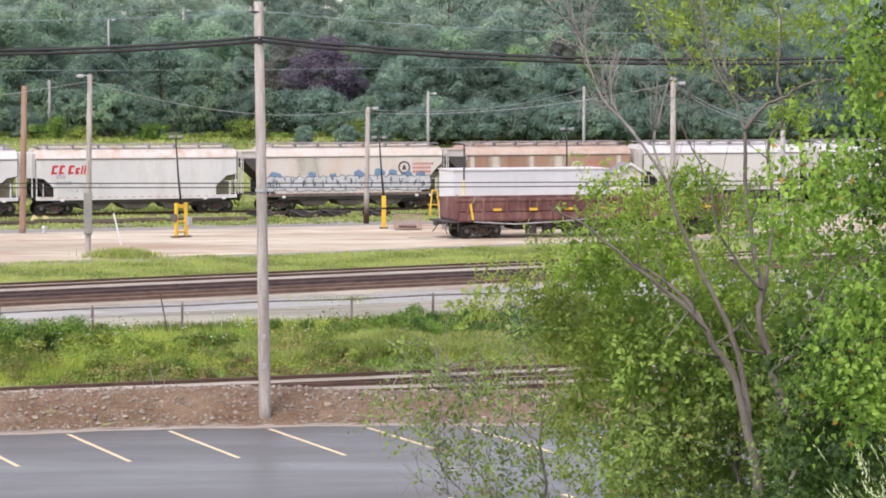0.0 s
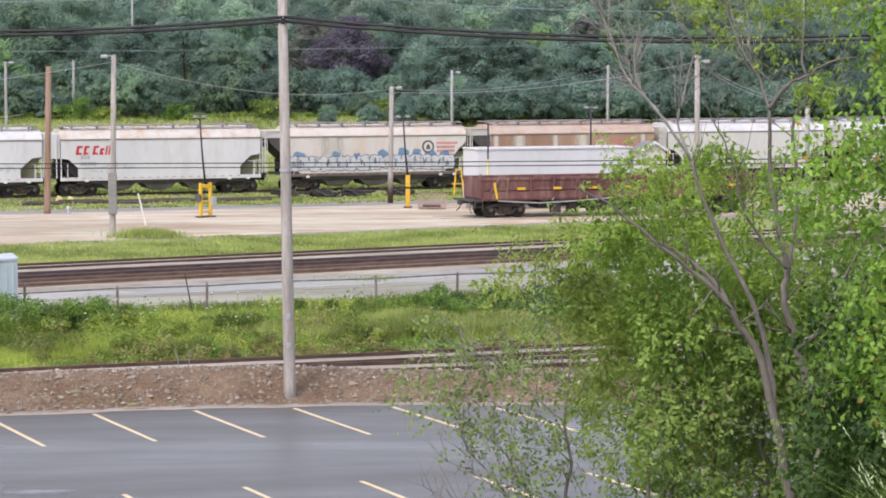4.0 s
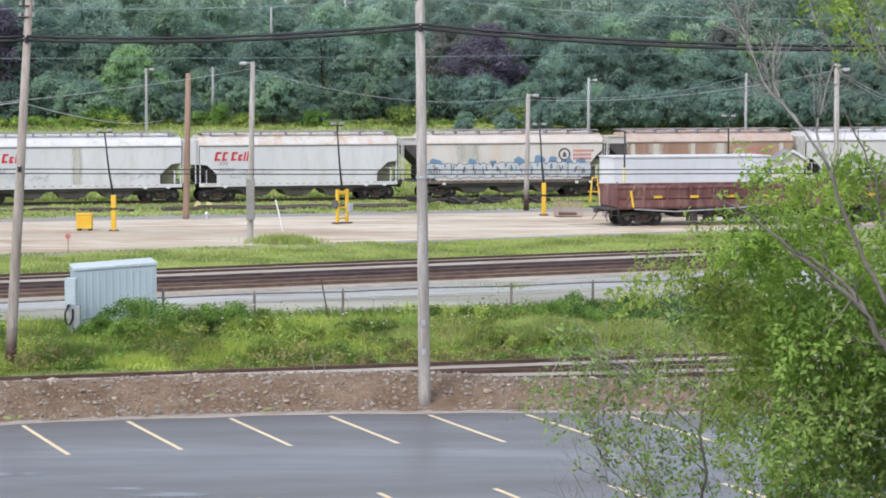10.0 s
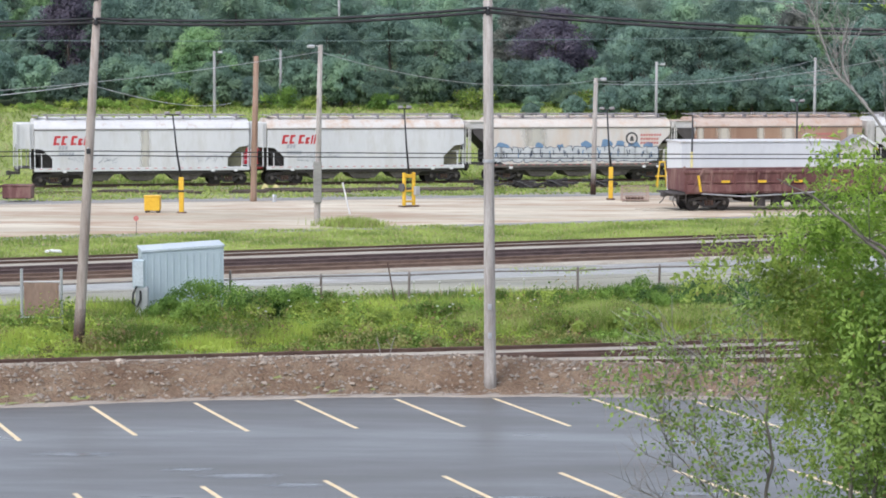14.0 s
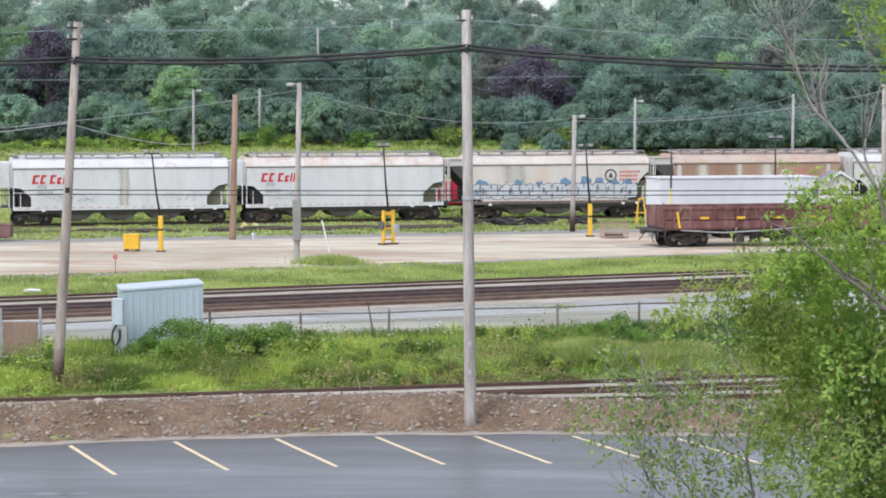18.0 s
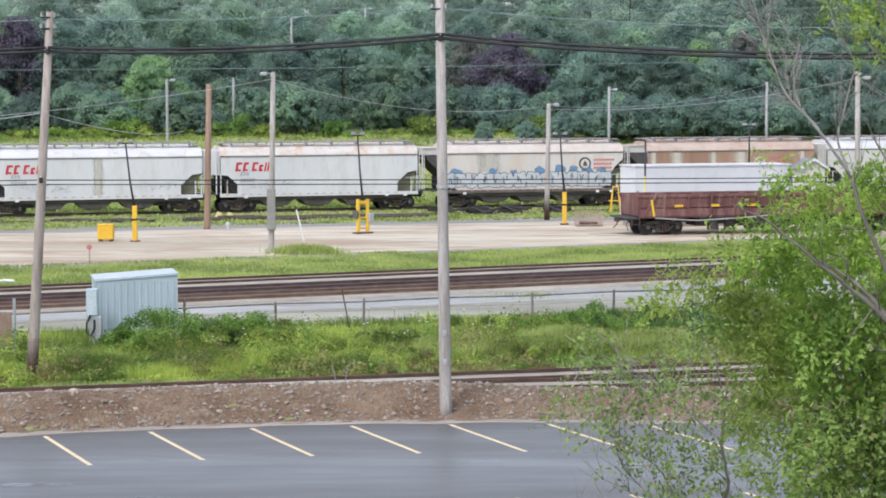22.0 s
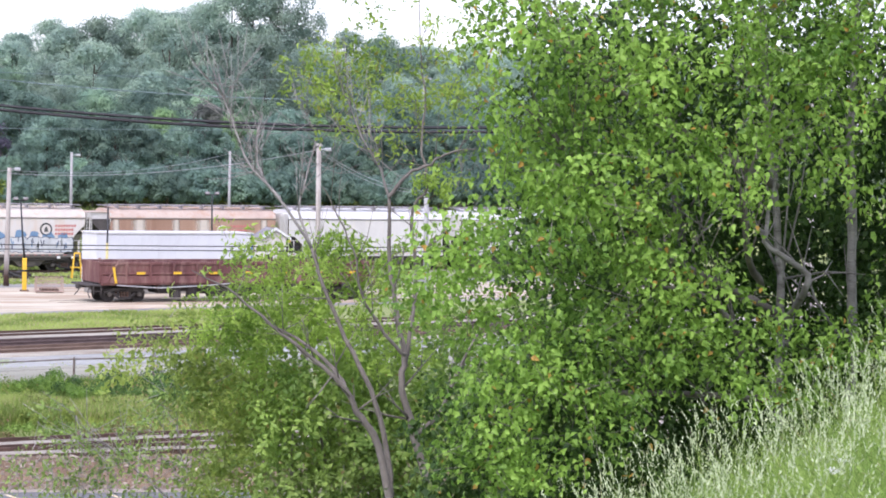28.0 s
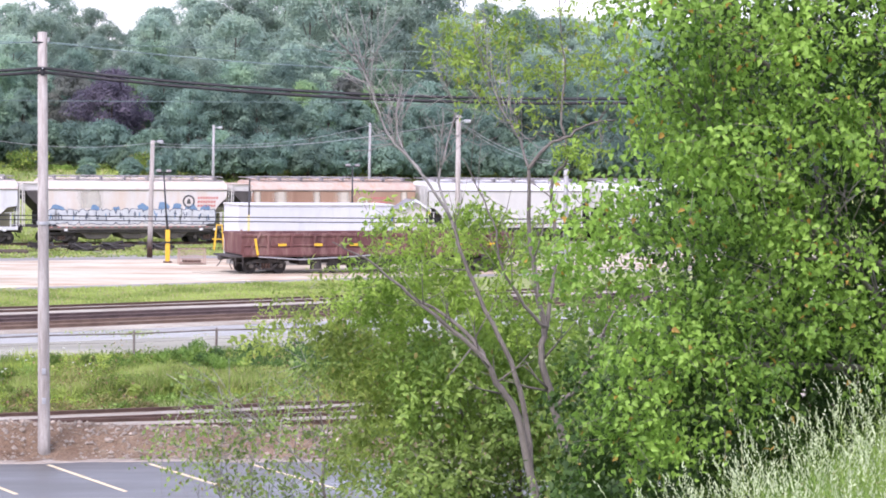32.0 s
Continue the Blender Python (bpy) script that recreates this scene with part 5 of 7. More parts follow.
    for s in (-1, 1):
        for k in range(9):
            part("gusset", prism([(-0.1, 1.0), (0.1, 1.0), (0.05, 0.75), (-0.05, 0.75)], s * W - 0.1, s * W + 0.1, "y"), M["under"], g_).location = (-6.4 + 1.6 * k, 0, 0)
    part("centre_sill", box(2 * L2, 0.4, 0.4, (0, 0, 0.85), 0.02), M["under"], g_)
    for x in (-2.4, -0.6, 1.4, 3.2):
        part("air_cylinder", cyl(0.3, 0.3, 1.0, (x, -0.75, 0.72), "x", 14), M["under"], g_, smooth=False)
        part("cylinder_hanger", box(0.2, 0.5, 0.4, (x, -0.8, 0.95), 0.03), M["under"], g_)
    part("brake_hose", tube([(-L2 + 1.0, -1.62, 0.98), (-L2 + 3.5, -1.66, 0.82), (-L2 + 6, -1.66, 0.92), (-L2 + 8, -1.66, 1.05), (-1, -1.66, 1.04)], 0.04, 6), M["galv"], g_, "sagging pale brake hose")
    for k in range(7):
        part("reflector", box(0.5, 0.02, 0.14, (-L2 + 2.4 + 2.18 * k, -W - 0.19, 1.66)), M["yellow"], g_, "small yellow reflector plate")
    part("step_iron", box(0.14, 0.06, 0.95, (-L2 + 0.85, -W - 0.22, 1.55), 0.02, rot=(0, -10, 0)), M["yellow"], g_, "slanted yellow step iron")
    return g_


gondola()


def white_container():
    """A long white panel-sided unit behind the gondola, with a small gabled shed at its end."""
    c = thing("white_trailer", "long white panel-sided office trailer behind the gondola", "trailer", "", pose(18.55, 133.0, YARD, 0, 0, 13))
    L, D, h = 10.0, 2.6, 3.62
    part("body", box(L, D, h - 0.6, (0, 0, 0.6 + (h - 0.6) / 2), 0.04), M["container"], c)
    part("roof", box(L + 0.12, D + 0.12, 0.1, (0, 0, h + 0.04), 0.02), M["roof_white"], c)
    part("skirt", box(L - 0.3, D - 0.3, 0.6, (0, 0, 0.3)), M["patch"], c)
    for k in range(9):
        part("seam", box(0.05, 0.02, h - 0.7, (-L / 2 + 0.7 + k * (L - 1.4) / 8, -D / 2 - 0.008, h / 2 + 0.3)), M["container"], c)
    part("corner_strip", box(0.12, 0.05, h - 0.6, (L / 2 - 0.06, -D / 2 - 0.02, h / 2 + 0.3)), M["blue"], c, "blue corner strip")
    s = thing("gabled_shed", "small cream shed with white-trimmed grey gable roof", "shed", "", pose(24.6, 131.8, YARD, 0, 0, 6))
    part("wall", box(1.45, 2.0, 3.5, (0, 0, 1.75), 0.02), M["shed_wall"], s)
    part("gable", prism([(-0.72, 3.5), (0.72, 3.5), (0, 3.98)], -1.0, -0.92, "y"), M["shed_wall"], s)
    for sx in (-1, 1):
        part("roof_slope", prism([(0, 4.1), (sx * 0.92, 3.5), (sx * 0.92, 3.42), (0, 4.0)], -1.1, 1.1, "y"), M["shingle"], s)
        part("bargeboard", prism([(0, 4.13), (sx * 0.96, 3.52), (sx * 0.96, 3.36), (0, 3.97)], -1.2, -1.1, "y"), M["white"], s, "white bargeboard")
    part("door", box(0.7, 0.05, 2.0, (0.25, -1.02, 1.1), 0.01), M["white"], s)
    part("window", box(0.5, 0.04, 0.6, (-0.4, -1.015, 2.2), 0.01), M["glass"], s)
    part("eave_lamp", box(0.16, 0.1, 0.16, (0.85, -1.1, 3.3), 0.02), M["yellow"], s, "small yellow lamp under the eave")


white_container()


def box_truck():
    """A white cab with a red body that passes behind the hoppers."""
    t = thing("box_truck", "red-bodied truck with white cab driving behind the hoppers", "truck", "")
    part("cab", prism([(1.9, 0.55), (3.9, 0.55), (3.9, 1.6), (3.4, 1.75), (3.1, 2.65), (1.9, 2.7)], -1.05, 1.05, "y"), M["white"], t, "white truck cab")
    part("side_window", box(0.6, 2.14, 0.42, (2.55, 0, 2.3), 0.05), M["glass"], t)
    part("windscreen", box(0.05, 1.8, 0.75, (3.27, 0, 2.2), 0.01, rot=(0, -18, 0)), M["glass"], t)
    part("body", box(3.9, 2.3, 1.75, (-0.1, 0, 1.55), 0.05), M["truck_red"], t, "red truck body")
    for k in range(5):
        part("stake", box(0.1, 2.36, 1.7, (-1.9 + k * 0.88, 0, 1.55), 0.01), M["black"] if k % 2 else M["truck_red"], t)
    part("frame", box(5.7, 0.9, 0.22, (0.85, 0, 0.62), 0.02), M["under"], t)
    part("bumper", box(0.16, 2.1, 0.24, (3.95, 0, 0.55), 0.03), M["galv"], t)
    for x in (-1.2, 2.8):
        for y in (-0.95, 0.95):
            w = part("wheel", cyl(0.44, 0.44, 0.26, (0, 0, 0), "y", 20), M["cable"], t)
            w.location = (x, y, 0.44)
            part("rim", cyl(0.24, 0.24, 0.28, (0, 0, 0), "y", 14), M["galv"], w)
    return t


truck = box_truck()


def motions():
    ang = math.degrees(math.atan(0.277))
    rows = []
    for t in (0.0, 4.0, 8.0, 12.0, 16.0, 20.0, 24.0, 28.0, 32.0):
        s = TRUCK_X + TRUCK_V * (t - 13.45) + 0.0865 * (t - 13.45) ** 2
        y = 164.2 + 0.277 * s
        rows.append((t, pose(s, y, height(s, y) + 0.01, 0, 0, ang)))
    walk(truck, rows)


# the truck passes the first gap between wagons about 13.4 s, slowly gaining speed
TRUCK_X, TRUCK_V = -17.1, 3.58


# ---- plants ----
def leaf_mesh(name, pts, size, material, rng, down=0.5, out=None, spread=0.35, wide=0.62, simple=True, droop=0.0, flat=0.0):
    """Many leaves in one mesh: each a folded blade of two (or four) triangles. out: the way each leaf faces; flat: how closely it lies across that way."""
    pts = np.asarray(pts, float)
    n = len(pts)
    d = rng.normal(size=(n, 3))
    d[:, 2] -= down
    if out is not None:
        nn = np.asarray(out, float) + rng.normal(size=(n, 3)) * spread
        q = nn / (np.linalg.norm(nn, axis=1)[:, None] + 1e-9)
        d -= q * (d * q).sum(1)[:, None] * flat
    else:
        nn = rng.normal(size=(n, 3)) + np.array([0, -0.5, 0.9])
    d /= np.linalg.norm(d, axis=1)[:, None]
    s = np.cross(d, nn)
    s /= np.linalg.norm(s, axis=1)[:, None] + 1e-9
    up = np.cross(s, d)
    L = size * rng.uniform(0.6, 1.3, n)[:, None]
    w = L * wide * 0.5
    if simple:
        v = np.stack([pts, pts + d * L * 0.45 + s * w + up * w * 0.35, pts + d * L, pts + d * L * 0.45 - s * w + up * w * 0.35], 1)
        base = np.arange(n)[:, None] * 4
        f = np.concatenate([base + np.array([0, 1, 2]), base + np.array([0, 2, 3])], 0)
        k = 4
    else:
        v = np.stack([pts, pts + d * L * 0.22 + s * w + up * w * 0.3, pts + d * L * 0.58 + s * w * 0.58 + up * w * 0.3, pts + d * L - up * w * droop,
                      pts + d * L * 0.58 - s * w * 0.58 + up * w * 0.3, pts + d * L * 0.22 - s * w + up * w * 0.3], 1)
        base = np.arange(n)[:, None] * 6
        f = np.concatenate([base + np.array(t) for t in ([0, 1, 2], [0, 2, 3], [0, 3, 4], [0, 4, 5])], 0)
        k = 6
    me = bpy.data.meshes.new(name)
    me.vertices.add(n * k)
    me.vertices.foreach_set("co", v.reshape(-1))
    me.loops.add(f.size)
    me.loops.foreach_set("vertex_index", f.reshape(-1).astype(np.int32))
    me.polygons.add(len(f))
    me.polygons.foreach_set("loop_start", np.arange(0, f.size, 3, dtype=np.int32))
    me.update(calc_edges=True)
    me.validate()
    me.materials.append(material)
    return me


def child(name, me, parent, label="", kind=""):
    ob = new(name, me)
    ob.parent = parent
    if label or kind:
        tagged(ob, label, kind=kind)
    return ob


def sprays(blobs, per, rng, length=0.3, leaves=10, shell=0.35, gap=-1.0):
    """Twigs in and on ellipsoids: returns leaf points, the twigs' ends and the way that each leaf faces."""
    pts, twigs, outs = [], [], []
    for x, y, z, r in blobs:
        n = max(3, int(per * r * r))
        for _ in range(n):
            q = rng.normal(size=3)
            q /= np.linalg.norm(q)
            rad = r * rng.uniform(shell, 1.1)
            c = np.array([x, y, z]) + q * rad * np.array([1, 1.1, 0.9])
            if noise.noise(Vector(c * 2.6)) < gap:
                continue
            e = q * 0.6 + rng.normal(size=3) * 0.6 + np.array([0, 0, -0.15])
            e /= np.linalg.norm(e)
            l = length * rng.uniform(0.6, 1.3)
            twigs.append((c, c + e * l))
            k = max(3, int(leaves * rng.uniform(0.6, 1.3)))
            t = rng.uniform(0, 1, k)[:, None]
            pts.append(c + e * l * t + rng.normal(size=(k, 3)) * length * 0.13)
            outs.append(np.repeat((q * 0.9 + np.array([0, 0, 0.7]))[None, :], k, 0))
    return np.concatenate(pts), twigs, np.concatenate(outs)


def twig_mesh(name, twigs, r, material):
    """Thin three-sided twigs, joined."""
    verts, faces = [], []
    for a, b in twigs:
        d = b - a
        s = np.cross(d, (0.3, 0.8, 0.5))
        s = s / (np.linalg.norm(s) + 1e-9)
        u = np.cross(d, s)
        u = u / (np.linalg.norm(u) + 1e-9)
        i = len(verts)
        for p, rr in ((a, r), (b, r * 0.45)):
            for t in (0, 2.09, 4.19):
                verts.append(tuple(p + (s * math.cos(t) + u * math.sin(t)) * rr))
        faces += [(i, i + 1, i + 4, i + 3), (i + 1, i + 2, i + 5, i + 4), (i + 2, i, i + 3, i + 5)]
    me = bpy.data.meshes.new(name)
    me.from_pydata(verts, [], faces)
    me.materials.append(material)
    return me


def limb(parent, pts, r0, r1, material, name="limb", rng=None, side=0, side_len=0.5, wob=0.006):
    """A tapering branch along pts, softly bent, with side shoots."""
    pts = [Vector(p) for p in pts]
    fine = []
    for i in range(len(pts) - 1):
        p0, p1, p2, p3 = pts[max(i - 1, 0)], pts[i], pts[i + 1], pts[min(i + 2, len(pts) - 1)]
        for k in range(4):
            t = k / 4
            q = 0.5 * ((2 * p1) + (p2 - p0) * t + (2 * p0 - 5 * p1 + 4 * p2 - p3) * t * t + (3 * p1 - p0 - 3 * p2 + p3) * t ** 3)
            if rng is not None and 0 < i + k:
                q = q + Vector(rng.normal(size=3) * wob)
            fine.append(q)
    fine.append(pts[-1])
    n = len(fine)
    main = part(name, tube(fine, [r0 + (r1 - r0) * i / (n - 1) for i in range(n)], 7), material, parent, smooth=True)
    if rng is not None and side:
        bm = bmesh.new()
        for _ in range(side):
            i = int(rng.integers(n // 4, n - 1))
            d = (fine[min(i + 1, n - 1)] - fine[i]).normalized()
            d = (d * 0.8 + Vector(rng.normal(size=3) * 0.6) + Vector((0, 0, 0.35))).normalized()
            l = side_len * rng.uniform(0.5, 1.3)
            b = fine[i]
            mid = b + d * l * 0.5 + Vector(rng.normal(size=3) * 0.05 * l)
            end = mid + (d + Vector((0, 0, 0.35)) + Vector(rng.normal(size=3) * 0.25)).normalized() * l * 0.55
            rr = (r0 + (r1 - r0) * i / (n - 1)) * 0.4
            tube([b, mid, end], [max(rr, 0.004), max(rr * 0.6, 0.003), 0.002], 5, bm)
            tube([mid, mid + (d + Vector(rng.normal(size=3) * 0.5)).normalized() * l * 0.4], [max(rr * 0.5, 0.003), 0.002], 4, bm)
        tagged(part("shoot_growth", bm, material, parent, smooth=True), kind="stuff")
    return main


def rooted(x, y):
    return (x, y, height(x, y) - 0.1)


# the many-stemmed shrub with bare upper branches, on the slope
def bare_shrub():
    rng = np.random.default_rng(3)
    t = thing("ash_sapling", "many-stemmed young ash with bare grey upper branches", "tree", "trees on the slope")
    base = rooted(4.95, 19.1)
    B = M["bark"]
    limb(t, [base, (4.73, 19, 5.85), (4.55, 19, 6.57), (4.4, 19, 6.82), (4.25, 19, 7.07), (3.98, 19, 7.33), (3.57, 19, 7.65), (3.16, 19, 7.97), (2.86, 19, 8.12)], 0.045, 0.004, B, rng=rng, side=12, side_len=0.45)
    limb(t, [(4.25, 19, 7.07), (4.17, 19.17, 7.23), (3.94, 19.33, 7.45), (3.61, 19.5, 7.63)], 0.03, 0.008, B, rng=rng, side=5)
    limb(t, [(4.7, 19.05, 6.1), (4.67, 19.15, 6.55), (4.52, 19.2, 7.05), (4.3, 19.25, 7.5), (4.09, 19.3, 7.98), (3.99, 19.35, 8.31)], 0.03, 0.014, B, rng=rng, side=4)
    limb(t, [(3.99, 19.35, 8.31), (3.67, 19.4, 8.78), (3.42, 19.45, 9.05), (3.3, 19.5, 9.35), (3.2, 19.55, 9.63), (3.05, 19.6, 9.81)], 0.014, 0.004, M["dead"], "bare_limb", rng, 36, 0.57)
    limb(t, [base, (5.18, 19.3, 5.74), (4.96, 19.28, 6.63), (4.83, 19.27, 7.04), (4.84, 19.26, 7.35), (4.76, 19.24, 7.71), (4.68, 19.23, 8.22), (4.66, 19.22, 8.78)], 0.045, 0.015, B, rng=rng, side=6)
    limb(t, [(4.66, 19.22, 8.78), (4.57, 19.21, 9.03), (4.39, 19.2, 9.33), (4.2, 19.2, 9.75)], 0.015, 0.004, M["dead"], "bare_limb", rng, 28, 0.57)
    limb(t, [(4.83, 19.2, 7.36), (4.62, 19.12, 7.57), (4.38, 19.04, 7.92), (4.31, 18.96, 8.23), (4.13, 18.88, 8.58), (3.96, 18.8, 8.87)], 0.018, 0.004, B, rng=rng, side=8)
    limb(t, [(4.86, 19.3, 7.29), (4.93, 19.34, 7.7), (4.97, 19.39, 8.16), (4.92, 19.43, 8.62), (5.07, 19.47, 8.88), (5.02, 19.51, 9.29), (5.07, 19.56, 9.66), (5.02, 19.6, 10.02), (5.0, 19.6, 10.6)], 0.022, 0.004, B, rng=rng, side=14)
    limb(t, [(4.96, 19.3, 6.62), (5.16, 19.23, 6.81), (5.29, 19.15, 7.15), (5.4, 19.07, 7.42), (5.48, 19, 7.63)], 0.025, 0.008, B, rng=rng, side=5)
    limb(t, [(4.04, 19.5, 8.25), (3.93, 19.65, 8.65), (4.01, 19.7, 9.01), (4.09, 19.75, 9.32), (3.99, 19.8, 9.53)], 0.014, 0.004, M["dead"], "bare_limb", rng, 24, 0.46)
    limb(t, [(3.71, 19.42, 8.74), (3.56, 19.67, 9), (3.54, 19.73, 9.26), (3.6, 19.8, 9.52)], 0.015, 0.004, M["dead"], "bare_limb", rng, 18, 0.40)
    limb(t, [(4.65, 19.2, 8.78), (4.83, 19.25, 8.98), (5.05, 19.3, 9.09), (5.27, 19.35, 9.2), (5.52, 19.4, 9.24)], 0.02, 0.005, B, rng=rng, side=7)
    crown = [(3.98, 19.2, 9.87, 0.3), (4.34, 19.5, 9.94, 0.25), (4.72, 19.8, 9.75, 0.31), (4.94, 19.4, 9.9, 0.25), (4.27, 19.6, 9.53, 0.26), (4.56, 19.2, 9.33, 0.2), (4.88, 19.5, 9.55, 0.23), (5.31, 19.8, 9.61, 0.26), (5.42, 19.4, 9.87, 0.25),
             (5.59, 19.6, 10.3, 0.26), (5.11, 19.2, 10.26, 0.2), (5.55, 19.8, 8.99, 0.15), (3.85, 19.4, 9.97, 0.15), (4.47, 19.6, 10.1, 0.15), (4.6, 19.6, 10.5, 0.25)]
    mid = [(5.21, 19.5, 8.94, 0.2), (3.33, 19.4, 8.3, 0.15), (3.22, 19.7, 8.13, 0.11), (3.73, 20.3, 8.15, 0.23), (4.08, 19.9, 7.97, 0.31), (4.45, 20.1, 8.27, 0.19), (4.53, 19.8, 7.88, 0.31), (4.9, 20.0, 8.12, 0.21), (4.0, 20.2, 7.62, 0.31), (4.35, 19.9, 7.56, 0.31), (4.85, 20.1, 7.42, 0.31),
           (3.43, 19.8, 7.77, 0.27), (3.26, 20.0, 7.55, 0.24), (5.2, 20.3, 7.3, 0.26), (5.2, 19.9, 7.77, 0.2), (4.8, 19.6, 8.5, 0.15), (3.6, 20.0, 7.43, 0.25), (4.2, 20.2, 8.26, 0.15)]
    for blobs, m_, size, per, words in ((crown, "leaf_crown", 0.058, 480, "olive-green compound leaves of the upper crown"), (mid, "leaf_ash", 0.062, 1100, "bright green compound leaves")):
        pts, tw, way = sprays(blobs, per, rng, 0.2, 13, gap=-0.2)
        child("foliage", leaf_mesh("foliage", pts, size, M[m_], rng, 0.5, out=way, spread=0.5, wide=0.42, simple=False), t, words, "stuff")
        child("twig_growth", twig_mesh("twigs", tw[::3], 0.003, M["bark"]), t, kind="stuff")


bare_shrub()


def thicket():
    """The lower leafy growth around the stems, down the slope."""
    rng = np.random.default_rng(8)
    olive = ((3.05, 20.6, 7.39, 0.3), (3.48, 20.8, 7.15, 0.33), (3.85, 21.0, 7.24, 0.28), (3.35, 20.7, 6.84, 0.32), (3.78, 20.9, 6.7, 0.33), (3.56, 20.6, 6.32, 0.32), (3.15, 20.8, 7.05, 0.22), (2.7, 21.0, 7.24, 0.21), (2.39, 20.7, 7.11, 0.15), (3.94, 20.9, 7.03, 0.22), (3.29, 20.6, 6.0, 0.27), (2.93, 20.8, 7.15, 0.19), (3.6, 21.0, 5.53, 0.33), (3.41, 20.7, 6.52, 0.27))
    green = ((4.2, 20.3, 7.0, 0.37), (4.7, 20.3, 6.55, 0.42), (5.09, 20.6, 6.85, 0.32), (4.02, 20.2, 6.58, 0.37), (5.37, 20.3, 6.55, 0.27), (5.65, 20.6, 6.84, 0.21), (4.72, 20.4, 7.08, 0.32), (5.71, 20.3, 6.32, 0.21), (5.64, 20.6, 7.28, 0.21), (3.85, 20.4, 6.9, 0.28), (5.1, 20.3, 6.35, 0.3))
    # lower thicket: a darker leaf colour stands in for the shade there
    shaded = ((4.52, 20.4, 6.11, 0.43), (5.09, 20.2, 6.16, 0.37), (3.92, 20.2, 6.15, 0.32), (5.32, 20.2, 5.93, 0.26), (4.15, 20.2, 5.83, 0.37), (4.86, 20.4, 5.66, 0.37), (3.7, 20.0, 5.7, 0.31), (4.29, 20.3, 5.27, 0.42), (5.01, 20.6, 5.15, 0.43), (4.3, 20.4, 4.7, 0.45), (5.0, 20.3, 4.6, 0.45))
    foot = ((4.75, 17.2, 6.45, 0.22), (4.95, 17.2, 6.2, 0.3), (5.3, 17.3, 6.5, 0.3), (4.62, 17.3, 6.15, 0.26), (5.1, 17.2, 6.75, 0.22), (5.6, 17.0, 6.9, 0.35), (5.9, 17.0, 7.2, 0.35))
    back = tuple((4.0 + 0.55 * k + 0.2 * (j % 2), 21.6 + rng.uniform(-0.3, 0.3), 4.8 + 0.58 * j, 0.42) for j in range(5) for k in range(7))
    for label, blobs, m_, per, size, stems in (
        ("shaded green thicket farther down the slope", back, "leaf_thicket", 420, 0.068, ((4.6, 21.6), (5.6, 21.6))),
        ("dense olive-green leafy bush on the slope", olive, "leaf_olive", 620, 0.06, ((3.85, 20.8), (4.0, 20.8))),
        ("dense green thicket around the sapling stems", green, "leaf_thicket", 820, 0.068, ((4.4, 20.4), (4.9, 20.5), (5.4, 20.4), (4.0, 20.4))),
        ("low part of the thicket, its shade painted darker green", shaded, "leaf_alder_and_shade", 820, 0.06, ((4.3, 20.3), (4.9, 20.3))),
        ("fresh green bush at the foot of the birch", foot, "leaf_alder_and_shade", 560, 0.055, ((4.9, 17.3), (5.2, 17.4))),
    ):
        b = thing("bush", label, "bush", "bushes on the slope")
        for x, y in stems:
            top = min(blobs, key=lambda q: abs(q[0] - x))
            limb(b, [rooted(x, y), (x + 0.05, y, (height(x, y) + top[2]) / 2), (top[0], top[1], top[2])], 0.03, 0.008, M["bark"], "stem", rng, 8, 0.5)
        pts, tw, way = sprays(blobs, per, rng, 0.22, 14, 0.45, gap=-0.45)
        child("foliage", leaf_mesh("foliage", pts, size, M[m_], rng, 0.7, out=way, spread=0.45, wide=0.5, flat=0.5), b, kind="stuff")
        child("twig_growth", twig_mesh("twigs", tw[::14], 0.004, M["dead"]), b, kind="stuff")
    s = thing("alder_sapling", "thin sapling with sparse twigs and small leaves", "tree", "trees on the slope")
    base = rooted(3.6, 24.0)
    limb(s, [base, (3.55, 24, 4.2), (3.63, 24, 4.75), (3.54, 24, 5.2), (3.58, 24, 5.6), (3.5, 24, 5.98), (3.49, 24, 6.36)], 0.024, 0.006, M["bark"], "stem", rng, 9, 0.5)
    for e in ([(3.5, 24, 3.9), (3.05, 24, 4.27), (2.54, 24, 4.66), (2.03, 24, 4.86)], [(3.45, 24, 3.7), (2.86, 24, 4.47), (2.47, 24, 4.92), (2.41, 24, 5.36)], [(3.5, 24, 3.8), (3.1, 24.1, 4.5), (2.7, 24.1, 5.1), (2.35, 24.1, 5.25)], [(3.4, 24, 3.6), (2.75, 23.9, 4.1), (2.3, 23.9, 4.35), (2.05, 23.9, 4.45)], [(3.57, 24, 5.2), (3.1, 24, 5.6), (2.7, 24, 5.95), (2.5, 24, 5.98)]):
        limb(s, e, 0.014, 0.003, M["dead"], "limb", rng, 22, 0.5)
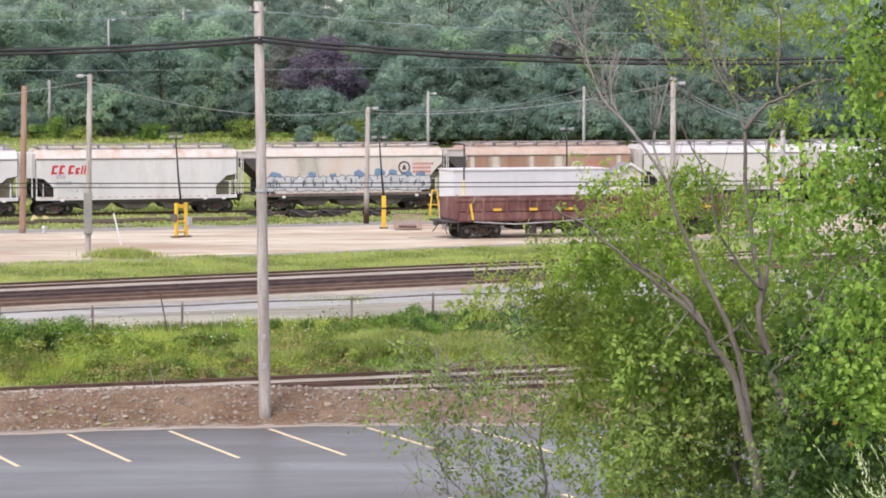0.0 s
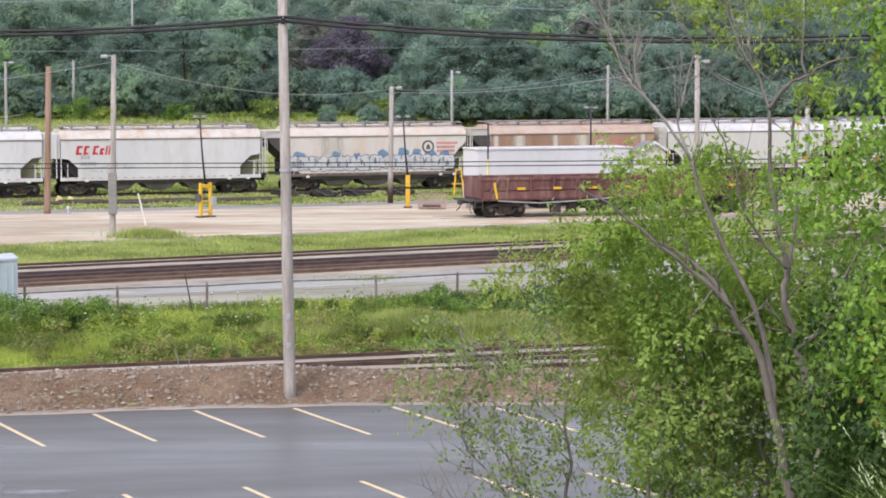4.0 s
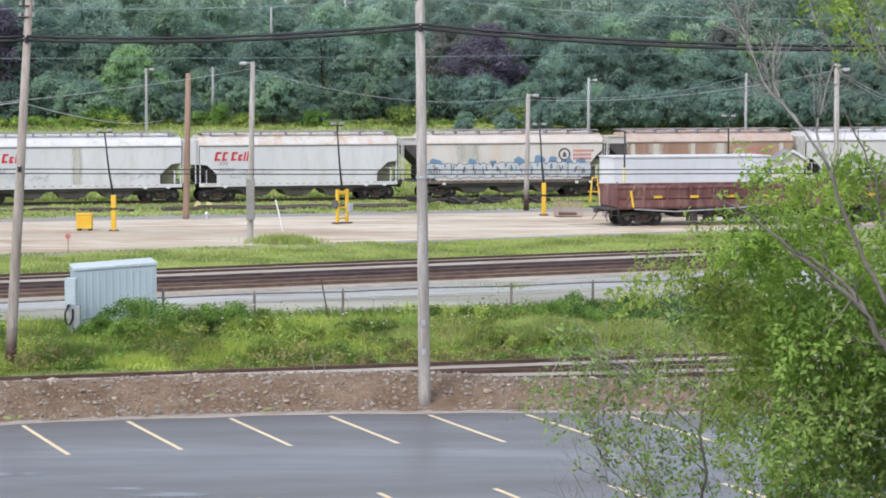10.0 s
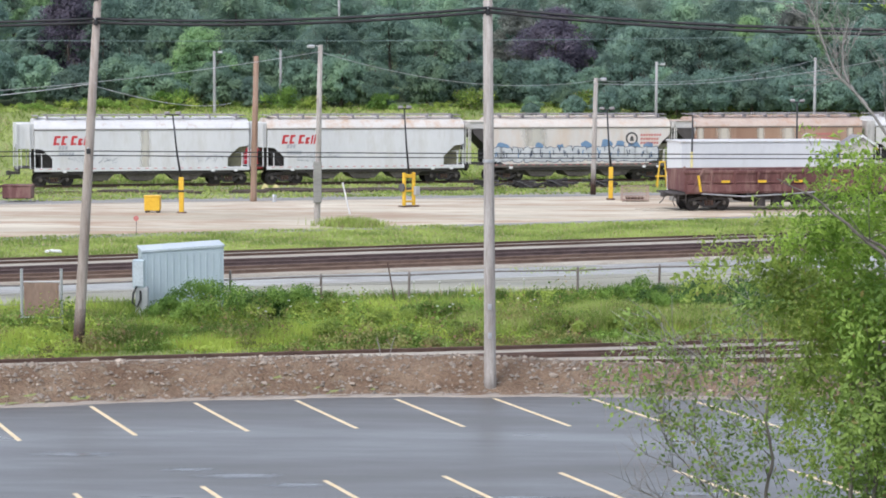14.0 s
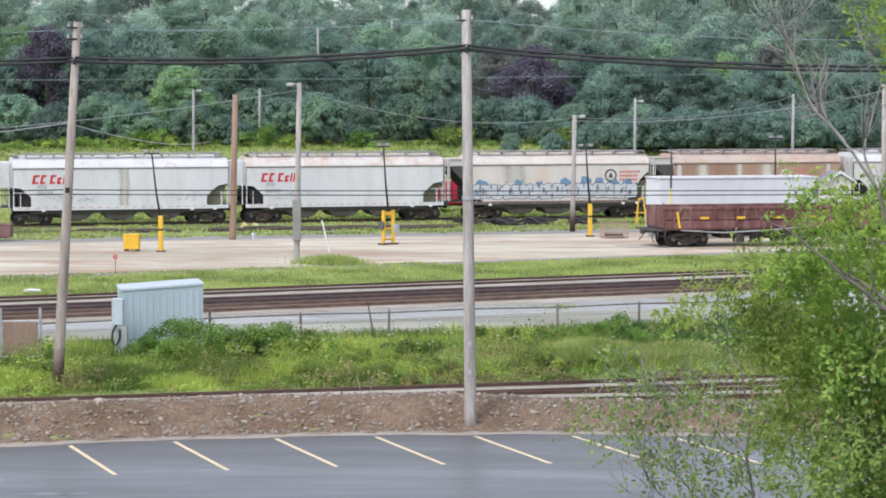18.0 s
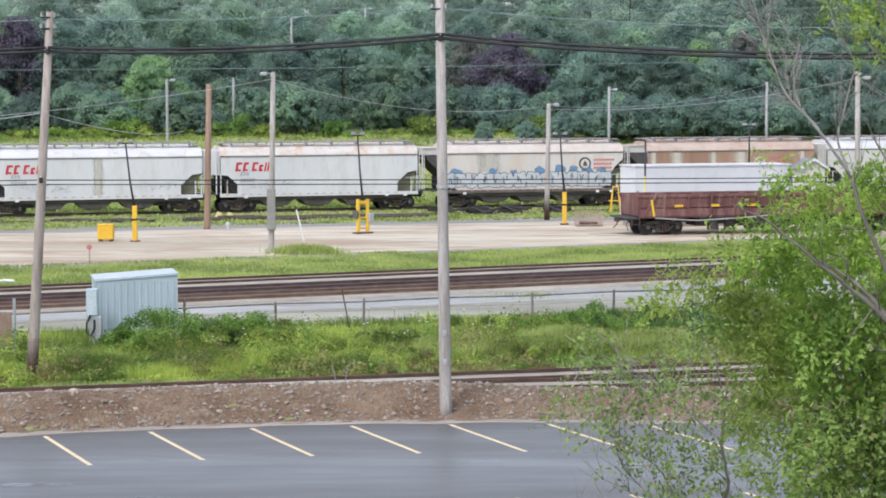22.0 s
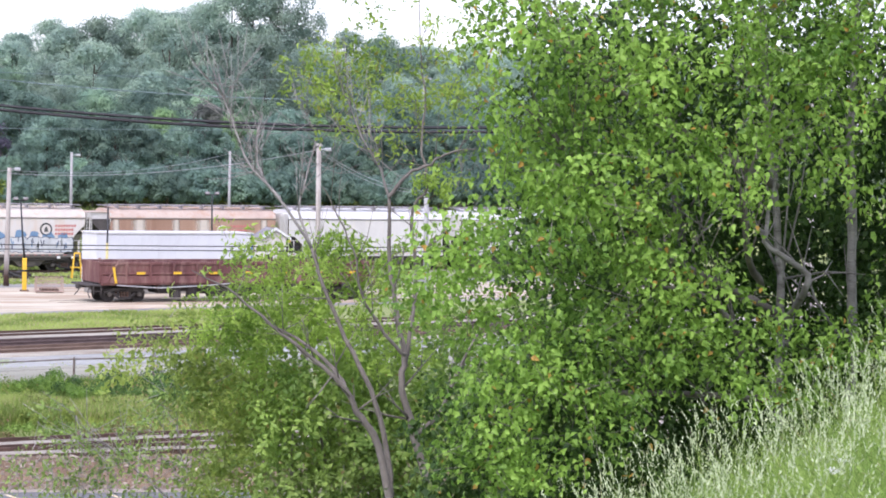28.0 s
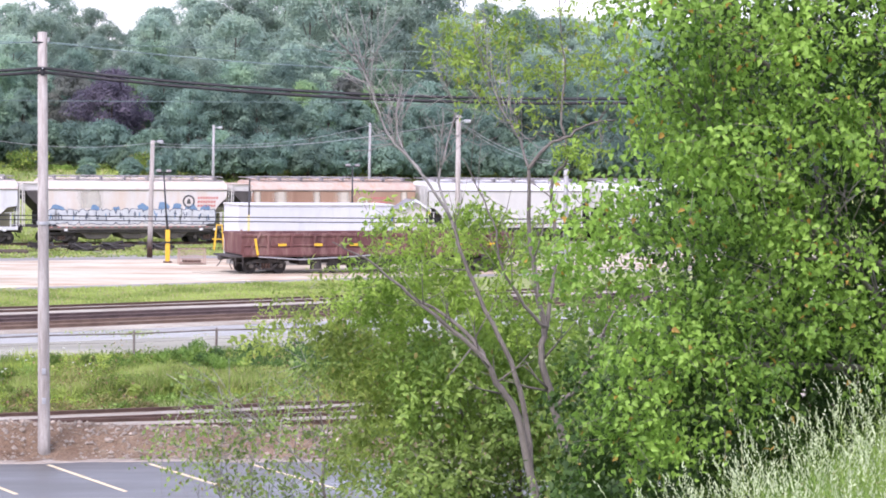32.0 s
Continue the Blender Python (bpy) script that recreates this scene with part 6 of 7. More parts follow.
    pts, tw, way = sprays([(3.36, 23.8, 6.5, 0.24), (2.3, 24.0, 6.05, 0.28), (2.81, 24.2, 5.88, 0.32), (1.93, 23.9, 5.88, 0.2), (2.62, 24.1, 5.59, 0.28), (3.06, 23.8, 5.7, 0.28), (3.59, 24.0, 5.85, 0.28), (3.76, 24.2, 5.43, 0.3), (1.75, 23.9, 5.6, 0.17), (2.19, 24.1, 5.48, 0.28), (2.89, 23.8, 5.27, 0.31), (3.41, 24.0, 5.22, 0.31), (3.31, 24.2, 6.07, 0.28), (2.48, 23.9, 5.15, 0.28), (3.56, 24.1, 4.82, 0.34), (2.9, 24, 4.7, 0.3), (3.3, 24, 4.3, 0.35)], 230, rng, 0.38, 13, 0.2)
    child("foliage", leaf_mesh("foliage", pts, 0.064, M["leaf_alder_and_shade"], rng, 0.6, out=way, spread=0.45, wide=0.55), s, kind="stuff")
    child("twig_growth", twig_mesh("twigs", tw, 0.0045, M["dead"]), s, kind="stuff")


thicket()


def birch():
    """The big birch clump: pale trunks, limbs and a heavy crown of hanging leaves."""
    rng = np.random.default_rng(21)
    t = thing("birch_tree", "large leafy birch clump with pale mottled trunks", "tree", "trees on the slope")
    for a in ([rooted(6.38, 14.4), (6.36, 14.4, 7.6), (6.35, 14.4, 8.35), (6.2, 14.4, 9.6), (5.9, 14.3, 12.5)], [rooted(6.95, 14.4), (6.92, 14.4, 7.6), (6.9, 14.4, 8.5), (6.86, 14.4, 9.75), (6.9, 14.4, 12.8)], [rooted(6.6, 16.0), (6.3, 15.9, 8.0), (6.0, 15.8, 9.4), (5.8, 15.6, 11.5)]):
        limb(t, a, 0.04 if a[0][0] < 6.5 else 0.05, 0.018, M["birch_bark"], "trunk", rng, 10, 0.9)
    for a in ([(6.1, 14.4, 7.6), (5.8, 13.9, 8.05), (5.4, 13.6, 8.3), (4.9, 13.4, 8.35)], [(6.35, 14.4, 8.1), (5.2, 14.0, 8.6), (4.6, 13.6, 9.1), (4.1, 13.4, 9.5)], [(6.2, 14.4, 8.3), (5.75, 13.6, 8.6), (5.6, 13.3, 9.0), (5.65, 13.2, 9.3)], [(6.3, 14.4, 9.0), (5.0, 14, 9.6), (4.3, 13.7, 10.0)], [(6.37, 14.4, 7.5), (5.0, 14, 7.6), (4.3, 13.6, 7.7)]):
        limb(t, a, 0.03, 0.006, M["bark"], "limb", rng, 14, 0.6)
    limb(t, [(6.36, 14.4, 8.0), (6.21, 13.7, 8.29), (6.17, 13.6, 8.45), (5.91, 13.5, 8.58), (5.83, 13.5, 8.7), (5.9, 13.5, 9.04), (5.93, 13.5, 9.33)], 0.028, 0.01, M["birch_bark"], "crooked_limb", rng, 4, 0.4)
    limb(t, [(5.83, 13.5, 8.7), (5.56, 13.4, 8.82), (5.3, 13.3, 8.71)], 0.014, 0.004, M["birch_bark"], "limb", rng, 3, 0.3)
    upper = [(3.9, 13.0, 9.99, 0.27), (4.35, 13.3, 9.85, 0.31), (4.93, 13.6, 9.99, 0.39), (5.33, 13.2, 9.98, 0.38), (6.02, 13.4, 10.02, 0.39), (6.33, 13.0, 9.94, 0.34), (4.09, 13.3, 9.62, 0.24), (4.52, 13.6, 9.46, 0.28), (4.8, 13.2, 9.5, 0.34), (5.36, 13.4, 9.52, 0.35), (5.71, 13.0, 9.52, 0.34), (6.3, 13.3, 9.51, 0.31), (4.29, 13.6, 9.17, 0.28), (4.55, 13.2, 9.1, 0.31), (5.1, 13.4, 9.11, 0.35), (5.41, 13.0, 9.16, 0.27), (6.07, 13.3, 9.17, 0.24), (3.78, 13.6, 10.09, 0.18), (6.5, 13.2, 9.14, 0.21), (3.91, 13.4, 9.34, 0.14)]
    lower = [(3.92, 13.2, 8.84, 0.25), (4.26, 13.4, 8.73, 0.32), (4.8, 13.6, 8.69, 0.32), (5.09, 13.3, 8.68, 0.28), (3.66, 13.5, 8.47, 0.27), (3.86, 13.2, 8.42, 0.3), (4.34, 13.4, 8.3, 0.28), (4.89, 13.6, 8.29, 0.29), (5.11, 13.3, 8.28, 0.21), (3.71, 13.5, 8.22, 0.22), (3.97, 13.2, 8.03, 0.28), (4.47, 13.4, 7.94, 0.28), (4.98, 13.6, 7.91, 0.25), (5.19, 13.3, 8.02, 0.21), (4.1, 13.5, 7.67, 0.28), (4.36, 13.2, 7.64, 0.28), (4.82, 13.4, 7.64, 0.21), (5.23, 13.6, 7.69, 0.16), (3.95, 13.3, 7.38, 0.23), (4.3, 13.5, 7.27, 0.24), (4.51, 13.2, 7.39, 0.22), (3.88, 13.4, 7.15, 0.2), (4.15, 13.6, 7.03, 0.2)]
    skirt = [(5.54, 13.4, 7.98, 0.17), (6.01, 13.6, 7.88, 0.18), (6.53, 13.8, 7.9, 0.2), (5.74, 13.5, 8.15, 0.14), (6.81, 13.7, 7.98, 0.22), (5.48, 13.4, 8.38, 0.14), (6.2, 13.6, 8.11, 0.12), (6.78, 13.8, 8.21, 0.11), (5.6, 13.4, 7.75, 0.2), (6.1, 13.5, 7.72, 0.2)]
    # crown beyond the view; last two boughs are added to block sky light
    top = [(4.9, 13.6, 10.8, 0.6), (5.9, 13.6, 10.8, 0.65), (6.8, 13.6, 10.7, 0.6), (5.5, 14.2, 11.6, 0.8), (6.5, 14.4, 12.0, 0.9), (7.4, 13.6, 11.6, 0.9), (7.2, 12.9, 9.9, 0.6), (8.1, 14.0, 10.6, 0.9), (8.8, 14.4, 9.4, 0.8), (7.3, 13.2, 9.0, 0.35), (7.2, 12.2, 10.7, 0.6), (8.0, 12.4, 10.3, 0.6)]
    # inner leaves: the crown's shade is in their darker colour
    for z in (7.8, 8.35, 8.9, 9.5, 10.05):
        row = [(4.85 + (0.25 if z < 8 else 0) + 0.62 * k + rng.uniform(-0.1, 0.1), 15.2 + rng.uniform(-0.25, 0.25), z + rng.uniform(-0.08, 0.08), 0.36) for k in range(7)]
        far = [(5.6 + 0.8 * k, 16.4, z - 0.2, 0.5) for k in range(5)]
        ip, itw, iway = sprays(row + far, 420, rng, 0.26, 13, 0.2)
        child("inner_foliage", leaf_mesh("inner_foliage", ip, 0.062, M["leaf_inner_shade"], rng, 0.9, out=iway, spread=0.5, wide=0.72), t, "inner leaves around the trunks, shade painted in dark green", "stuff")
    # leaves at the foot carry the same painted shade
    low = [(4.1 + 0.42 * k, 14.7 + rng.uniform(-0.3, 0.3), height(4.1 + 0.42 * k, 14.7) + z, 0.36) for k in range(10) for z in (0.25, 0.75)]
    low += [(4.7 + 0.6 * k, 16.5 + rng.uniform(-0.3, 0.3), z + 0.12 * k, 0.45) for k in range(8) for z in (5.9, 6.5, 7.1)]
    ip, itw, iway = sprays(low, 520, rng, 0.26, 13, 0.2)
    child("inner_foliage", leaf_mesh("inner_foliage", ip, 0.062, M["leaf_inner_shade"], rng, 0.9, out=iway, spread=0.5, wide=0.72), t, "low leaves at the birch's foot with painted-in shade", "stuff")
    pts, tw, way = sprays(upper + lower + skirt + top, 740, rng, 0.28, 14, 0.45, gap=-0.17)
    order = np.argsort(pts[:, 1])
    own, rest, way = pts[order[:260]], pts[order[260:]], way[order[260:]]
    child("foliage", leaf_mesh("foliage", rest, 0.047, M["leaf_birch"], rng, 1.0, out=way, spread=0.5, wide=0.74, simple=False, droop=0.3, flat=0.5), t, "bright green heart-shaped leaves with a few turned orange", "stuff")
    child("twig_growth", twig_mesh("twigs", tw[::3], 0.0025, M["bark"]), t, kind="stuff")
    shapes = [leaf_mesh("leaf", np.zeros((1, 3)), 0.056, M["leaf_birch"], rng, 1.1, wide=0.8, simple=False, droop=0.3) for _ in range(14)]
    for i, p in enumerate(own):
        child("leaf", shapes[i % 14], t).location = tuple(p)


birch()


def tall_grass():
    """The seeding grass on the bank beside the camera."""
    rng = np.random.default_rng(14)
    sv, sf, hv, hf = [], [], [], []

    def ribbon(V, F, pts, w):
        i = len(V)
        d = rng.normal(size=2)
        d /= np.linalg.norm(d)
        for k, p in enumerate(pts):
            ww = w * (1 - 0.75 * k / (len(pts) - 1))
            V.append((p[0] - d[0] * ww, p[1] - d[1] * ww, p[2]))
            V.append((p[0] + d[0] * ww, p[1] + d[1] * ww, p[2]))
        for k in range(len(pts) - 1):
            F.append((i + 2 * k, i + 2 * k + 1, i + 2 * k + 3, i + 2 * k + 2))

    for _ in range(21000):
        y = rng.uniform(8.2, 13.6)
        x = rng.uniform(0.318, 0.58) * y
        if noise.noise(Vector((x * 2.2, y * 2.2, 0.0))) < -0.18 - 0.25 * rng.random():
            continue
        z = height(x, y)
        tall = rng.random() < 0.085
        h = rng.uniform(0.6, 0.95) if tall else rng.uniform(0.3, 0.65)
        lean = rng.normal(size=2) * (0.2 if tall else 0.3)
        pts = [np.array([x + lean[0] * s * s, y + lean[1] * s * s, z + h * s - 0.03]) for s in (0, 0.35, 0.7, 1.0)]
        ribbon(sv, sf, pts, 0.0022 if tall else 0.0031)
        if tall:
            tip = pts[-1]
            bend = np.array([lean[0], lean[1], 0]) * 1.2 + rng.normal(size=3) * 0.12 + np.array([0, 0, 1.0])
            bend /= np.linalg.norm(bend)
            L = rng.uniform(0.09, 0.18)
            for k in range(9):
                c = tip + bend * L * (k / 8 - 0.35) + np.array([lean[0], lean[1], -0.1]) * 0.05 * (k / 8) ** 2
                d = rng.normal(size=3) * 0.35 + bend
                d /= np.linalg.norm(d)
                e = np.cross(d, rng.normal(size=3))
                e /= np.linalg.norm(e)
                i = len(hv)
                for q in (c, c + d * 0.01 + e * 0.0045, c + d * 0.025, c + d * 0.01 - e * 0.0045):
                    hv.append(tuple(q))
                hf.append((i, i + 1, i + 2, i + 3))
    pts = []
    while len(pts) < 19000:
        y = rng.uniform(8.6, 13.6)
        x = rng.uniform(0.31, 0.58) * y
        if noise.noise(Vector((x * 1.6 + 7, y * 1.6, 4.0))) > -0.1:
            pts.append((x, y, height(x, y) + 0.52 * rng.random() ** 1.2))
    g_ = thing("tall_grass", "pale green seeding tall grass on the bank", "grass")
    for name, V, F, m_ in (("stems", sv, sf, "stem"), ("seed_heads", hv, hf, "seed")):
        me = bpy.data.meshes.new(name)
        me.from_pydata(V, [], F)
        me.materials.append(M[m_])
        child(name, me, g_, kind="stuff")
    child("undergrowth", leaf_mesh("undergrowth", pts, 0.055, M["stem"], rng, -0.5, wide=0.3), g_, kind="stuff")
    tagged(g_, kind="stuff")
    for x, y, s in ((4.22, 10.9, 1.0), (5.05, 10.6, 0.7), (4.9, 10.4, 0.8)):
        z = height(x, y)
        f_ = thing("wild_carrot", "white umbel of wild carrot in the grass", "flower", "white flowers in the grass", pose(x, y, z))
        h = 0.52
        part("stalk", tube([(0, 0, 0), (0.02, 0, h * 0.6), (0, -0.02, h)], 0.003, 5), M["stem"], f_)
        c = rng.normal(size=(70, 3)) * np.array([0.022, 0.022, 0.007]) * s + np.array([0, -0.02, h + 0.01])
        child("umbel", leaf_mesh("umbel", c, 0.012 * s + 0.004, M["petal"], rng, -0.4, wide=1.0), f_)


tall_grass()


# ---- weeds and bushes in the yard ----
def scatter(n, x0, x1, y0, y1, rng):
    out = []
    for _ in range(n):
        x = rng.uniform(x0, x1)
        out.append((x, rng.uniform(y0(x), y1(x))))
    return out


def blades(name, places, hmin, hmax, width, material, label, rng, lean=0.35, patchy=0.0):
    """Grass and weed blades as one object: slim upright triangles in tufts."""
    P = []
    for x, y in places:
        k = 0.5 + noise.noise(Vector((x * 0.5, y * 0.5, 3.1)))
        if patchy and k < patchy * rng.random():
            continue
        P.append((x, y, height(x, y), max(0.35, min(1.25, 0.55 + k * 0.7)) * (1.0 if y > 90 else 0.2 + 0.8 * smooth01((y - 64.9 - 0.24 * x) / 3.5))))
    P = np.array(P)
    n = len(P)
    h = (rng.uniform(hmin, hmax, n) * P[:, 3])[:, None]
    a = rng.uniform(0, 6.28, n)
    side = np.stack([np.cos(a), np.sin(a), np.zeros(n)], 1) * width * rng.uniform(0.6, 1.4, n)[:, None]
    tip = np.concatenate([rng.normal(size=(n, 2)) * lean, np.ones((n, 1))], 1) * h
    base = P[:, :3]
    v = np.stack([base - side, base + side, base + tip * 0.6 + side * 0.9, base + tip], 1)
    i = np.arange(n)[:, None] * 4
    f = np.concatenate([i + np.array([0, 1, 2]), i + np.array([0, 2, 3])], 0)
    me = bpy.data.meshes.new(name)
    me.from_pydata(v.reshape(-1, 3).tolist(), [], f.tolist())
    me.materials.append(material)
    return tagged(new(name, me), label, "grass", kind="stuff")


RNG = np.random.default_rng(77)
blades("weeds", scatter(60000, -20, 14, lambda x: 64.9 + 0.24 * x, lambda x: 80.0 + 0.3 * x, RNG), 0.12, 0.42, 0.014, M["weed"], "rank green weeds between the near track and the fence", RNG)
blades("tall_weeds", scatter(26000, 0.5, 9.5, lambda x: 68.0 + 0.24 * x, lambda x: 73.5 + 0.24 * x, RNG), 0.3, 0.6, 0.016, M["turf"], "bright yellow-green tall grass among the weeds", RNG, lean=0.25)
blades("tall_weeds", scatter(22000, -13, -1, lambda x: 66.5 + 0.24 * x, lambda x: 70.0 + 0.24 * x, RNG), 0.2, 0.5, 0.015, M["weed"], "yellow-green tall grass below the bushes", RNG, lean=0.25)
blades("grass_strip", scatter(60000, -30, 24, lambda x: 100.5 + 0.445 * x, lambda x: (112.7 if x < 1 else 111.5) + 0.43 * x, RNG), 0.05, 0.15, 0.028, M["turf"], "bright green grass strip between track and apron", RNG)
blades("yard_weeds", scatter(46000, -34, 34, lambda x: 139.6 + 0.285 * x, lambda x: 152.6 + 0.277 * x, RNG), 0.05, 0.2, 0.065, M["turf"], "weeds among the disused sleepers", RNG, lean=0.9, patchy=1.1)
blades("bank_grass", scatter(70000, -60, 60, lambda x: 156.6 + 0.277 * x, lambda x: 188 + 0.277 * x, RNG), 0.12, 0.34, 0.06, M["turf"], "rough light green grass on the far bank", RNG, lean=0.75)
blades("berm_weeds", scatter(2600, -14, 14, lambda x: berm_front(x) + 0.05, lambda x: berm_front(x) + 0.9, RNG), 0.04, 0.12, 0.02, M["weed"], "few small weeds on the dirt berm", RNG, patchy=1.6)
blades("mound_grass", [(-4.7 + RNG.normal() * 0.75, 111.7 + RNG.normal() * 0.5) for _ in range(2600)], 0.2, 0.5, 0.025, M["turf"], "tuft of longer grass by the lamp pole", RNG)


def weed_patch():
    """Broad-leaved weeds in uneven clumps among the blades, low by the fence."""
    rng = np.random.default_rng(55)
    for mname, count, label, off in (("weed", 1150, "broad-leaved yellow-green weeds along the near track", 0.0), ("leaf_shrub", 420, "darker leafy weeds along the near track", 9.0), ("weed_brown", 650, "brownish-olive weeds along the near track", 21.0)):
        pts, out = [], []
        for _ in range(count):
            x = rng.uniform(-20, 15)
            u = rng.random() ** (2.2 if mname == "weed_brown" else 1.0)
            y0, y1 = 65.2 + 0.24 * x, 77.0 + 0.32 * x
            y = y0 + (y1 - y0) * u
            k = noise.noise(Vector((x * 0.45 + off, y * 0.45, off)))
            if k < -0.05 or (u > 0.8 and rng.random() < 0.7):
                continue
            h = (0.28 + 1.1 * max(0, k)) * (1.0 if u < 0.75 else 0.55) * min(1.0, 0.3 + 3.5 * u)
            m = 56
            d = rng.normal(size=(m, 3))
            d /= np.linalg.norm(d, axis=1)[:, None]
            d[:, 2] = np.abs(d[:, 2])
            pts.append(np.array([x, y, height(x, y) + h * 0.25]) + d * np.array([0.35, 0.35, h]) * rng.uniform(0.4, 1.1, m)[:, None])
            out.append(d)
        me = leaf_mesh("weed_clumps", np.concatenate(pts), 0.1, M[mname], rng, 0.2, out=np.concatenate(out), spread=0.5, wide=0.6, flat=0.7)
        tagged(new("weed_growth", me), label, "weeds", kind="stuff")


weed_patch()


def leafy_bush(x, y, w, h, material, label, seed, n=3000, size=0.075, name="bush", group="bushes in the weeds"):
    rng = np.random.default_rng(seed)
    b = thing(name, label, "bush", group, pose(x, y, height(x, y)))
    blobs = [(rng.uniform(-0.5, 0.5) * w, rng.uniform(-0.4, 0.4) * w, h * rng.uniform(0.12, 0.72), h * rng.uniform(0.25, 0.4)) for _ in range(max(6, int(w * 5)))]
    pts, out = [], []
    for q in blobs:
        d = rng.normal(size=(n // len(blobs), 3))
        d /= np.linalg.norm(d, axis=1)[:, None]
        d[:, 2] = np.abs(d[:, 2]) * 0.9 - 0.25 * (rng.random(len(d)) < 0.4)
        pts.append(np.array(q[:3]) + d * q[3] * rng.uniform(0.55, 1.15, len(d))[:, None])
        out.append(d)
    pts, out = np.concatenate(pts), np.concatenate(out)
    child("foliage", leaf_mesh("foliage", pts, size, material, rng, 0.3, out=out, spread=0.4, wide=0.7, flat=0.75), b, kind="stuff")
    for q in blobs[:4]:
        part("stem", tube([(q[0] * 0.3, q[1] * 0.3, -0.05), (q[0] * 0.7, q[1] * 0.7, q[2] * 0.6), q[:3]], [0.02, 0.014, 0.006], 5), M["bark"], b)


for i, (x, y, w, h, m_) in enumerate(((-8.7, 73.3, 1.8, 1.35, "leaf_bush"), (-6.6, 71.4, 2.6, 1.4, "leaf_bush"), (-5.3, 71.8, 2.2, 1.15, "leaf_shrub"), (-3.9, 72.4, 2.7, 1.35, "leaf_bush"), (-5.9, 71.2, 1.6, 1.2, "leaf_dark"), (-8.0, 70.6, 1.8, 0.95, "leaf_shrub"), (-5.3, 70.6, 2.0, 1.0, "weed"), (-6.1, 72.2, 1.6, 0.9, "weed"), (-9.0, 72.6, 1.6, 0.75, "leaf_bush"), (-3.9, 72.2, 1.6, 0.9, "weed"), (-0.4, 71.5, 1.8, 0.8, "weed"), (-1.6, 70.0, 1.5, 0.7, "leaf_olive"),
                                       (2.3, 74.0, 1.5, 0.8, "weed"), (4.8, 75.5, 1.8, 0.8, "leaf_bush"), (6.3, 76.3, 1.5, 1.2, "leaf_bush"), (8.2, 76.2, 2.6, 0.95, "leaf_dark"), (9.8, 76.0, 2.6, 1.0, "leaf_dark"), (11.5, 76.5, 2.4, 1.1, "leaf_dark"), (7.3, 74.6, 2.0, 0.8, "leaf_bush"), (9.3, 74.8, 2.2, 0.9, "leaf_dark"), (10.9, 74.9, 2.2, 0.9, "leaf_dark"), (-12.0, 66.8, 1.4, 0.6, "weed"), (-14.0, 68.0, 1.4, 0.6, "weed"), (0.8, 67.6, 1.5, 0.55, "leaf_olive"), (3.4, 68.4, 1.6, 0.6, "leaf_olive"), (6.0, 69.0, 1.6, 0.6, "leaf_olive"), (-3.2, 67.0, 1.4, 0.6, "leaf_olive"))):
    leafy_bush(x, y, w, h, M[m_], "dense green bush among the trackside weeds" if m_ in ("leaf_bush", "leaf_dark") else "low yellow-green clump of weeds beside the track", 100 + i)
for i, (x, y, w, h) in enumerate(((-13.6, 180.0, 2.0, 2.2), (-11.0, 179.5, 1.6, 1.6), (2.6, 182.0, 3.0, 1.9), (-22.0, 176, 2.5, 1.8), (12.0, 184, 2.5, 1.8), (20.0, 186, 2.0, 1.6), (-5.0, 180, 1.8, 1.4))):
    leafy_bush(x, y, w, h, M["weed"] if i % 3 else M["leaf_bush"], "rounded green bush on the far bank", 300 + i, 1500, 0.16, group="bushes on the far bank")
rnd = random.Random(30)
for i in range(4):
    leafy_bush(-30 + 3 * i, 183 - 8 + 0.5 * i, 4.0, 0.9 + 0.15 * i, M[("weed", "leaf_shrub", "leaf_olive", "weed")[i]], "low light green growth along the bank's crest", 340 + i, 1600, 0.15, name="low_growth", group="growth along the bank")
fringe = [ob for ob in bpy.data.objects if ob.parent is None and ob.name.startswith("low_growth")]
for i in range(46):
    x = -44 + 2.4 * i + rnd.uniform(-1, 1)
    y = 183.5 + 0.277 * x + rnd.uniform(-2.5, 3.5)
    copy_thing(fringe[i % 4], pose(x, y, height(x, y) - 0.05, 0, 0, rnd.uniform(0, 360)) @ Matrix.Scale(rnd.uniform(0.4, 0.8), 4))
rnd = random.Random(31)
for i in range(34):
    x = rnd.uniform(-6, 3)
    y = rnd.uniform(70, 76.5) + 0.25 * x
    f_ = thing("white_wildflower", "small white wildflower head among the weeds", "flower", "white flowers in the weeds", pose(x, y, height(x, y)))
    h = rnd.uniform(0.55, 0.95)
    part("stalk", tube([(0, 0, 0), (0.01, 0, h)], 0.006, 4), M["stem"], f_)
    part("head", cyl(0.02, 0.05, 0.03, (0.01, 0, h), seg=7), M["petal"], f_)


blades("gravel_weeds", [(5.6 + RNG.normal() * 1.3, 89.0 + RNG.normal() * 0.7) for _ in range(1500)], 0.04, 0.14, 0.02, M["turf"], "low yellow-green weeds on the gravel strip", RNG, patchy=1.2)
blades("rail_weeds", scatter(4200, -24, 20, lambda x: 99.6 + 0.44 * x, lambda x: 100.8 + 0.445 * x, RNG), 0.05, 0.16, 0.02, M["turf"], "ragged grass edge beside the thin track", RNG, patchy=1.3)
rag = thing("litter", "scrap of white plastic lying on the grass", "litter", "", pose(-16.87, 95.2, YARD + 0.1))
part("sheet", box(0.5, 0.25, 0.12, (0, 0, 0.06), 0.04, rot=(4, 6, 20)), M["white"], rag)
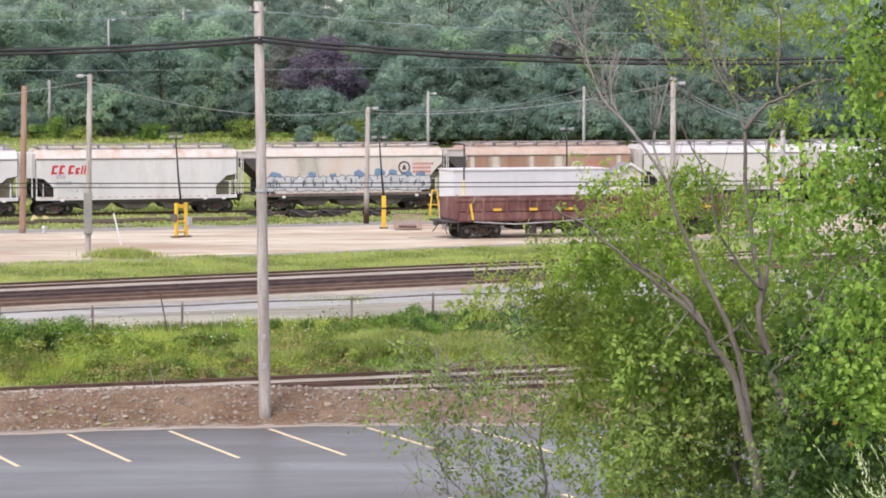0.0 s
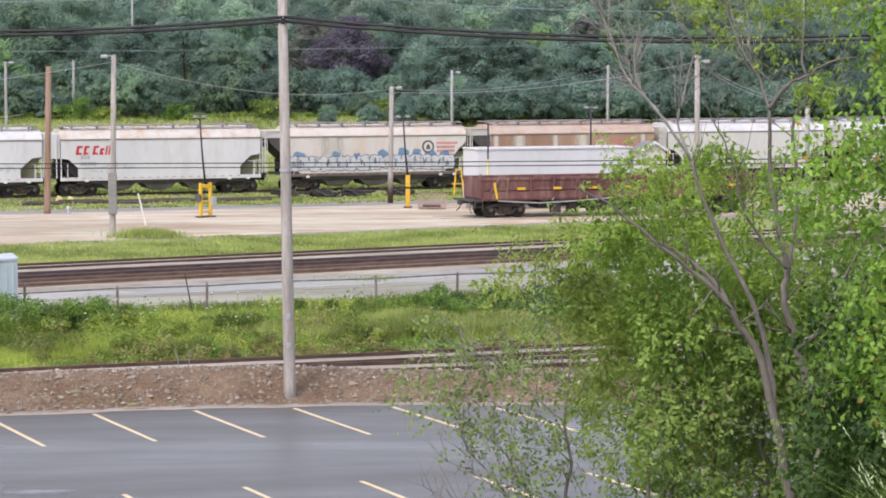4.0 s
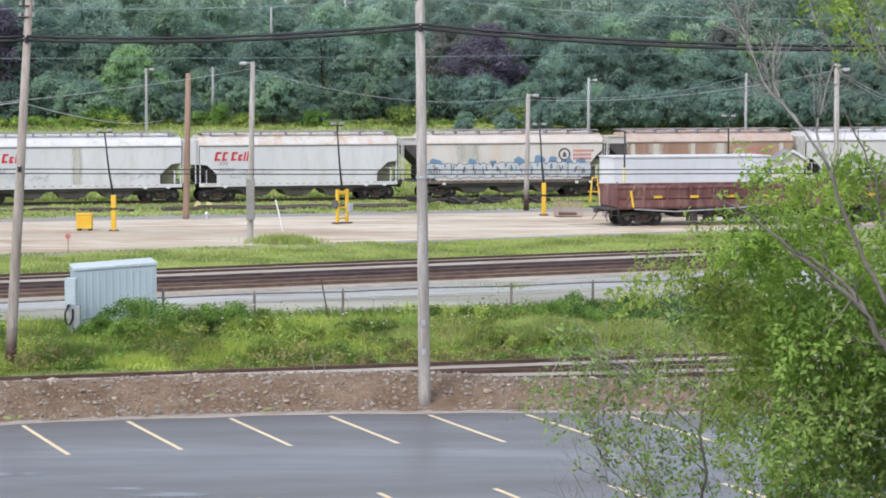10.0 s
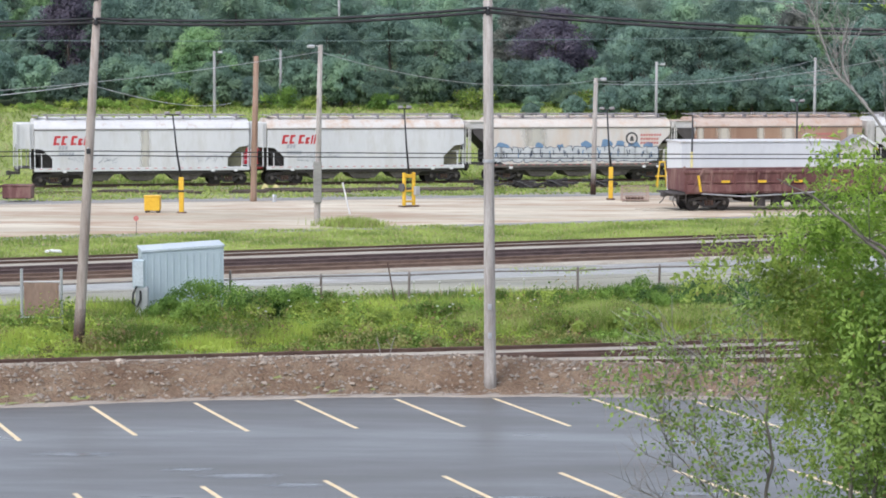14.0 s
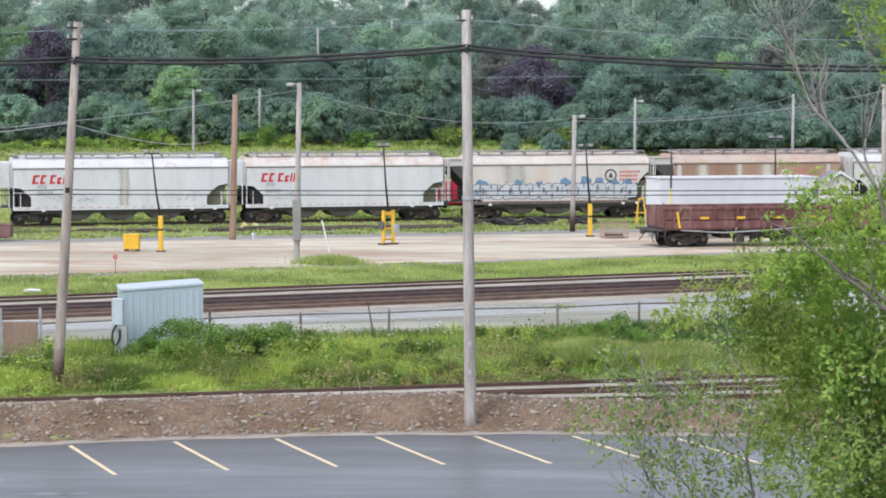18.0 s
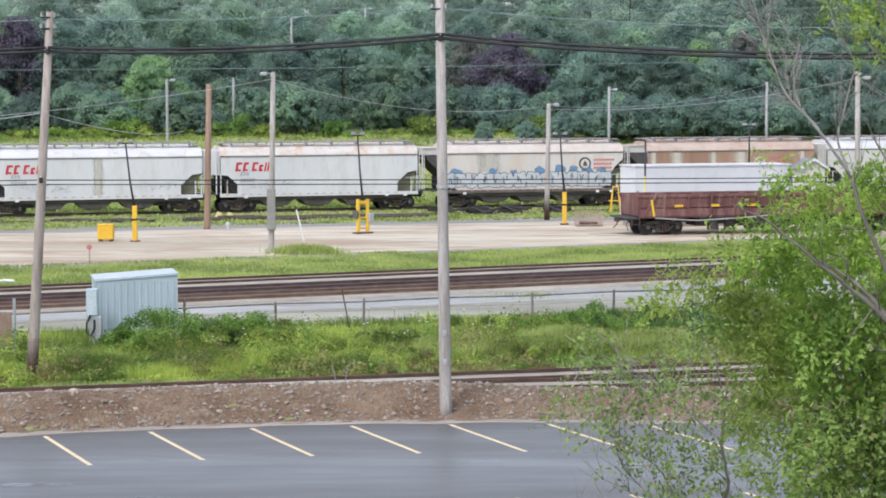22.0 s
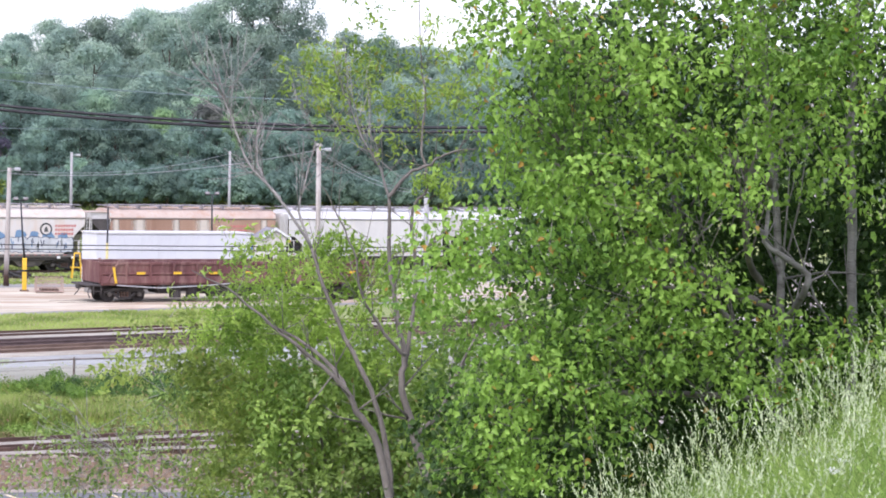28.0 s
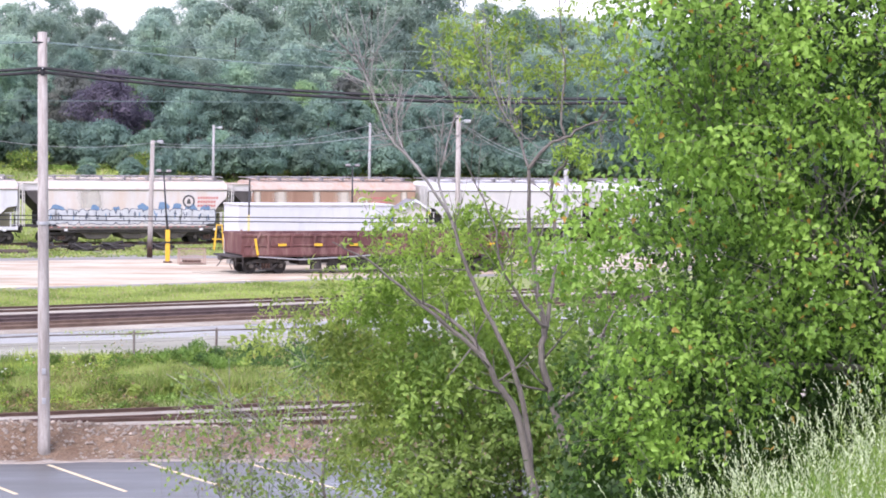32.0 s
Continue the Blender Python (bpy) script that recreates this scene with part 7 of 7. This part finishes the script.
part("fold", box(0.25, 0.2, 0.1, (-0.35, 0.05, 0.05), 0.03, rot=(8, -10, -30)), M["white"], rag)
for k, (x, lean) in enumerate(((-1.78, -0.12), (-1.55, 0.16))):
    w_ = thing("dead_stalk", "dry pale forked stalk on the berm crest", "twig", "dry stalks on the berm", pose(x, 61.6, height(x, 61.6)))
    part("stalk", tube([(0, 0, -0.05), (lean * 0.4, 0, 0.3), (lean, 0, 0.62)], [0.016, 0.012, 0.005], 5), M["dead"], w_)
    part("fork", tube([(lean * 0.4, 0, 0.3), (lean * 0.2 - 0.12, 0, 0.55)], [0.01, 0.004], 5), M["dead"], w_)


# ---- stones ----
def stone_mesh(seed, r):
    rng = random.Random(seed)
    b = bmesh.new()
    bmesh.ops.create_icosphere(b, subdivisions=1, radius=r)
    sx, sy, sz = rng.uniform(0.8, 1.5), rng.uniform(0.7, 1.1), rng.uniform(0.5, 0.85)
    for v in b.verts:
        k = rng.uniform(0.78, 1.2)
        v.co = Vector((v.co.x * sx * k, v.co.y * sy * k, v.co.z * sz * k))
    return mesh_from(b, "stone", M["stone"])


def stones():
    rng = random.Random(9)
    big = [stone_mesh(i, 0.14) for i in range(8)]
    for i in range(120):
        x = rng.uniform(-13, 12)
        u = rng.random() ** 0.7
        y = berm_front(x) + 0.2 + 2.6 * u
        s = rng.choice((0.25, 0.3, 0.4, 0.5, 0.55, 0.8 if u > 0.5 else 0.45))
        ob = new("stone", big[i % 8])
        ob.matrix_world = pose(x, y, height(x, y) + 0.05 + 0.03 * s, rng.uniform(-20, 20), rng.uniform(-20, 20), rng.uniform(0, 360)) @ Matrix.Scale(s, 4)
        tagged(ob, "pale grey angular stone half sunk in the dirt berm", "stone", "stones on the berm")
    for x, y, s in ((-7.4, 61.0, 0.9), (-5.4, 61.4, 1.2), (-4.8, 61.3, 0.8), (-5.1, 60.9, 0.7), (-2.9, 61.2, 0.7), (5.5, 61.4, 0.8), (3.0, 60.2, 0.8), (8.9, 60.2, 1.2), (9.2, 59.8, 0.9), (-8.9, 59.9, 0.8), (-3.3, 59.3, 0.6), (0.2, 60.6, 0.6)):
        ob = new("stone", big[int(abs(x) * 7) % 8])
        ob.matrix_world = pose(x, y, height(x, y) + 0.07, 8, -6, x * 40) @ Matrix.Scale(s, 4)
        tagged(ob, "large pale boulder lying on the dirt berm", "stone", "stones on the berm")
    verts, faces = [], []
    for i in range(4600):
        x = rng.uniform(-14, 14)
        y = berm_front(x) + 0.1 + 2.9 * rng.random()
        r = 0.012 + 0.075 * rng.random() ** 4
        z = height(x, y) + 0.05
        k = len(verts)
        for a in range(4):
            t = a * 1.571 + rng.uniform(-0.4, 0.4)
            verts.append((x + r * math.cos(t) * 1.2, y + r * math.sin(t), z - 0.01))
        verts.append((x, y, z + r * 0.9))
        faces += [(k, k + 1, k + 4), (k + 1, k + 2, k + 4), (k + 2, k + 3, k + 4), (k + 3, k, k + 4)]
    me = bpy.data.meshes.new("pebbles")
    me.from_pydata(verts, [], faces)
    me.materials.append(M["stone"])
    tagged(new("pebbles", me), "small pale pebbles scattered over the dirt berm", "pebbles", kind="stuff")


stones()


# ---- the wooded hill ----
def crown_mesh(name, w, h, material, seed, n=14000, size=0.2):
    """A lobed crown: leaf clumps on the shells of many overlapping lobes, with gaps."""
    rng = np.random.default_rng(seed)
    lobes = []
    for i in range(95):
        t = rng.uniform(0, 1)
        ring = math.sin(math.pi * min(1, 0.18 + 0.78 * t)) ** 0.8
        a = rng.uniform(0, 6.28)
        r = w * 0.5 * ring * rng.uniform(0.35, 0.95)
        lobes.append((r * math.cos(a), r * math.sin(a), h * (0.1 + 0.82 * t), w * rng.uniform(0.07, 0.15)))
    pts, out = [], []
    for x, y, z, r in lobes:
        k = n // len(lobes)
        d = rng.normal(size=(k, 3))
        d /= np.linalg.norm(d, axis=1)[:, None]
        d[:, 2] = np.where(d[:, 2] < -0.3, -d[:, 2], d[:, 2])
        pts.append(np.array([x, y, z]) + d * r * rng.uniform(0.55, 1.2, k)[:, None] * np.array([1, 1, 0.9]))
        out.append(d)
    return leaf_mesh(name, np.concatenate(pts), size, material, rng, 0.3, out=np.concatenate(out), spread=0.22, wide=0.85, flat=0.9)


def far_tree(crown, w, h, material_label, trunk_h=2.2):
    t = thing("tree", material_label, "tree", "trees on the wooded hill")
    limb(t, [(0, 0, -0.6), (0.1, 0, trunk_h), (0.0, 0.1, trunk_h + h * 0.6)], 0.2, 0.05, M["trunk_far"], "trunk", np.random.default_rng(4), 8, h * 0.35)
    child("crown", crown, t).location = (0, 0, trunk_h * 0.2)
    return t


def woods():
    kinds = []
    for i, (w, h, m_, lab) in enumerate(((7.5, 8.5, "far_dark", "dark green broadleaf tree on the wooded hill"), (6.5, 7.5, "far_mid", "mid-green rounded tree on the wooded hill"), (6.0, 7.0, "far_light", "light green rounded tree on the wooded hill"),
                                         (8.5, 9.5, "far_mid", "large mid-green tree on the wooded hill"), (5.0, 8.0, "far_dark", "narrow dark green tree on the wooded hill"), (7.0, 8.0, "far_purple", "purple-leaved tree on the wooded hill"), (6.5, 7.5, "far_grey", "greyish thin-leaved tree on the wooded hill"), (9.0, 12.5, "far_haze", "tall ridge tree with haze mixed into its leaf colour"), (5.5, 4.2, "far_mid", "low mid-green tree at the wood's edge"), (5.0, 3.6, "far_dark", "low dark green thicket tree at the wood's edge"), (8.5, 9.5, "far_haze", "high hill tree with haze put into its pale green"), (7.0, 8.0, "far_haze", "rounded high hill tree, haze put into its colour"))):
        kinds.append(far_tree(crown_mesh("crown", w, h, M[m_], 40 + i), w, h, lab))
    rnd = random.Random(12)
    put = []
    # chosen trees: (kind, x, distance past the bank, scale)
    chosen = [(2, 12.5, 14, 1.0), (5, -32.0, 10, 1.15), (6, 6.5, 16, 1.0), (6, 33.0, 14, 1.0), (3, -18.5, 14, 1.0), (2, -20.5, 4, 1.0), (8, -26, 2, 1.0), (1, 19.0, 10, 1.0), (2, 28.5, 8, 0.8), (4, 2.0, 8, 0.8),
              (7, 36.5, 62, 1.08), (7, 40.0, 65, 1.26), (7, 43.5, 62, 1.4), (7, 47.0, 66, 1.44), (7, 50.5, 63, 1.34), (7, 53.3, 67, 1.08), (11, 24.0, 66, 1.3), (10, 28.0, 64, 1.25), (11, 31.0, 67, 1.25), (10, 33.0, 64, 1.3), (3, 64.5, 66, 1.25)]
    for k, x, dv, s in chosen:
        put.append((k, x, 187 + dv + 0.277 * x, s))
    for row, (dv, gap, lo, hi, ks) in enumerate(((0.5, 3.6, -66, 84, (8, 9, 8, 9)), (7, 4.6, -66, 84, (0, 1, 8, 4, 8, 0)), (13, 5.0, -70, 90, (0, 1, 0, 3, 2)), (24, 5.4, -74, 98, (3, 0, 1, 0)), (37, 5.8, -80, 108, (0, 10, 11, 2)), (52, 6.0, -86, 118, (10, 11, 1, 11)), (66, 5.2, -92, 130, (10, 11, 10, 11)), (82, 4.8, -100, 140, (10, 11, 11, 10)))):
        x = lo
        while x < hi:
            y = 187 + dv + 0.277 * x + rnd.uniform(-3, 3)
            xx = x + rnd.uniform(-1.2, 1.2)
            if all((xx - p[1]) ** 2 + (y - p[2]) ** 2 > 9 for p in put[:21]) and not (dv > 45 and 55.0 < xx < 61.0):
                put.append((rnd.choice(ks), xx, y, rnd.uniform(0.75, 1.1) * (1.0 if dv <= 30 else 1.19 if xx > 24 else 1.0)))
            x += gap
    # the wood comes down to the tracks towards the east
    x = 7.0
    while x < 84:
        for dv, k in ((-8.5, 9), (-4.5, 8 if rnd.random() < 0.3 else 9), (-1.0, 0 if rnd.random() < 0.5 else 4)):
            xx = x + rnd.uniform(-0.8, 0.8)
            put.append((k, xx, 187 + dv + 0.277 * xx, rnd.uniform(0.7, 0.95) * min(1.0, 0.45 + 0.05 * (x - 7))))
        x += 3.1
    put.append((5, 9.7, 194 + 0.277 * 9.7, 1.1))
    used = set()
    for k, x, y, s in put:
        m = pose(x, y, height(x, y) - 0.2, 0, 0, rnd.uniform(0, 360))
        if k in (0, 1, 4) and 6.7 < x < 12.9 and y < 199 + 0.277 * x:
            rnd.random()  # a gap in the wood before the purple tree
        elif k not in used:
            used.add(k)
            kinds[k].matrix_world = m @ Matrix.Scale(s, 4)
        else:
            copy_thing(kinds[k], m).scale = (s, s, s * rnd.uniform(0.9, 1.1))


woods()
motions()
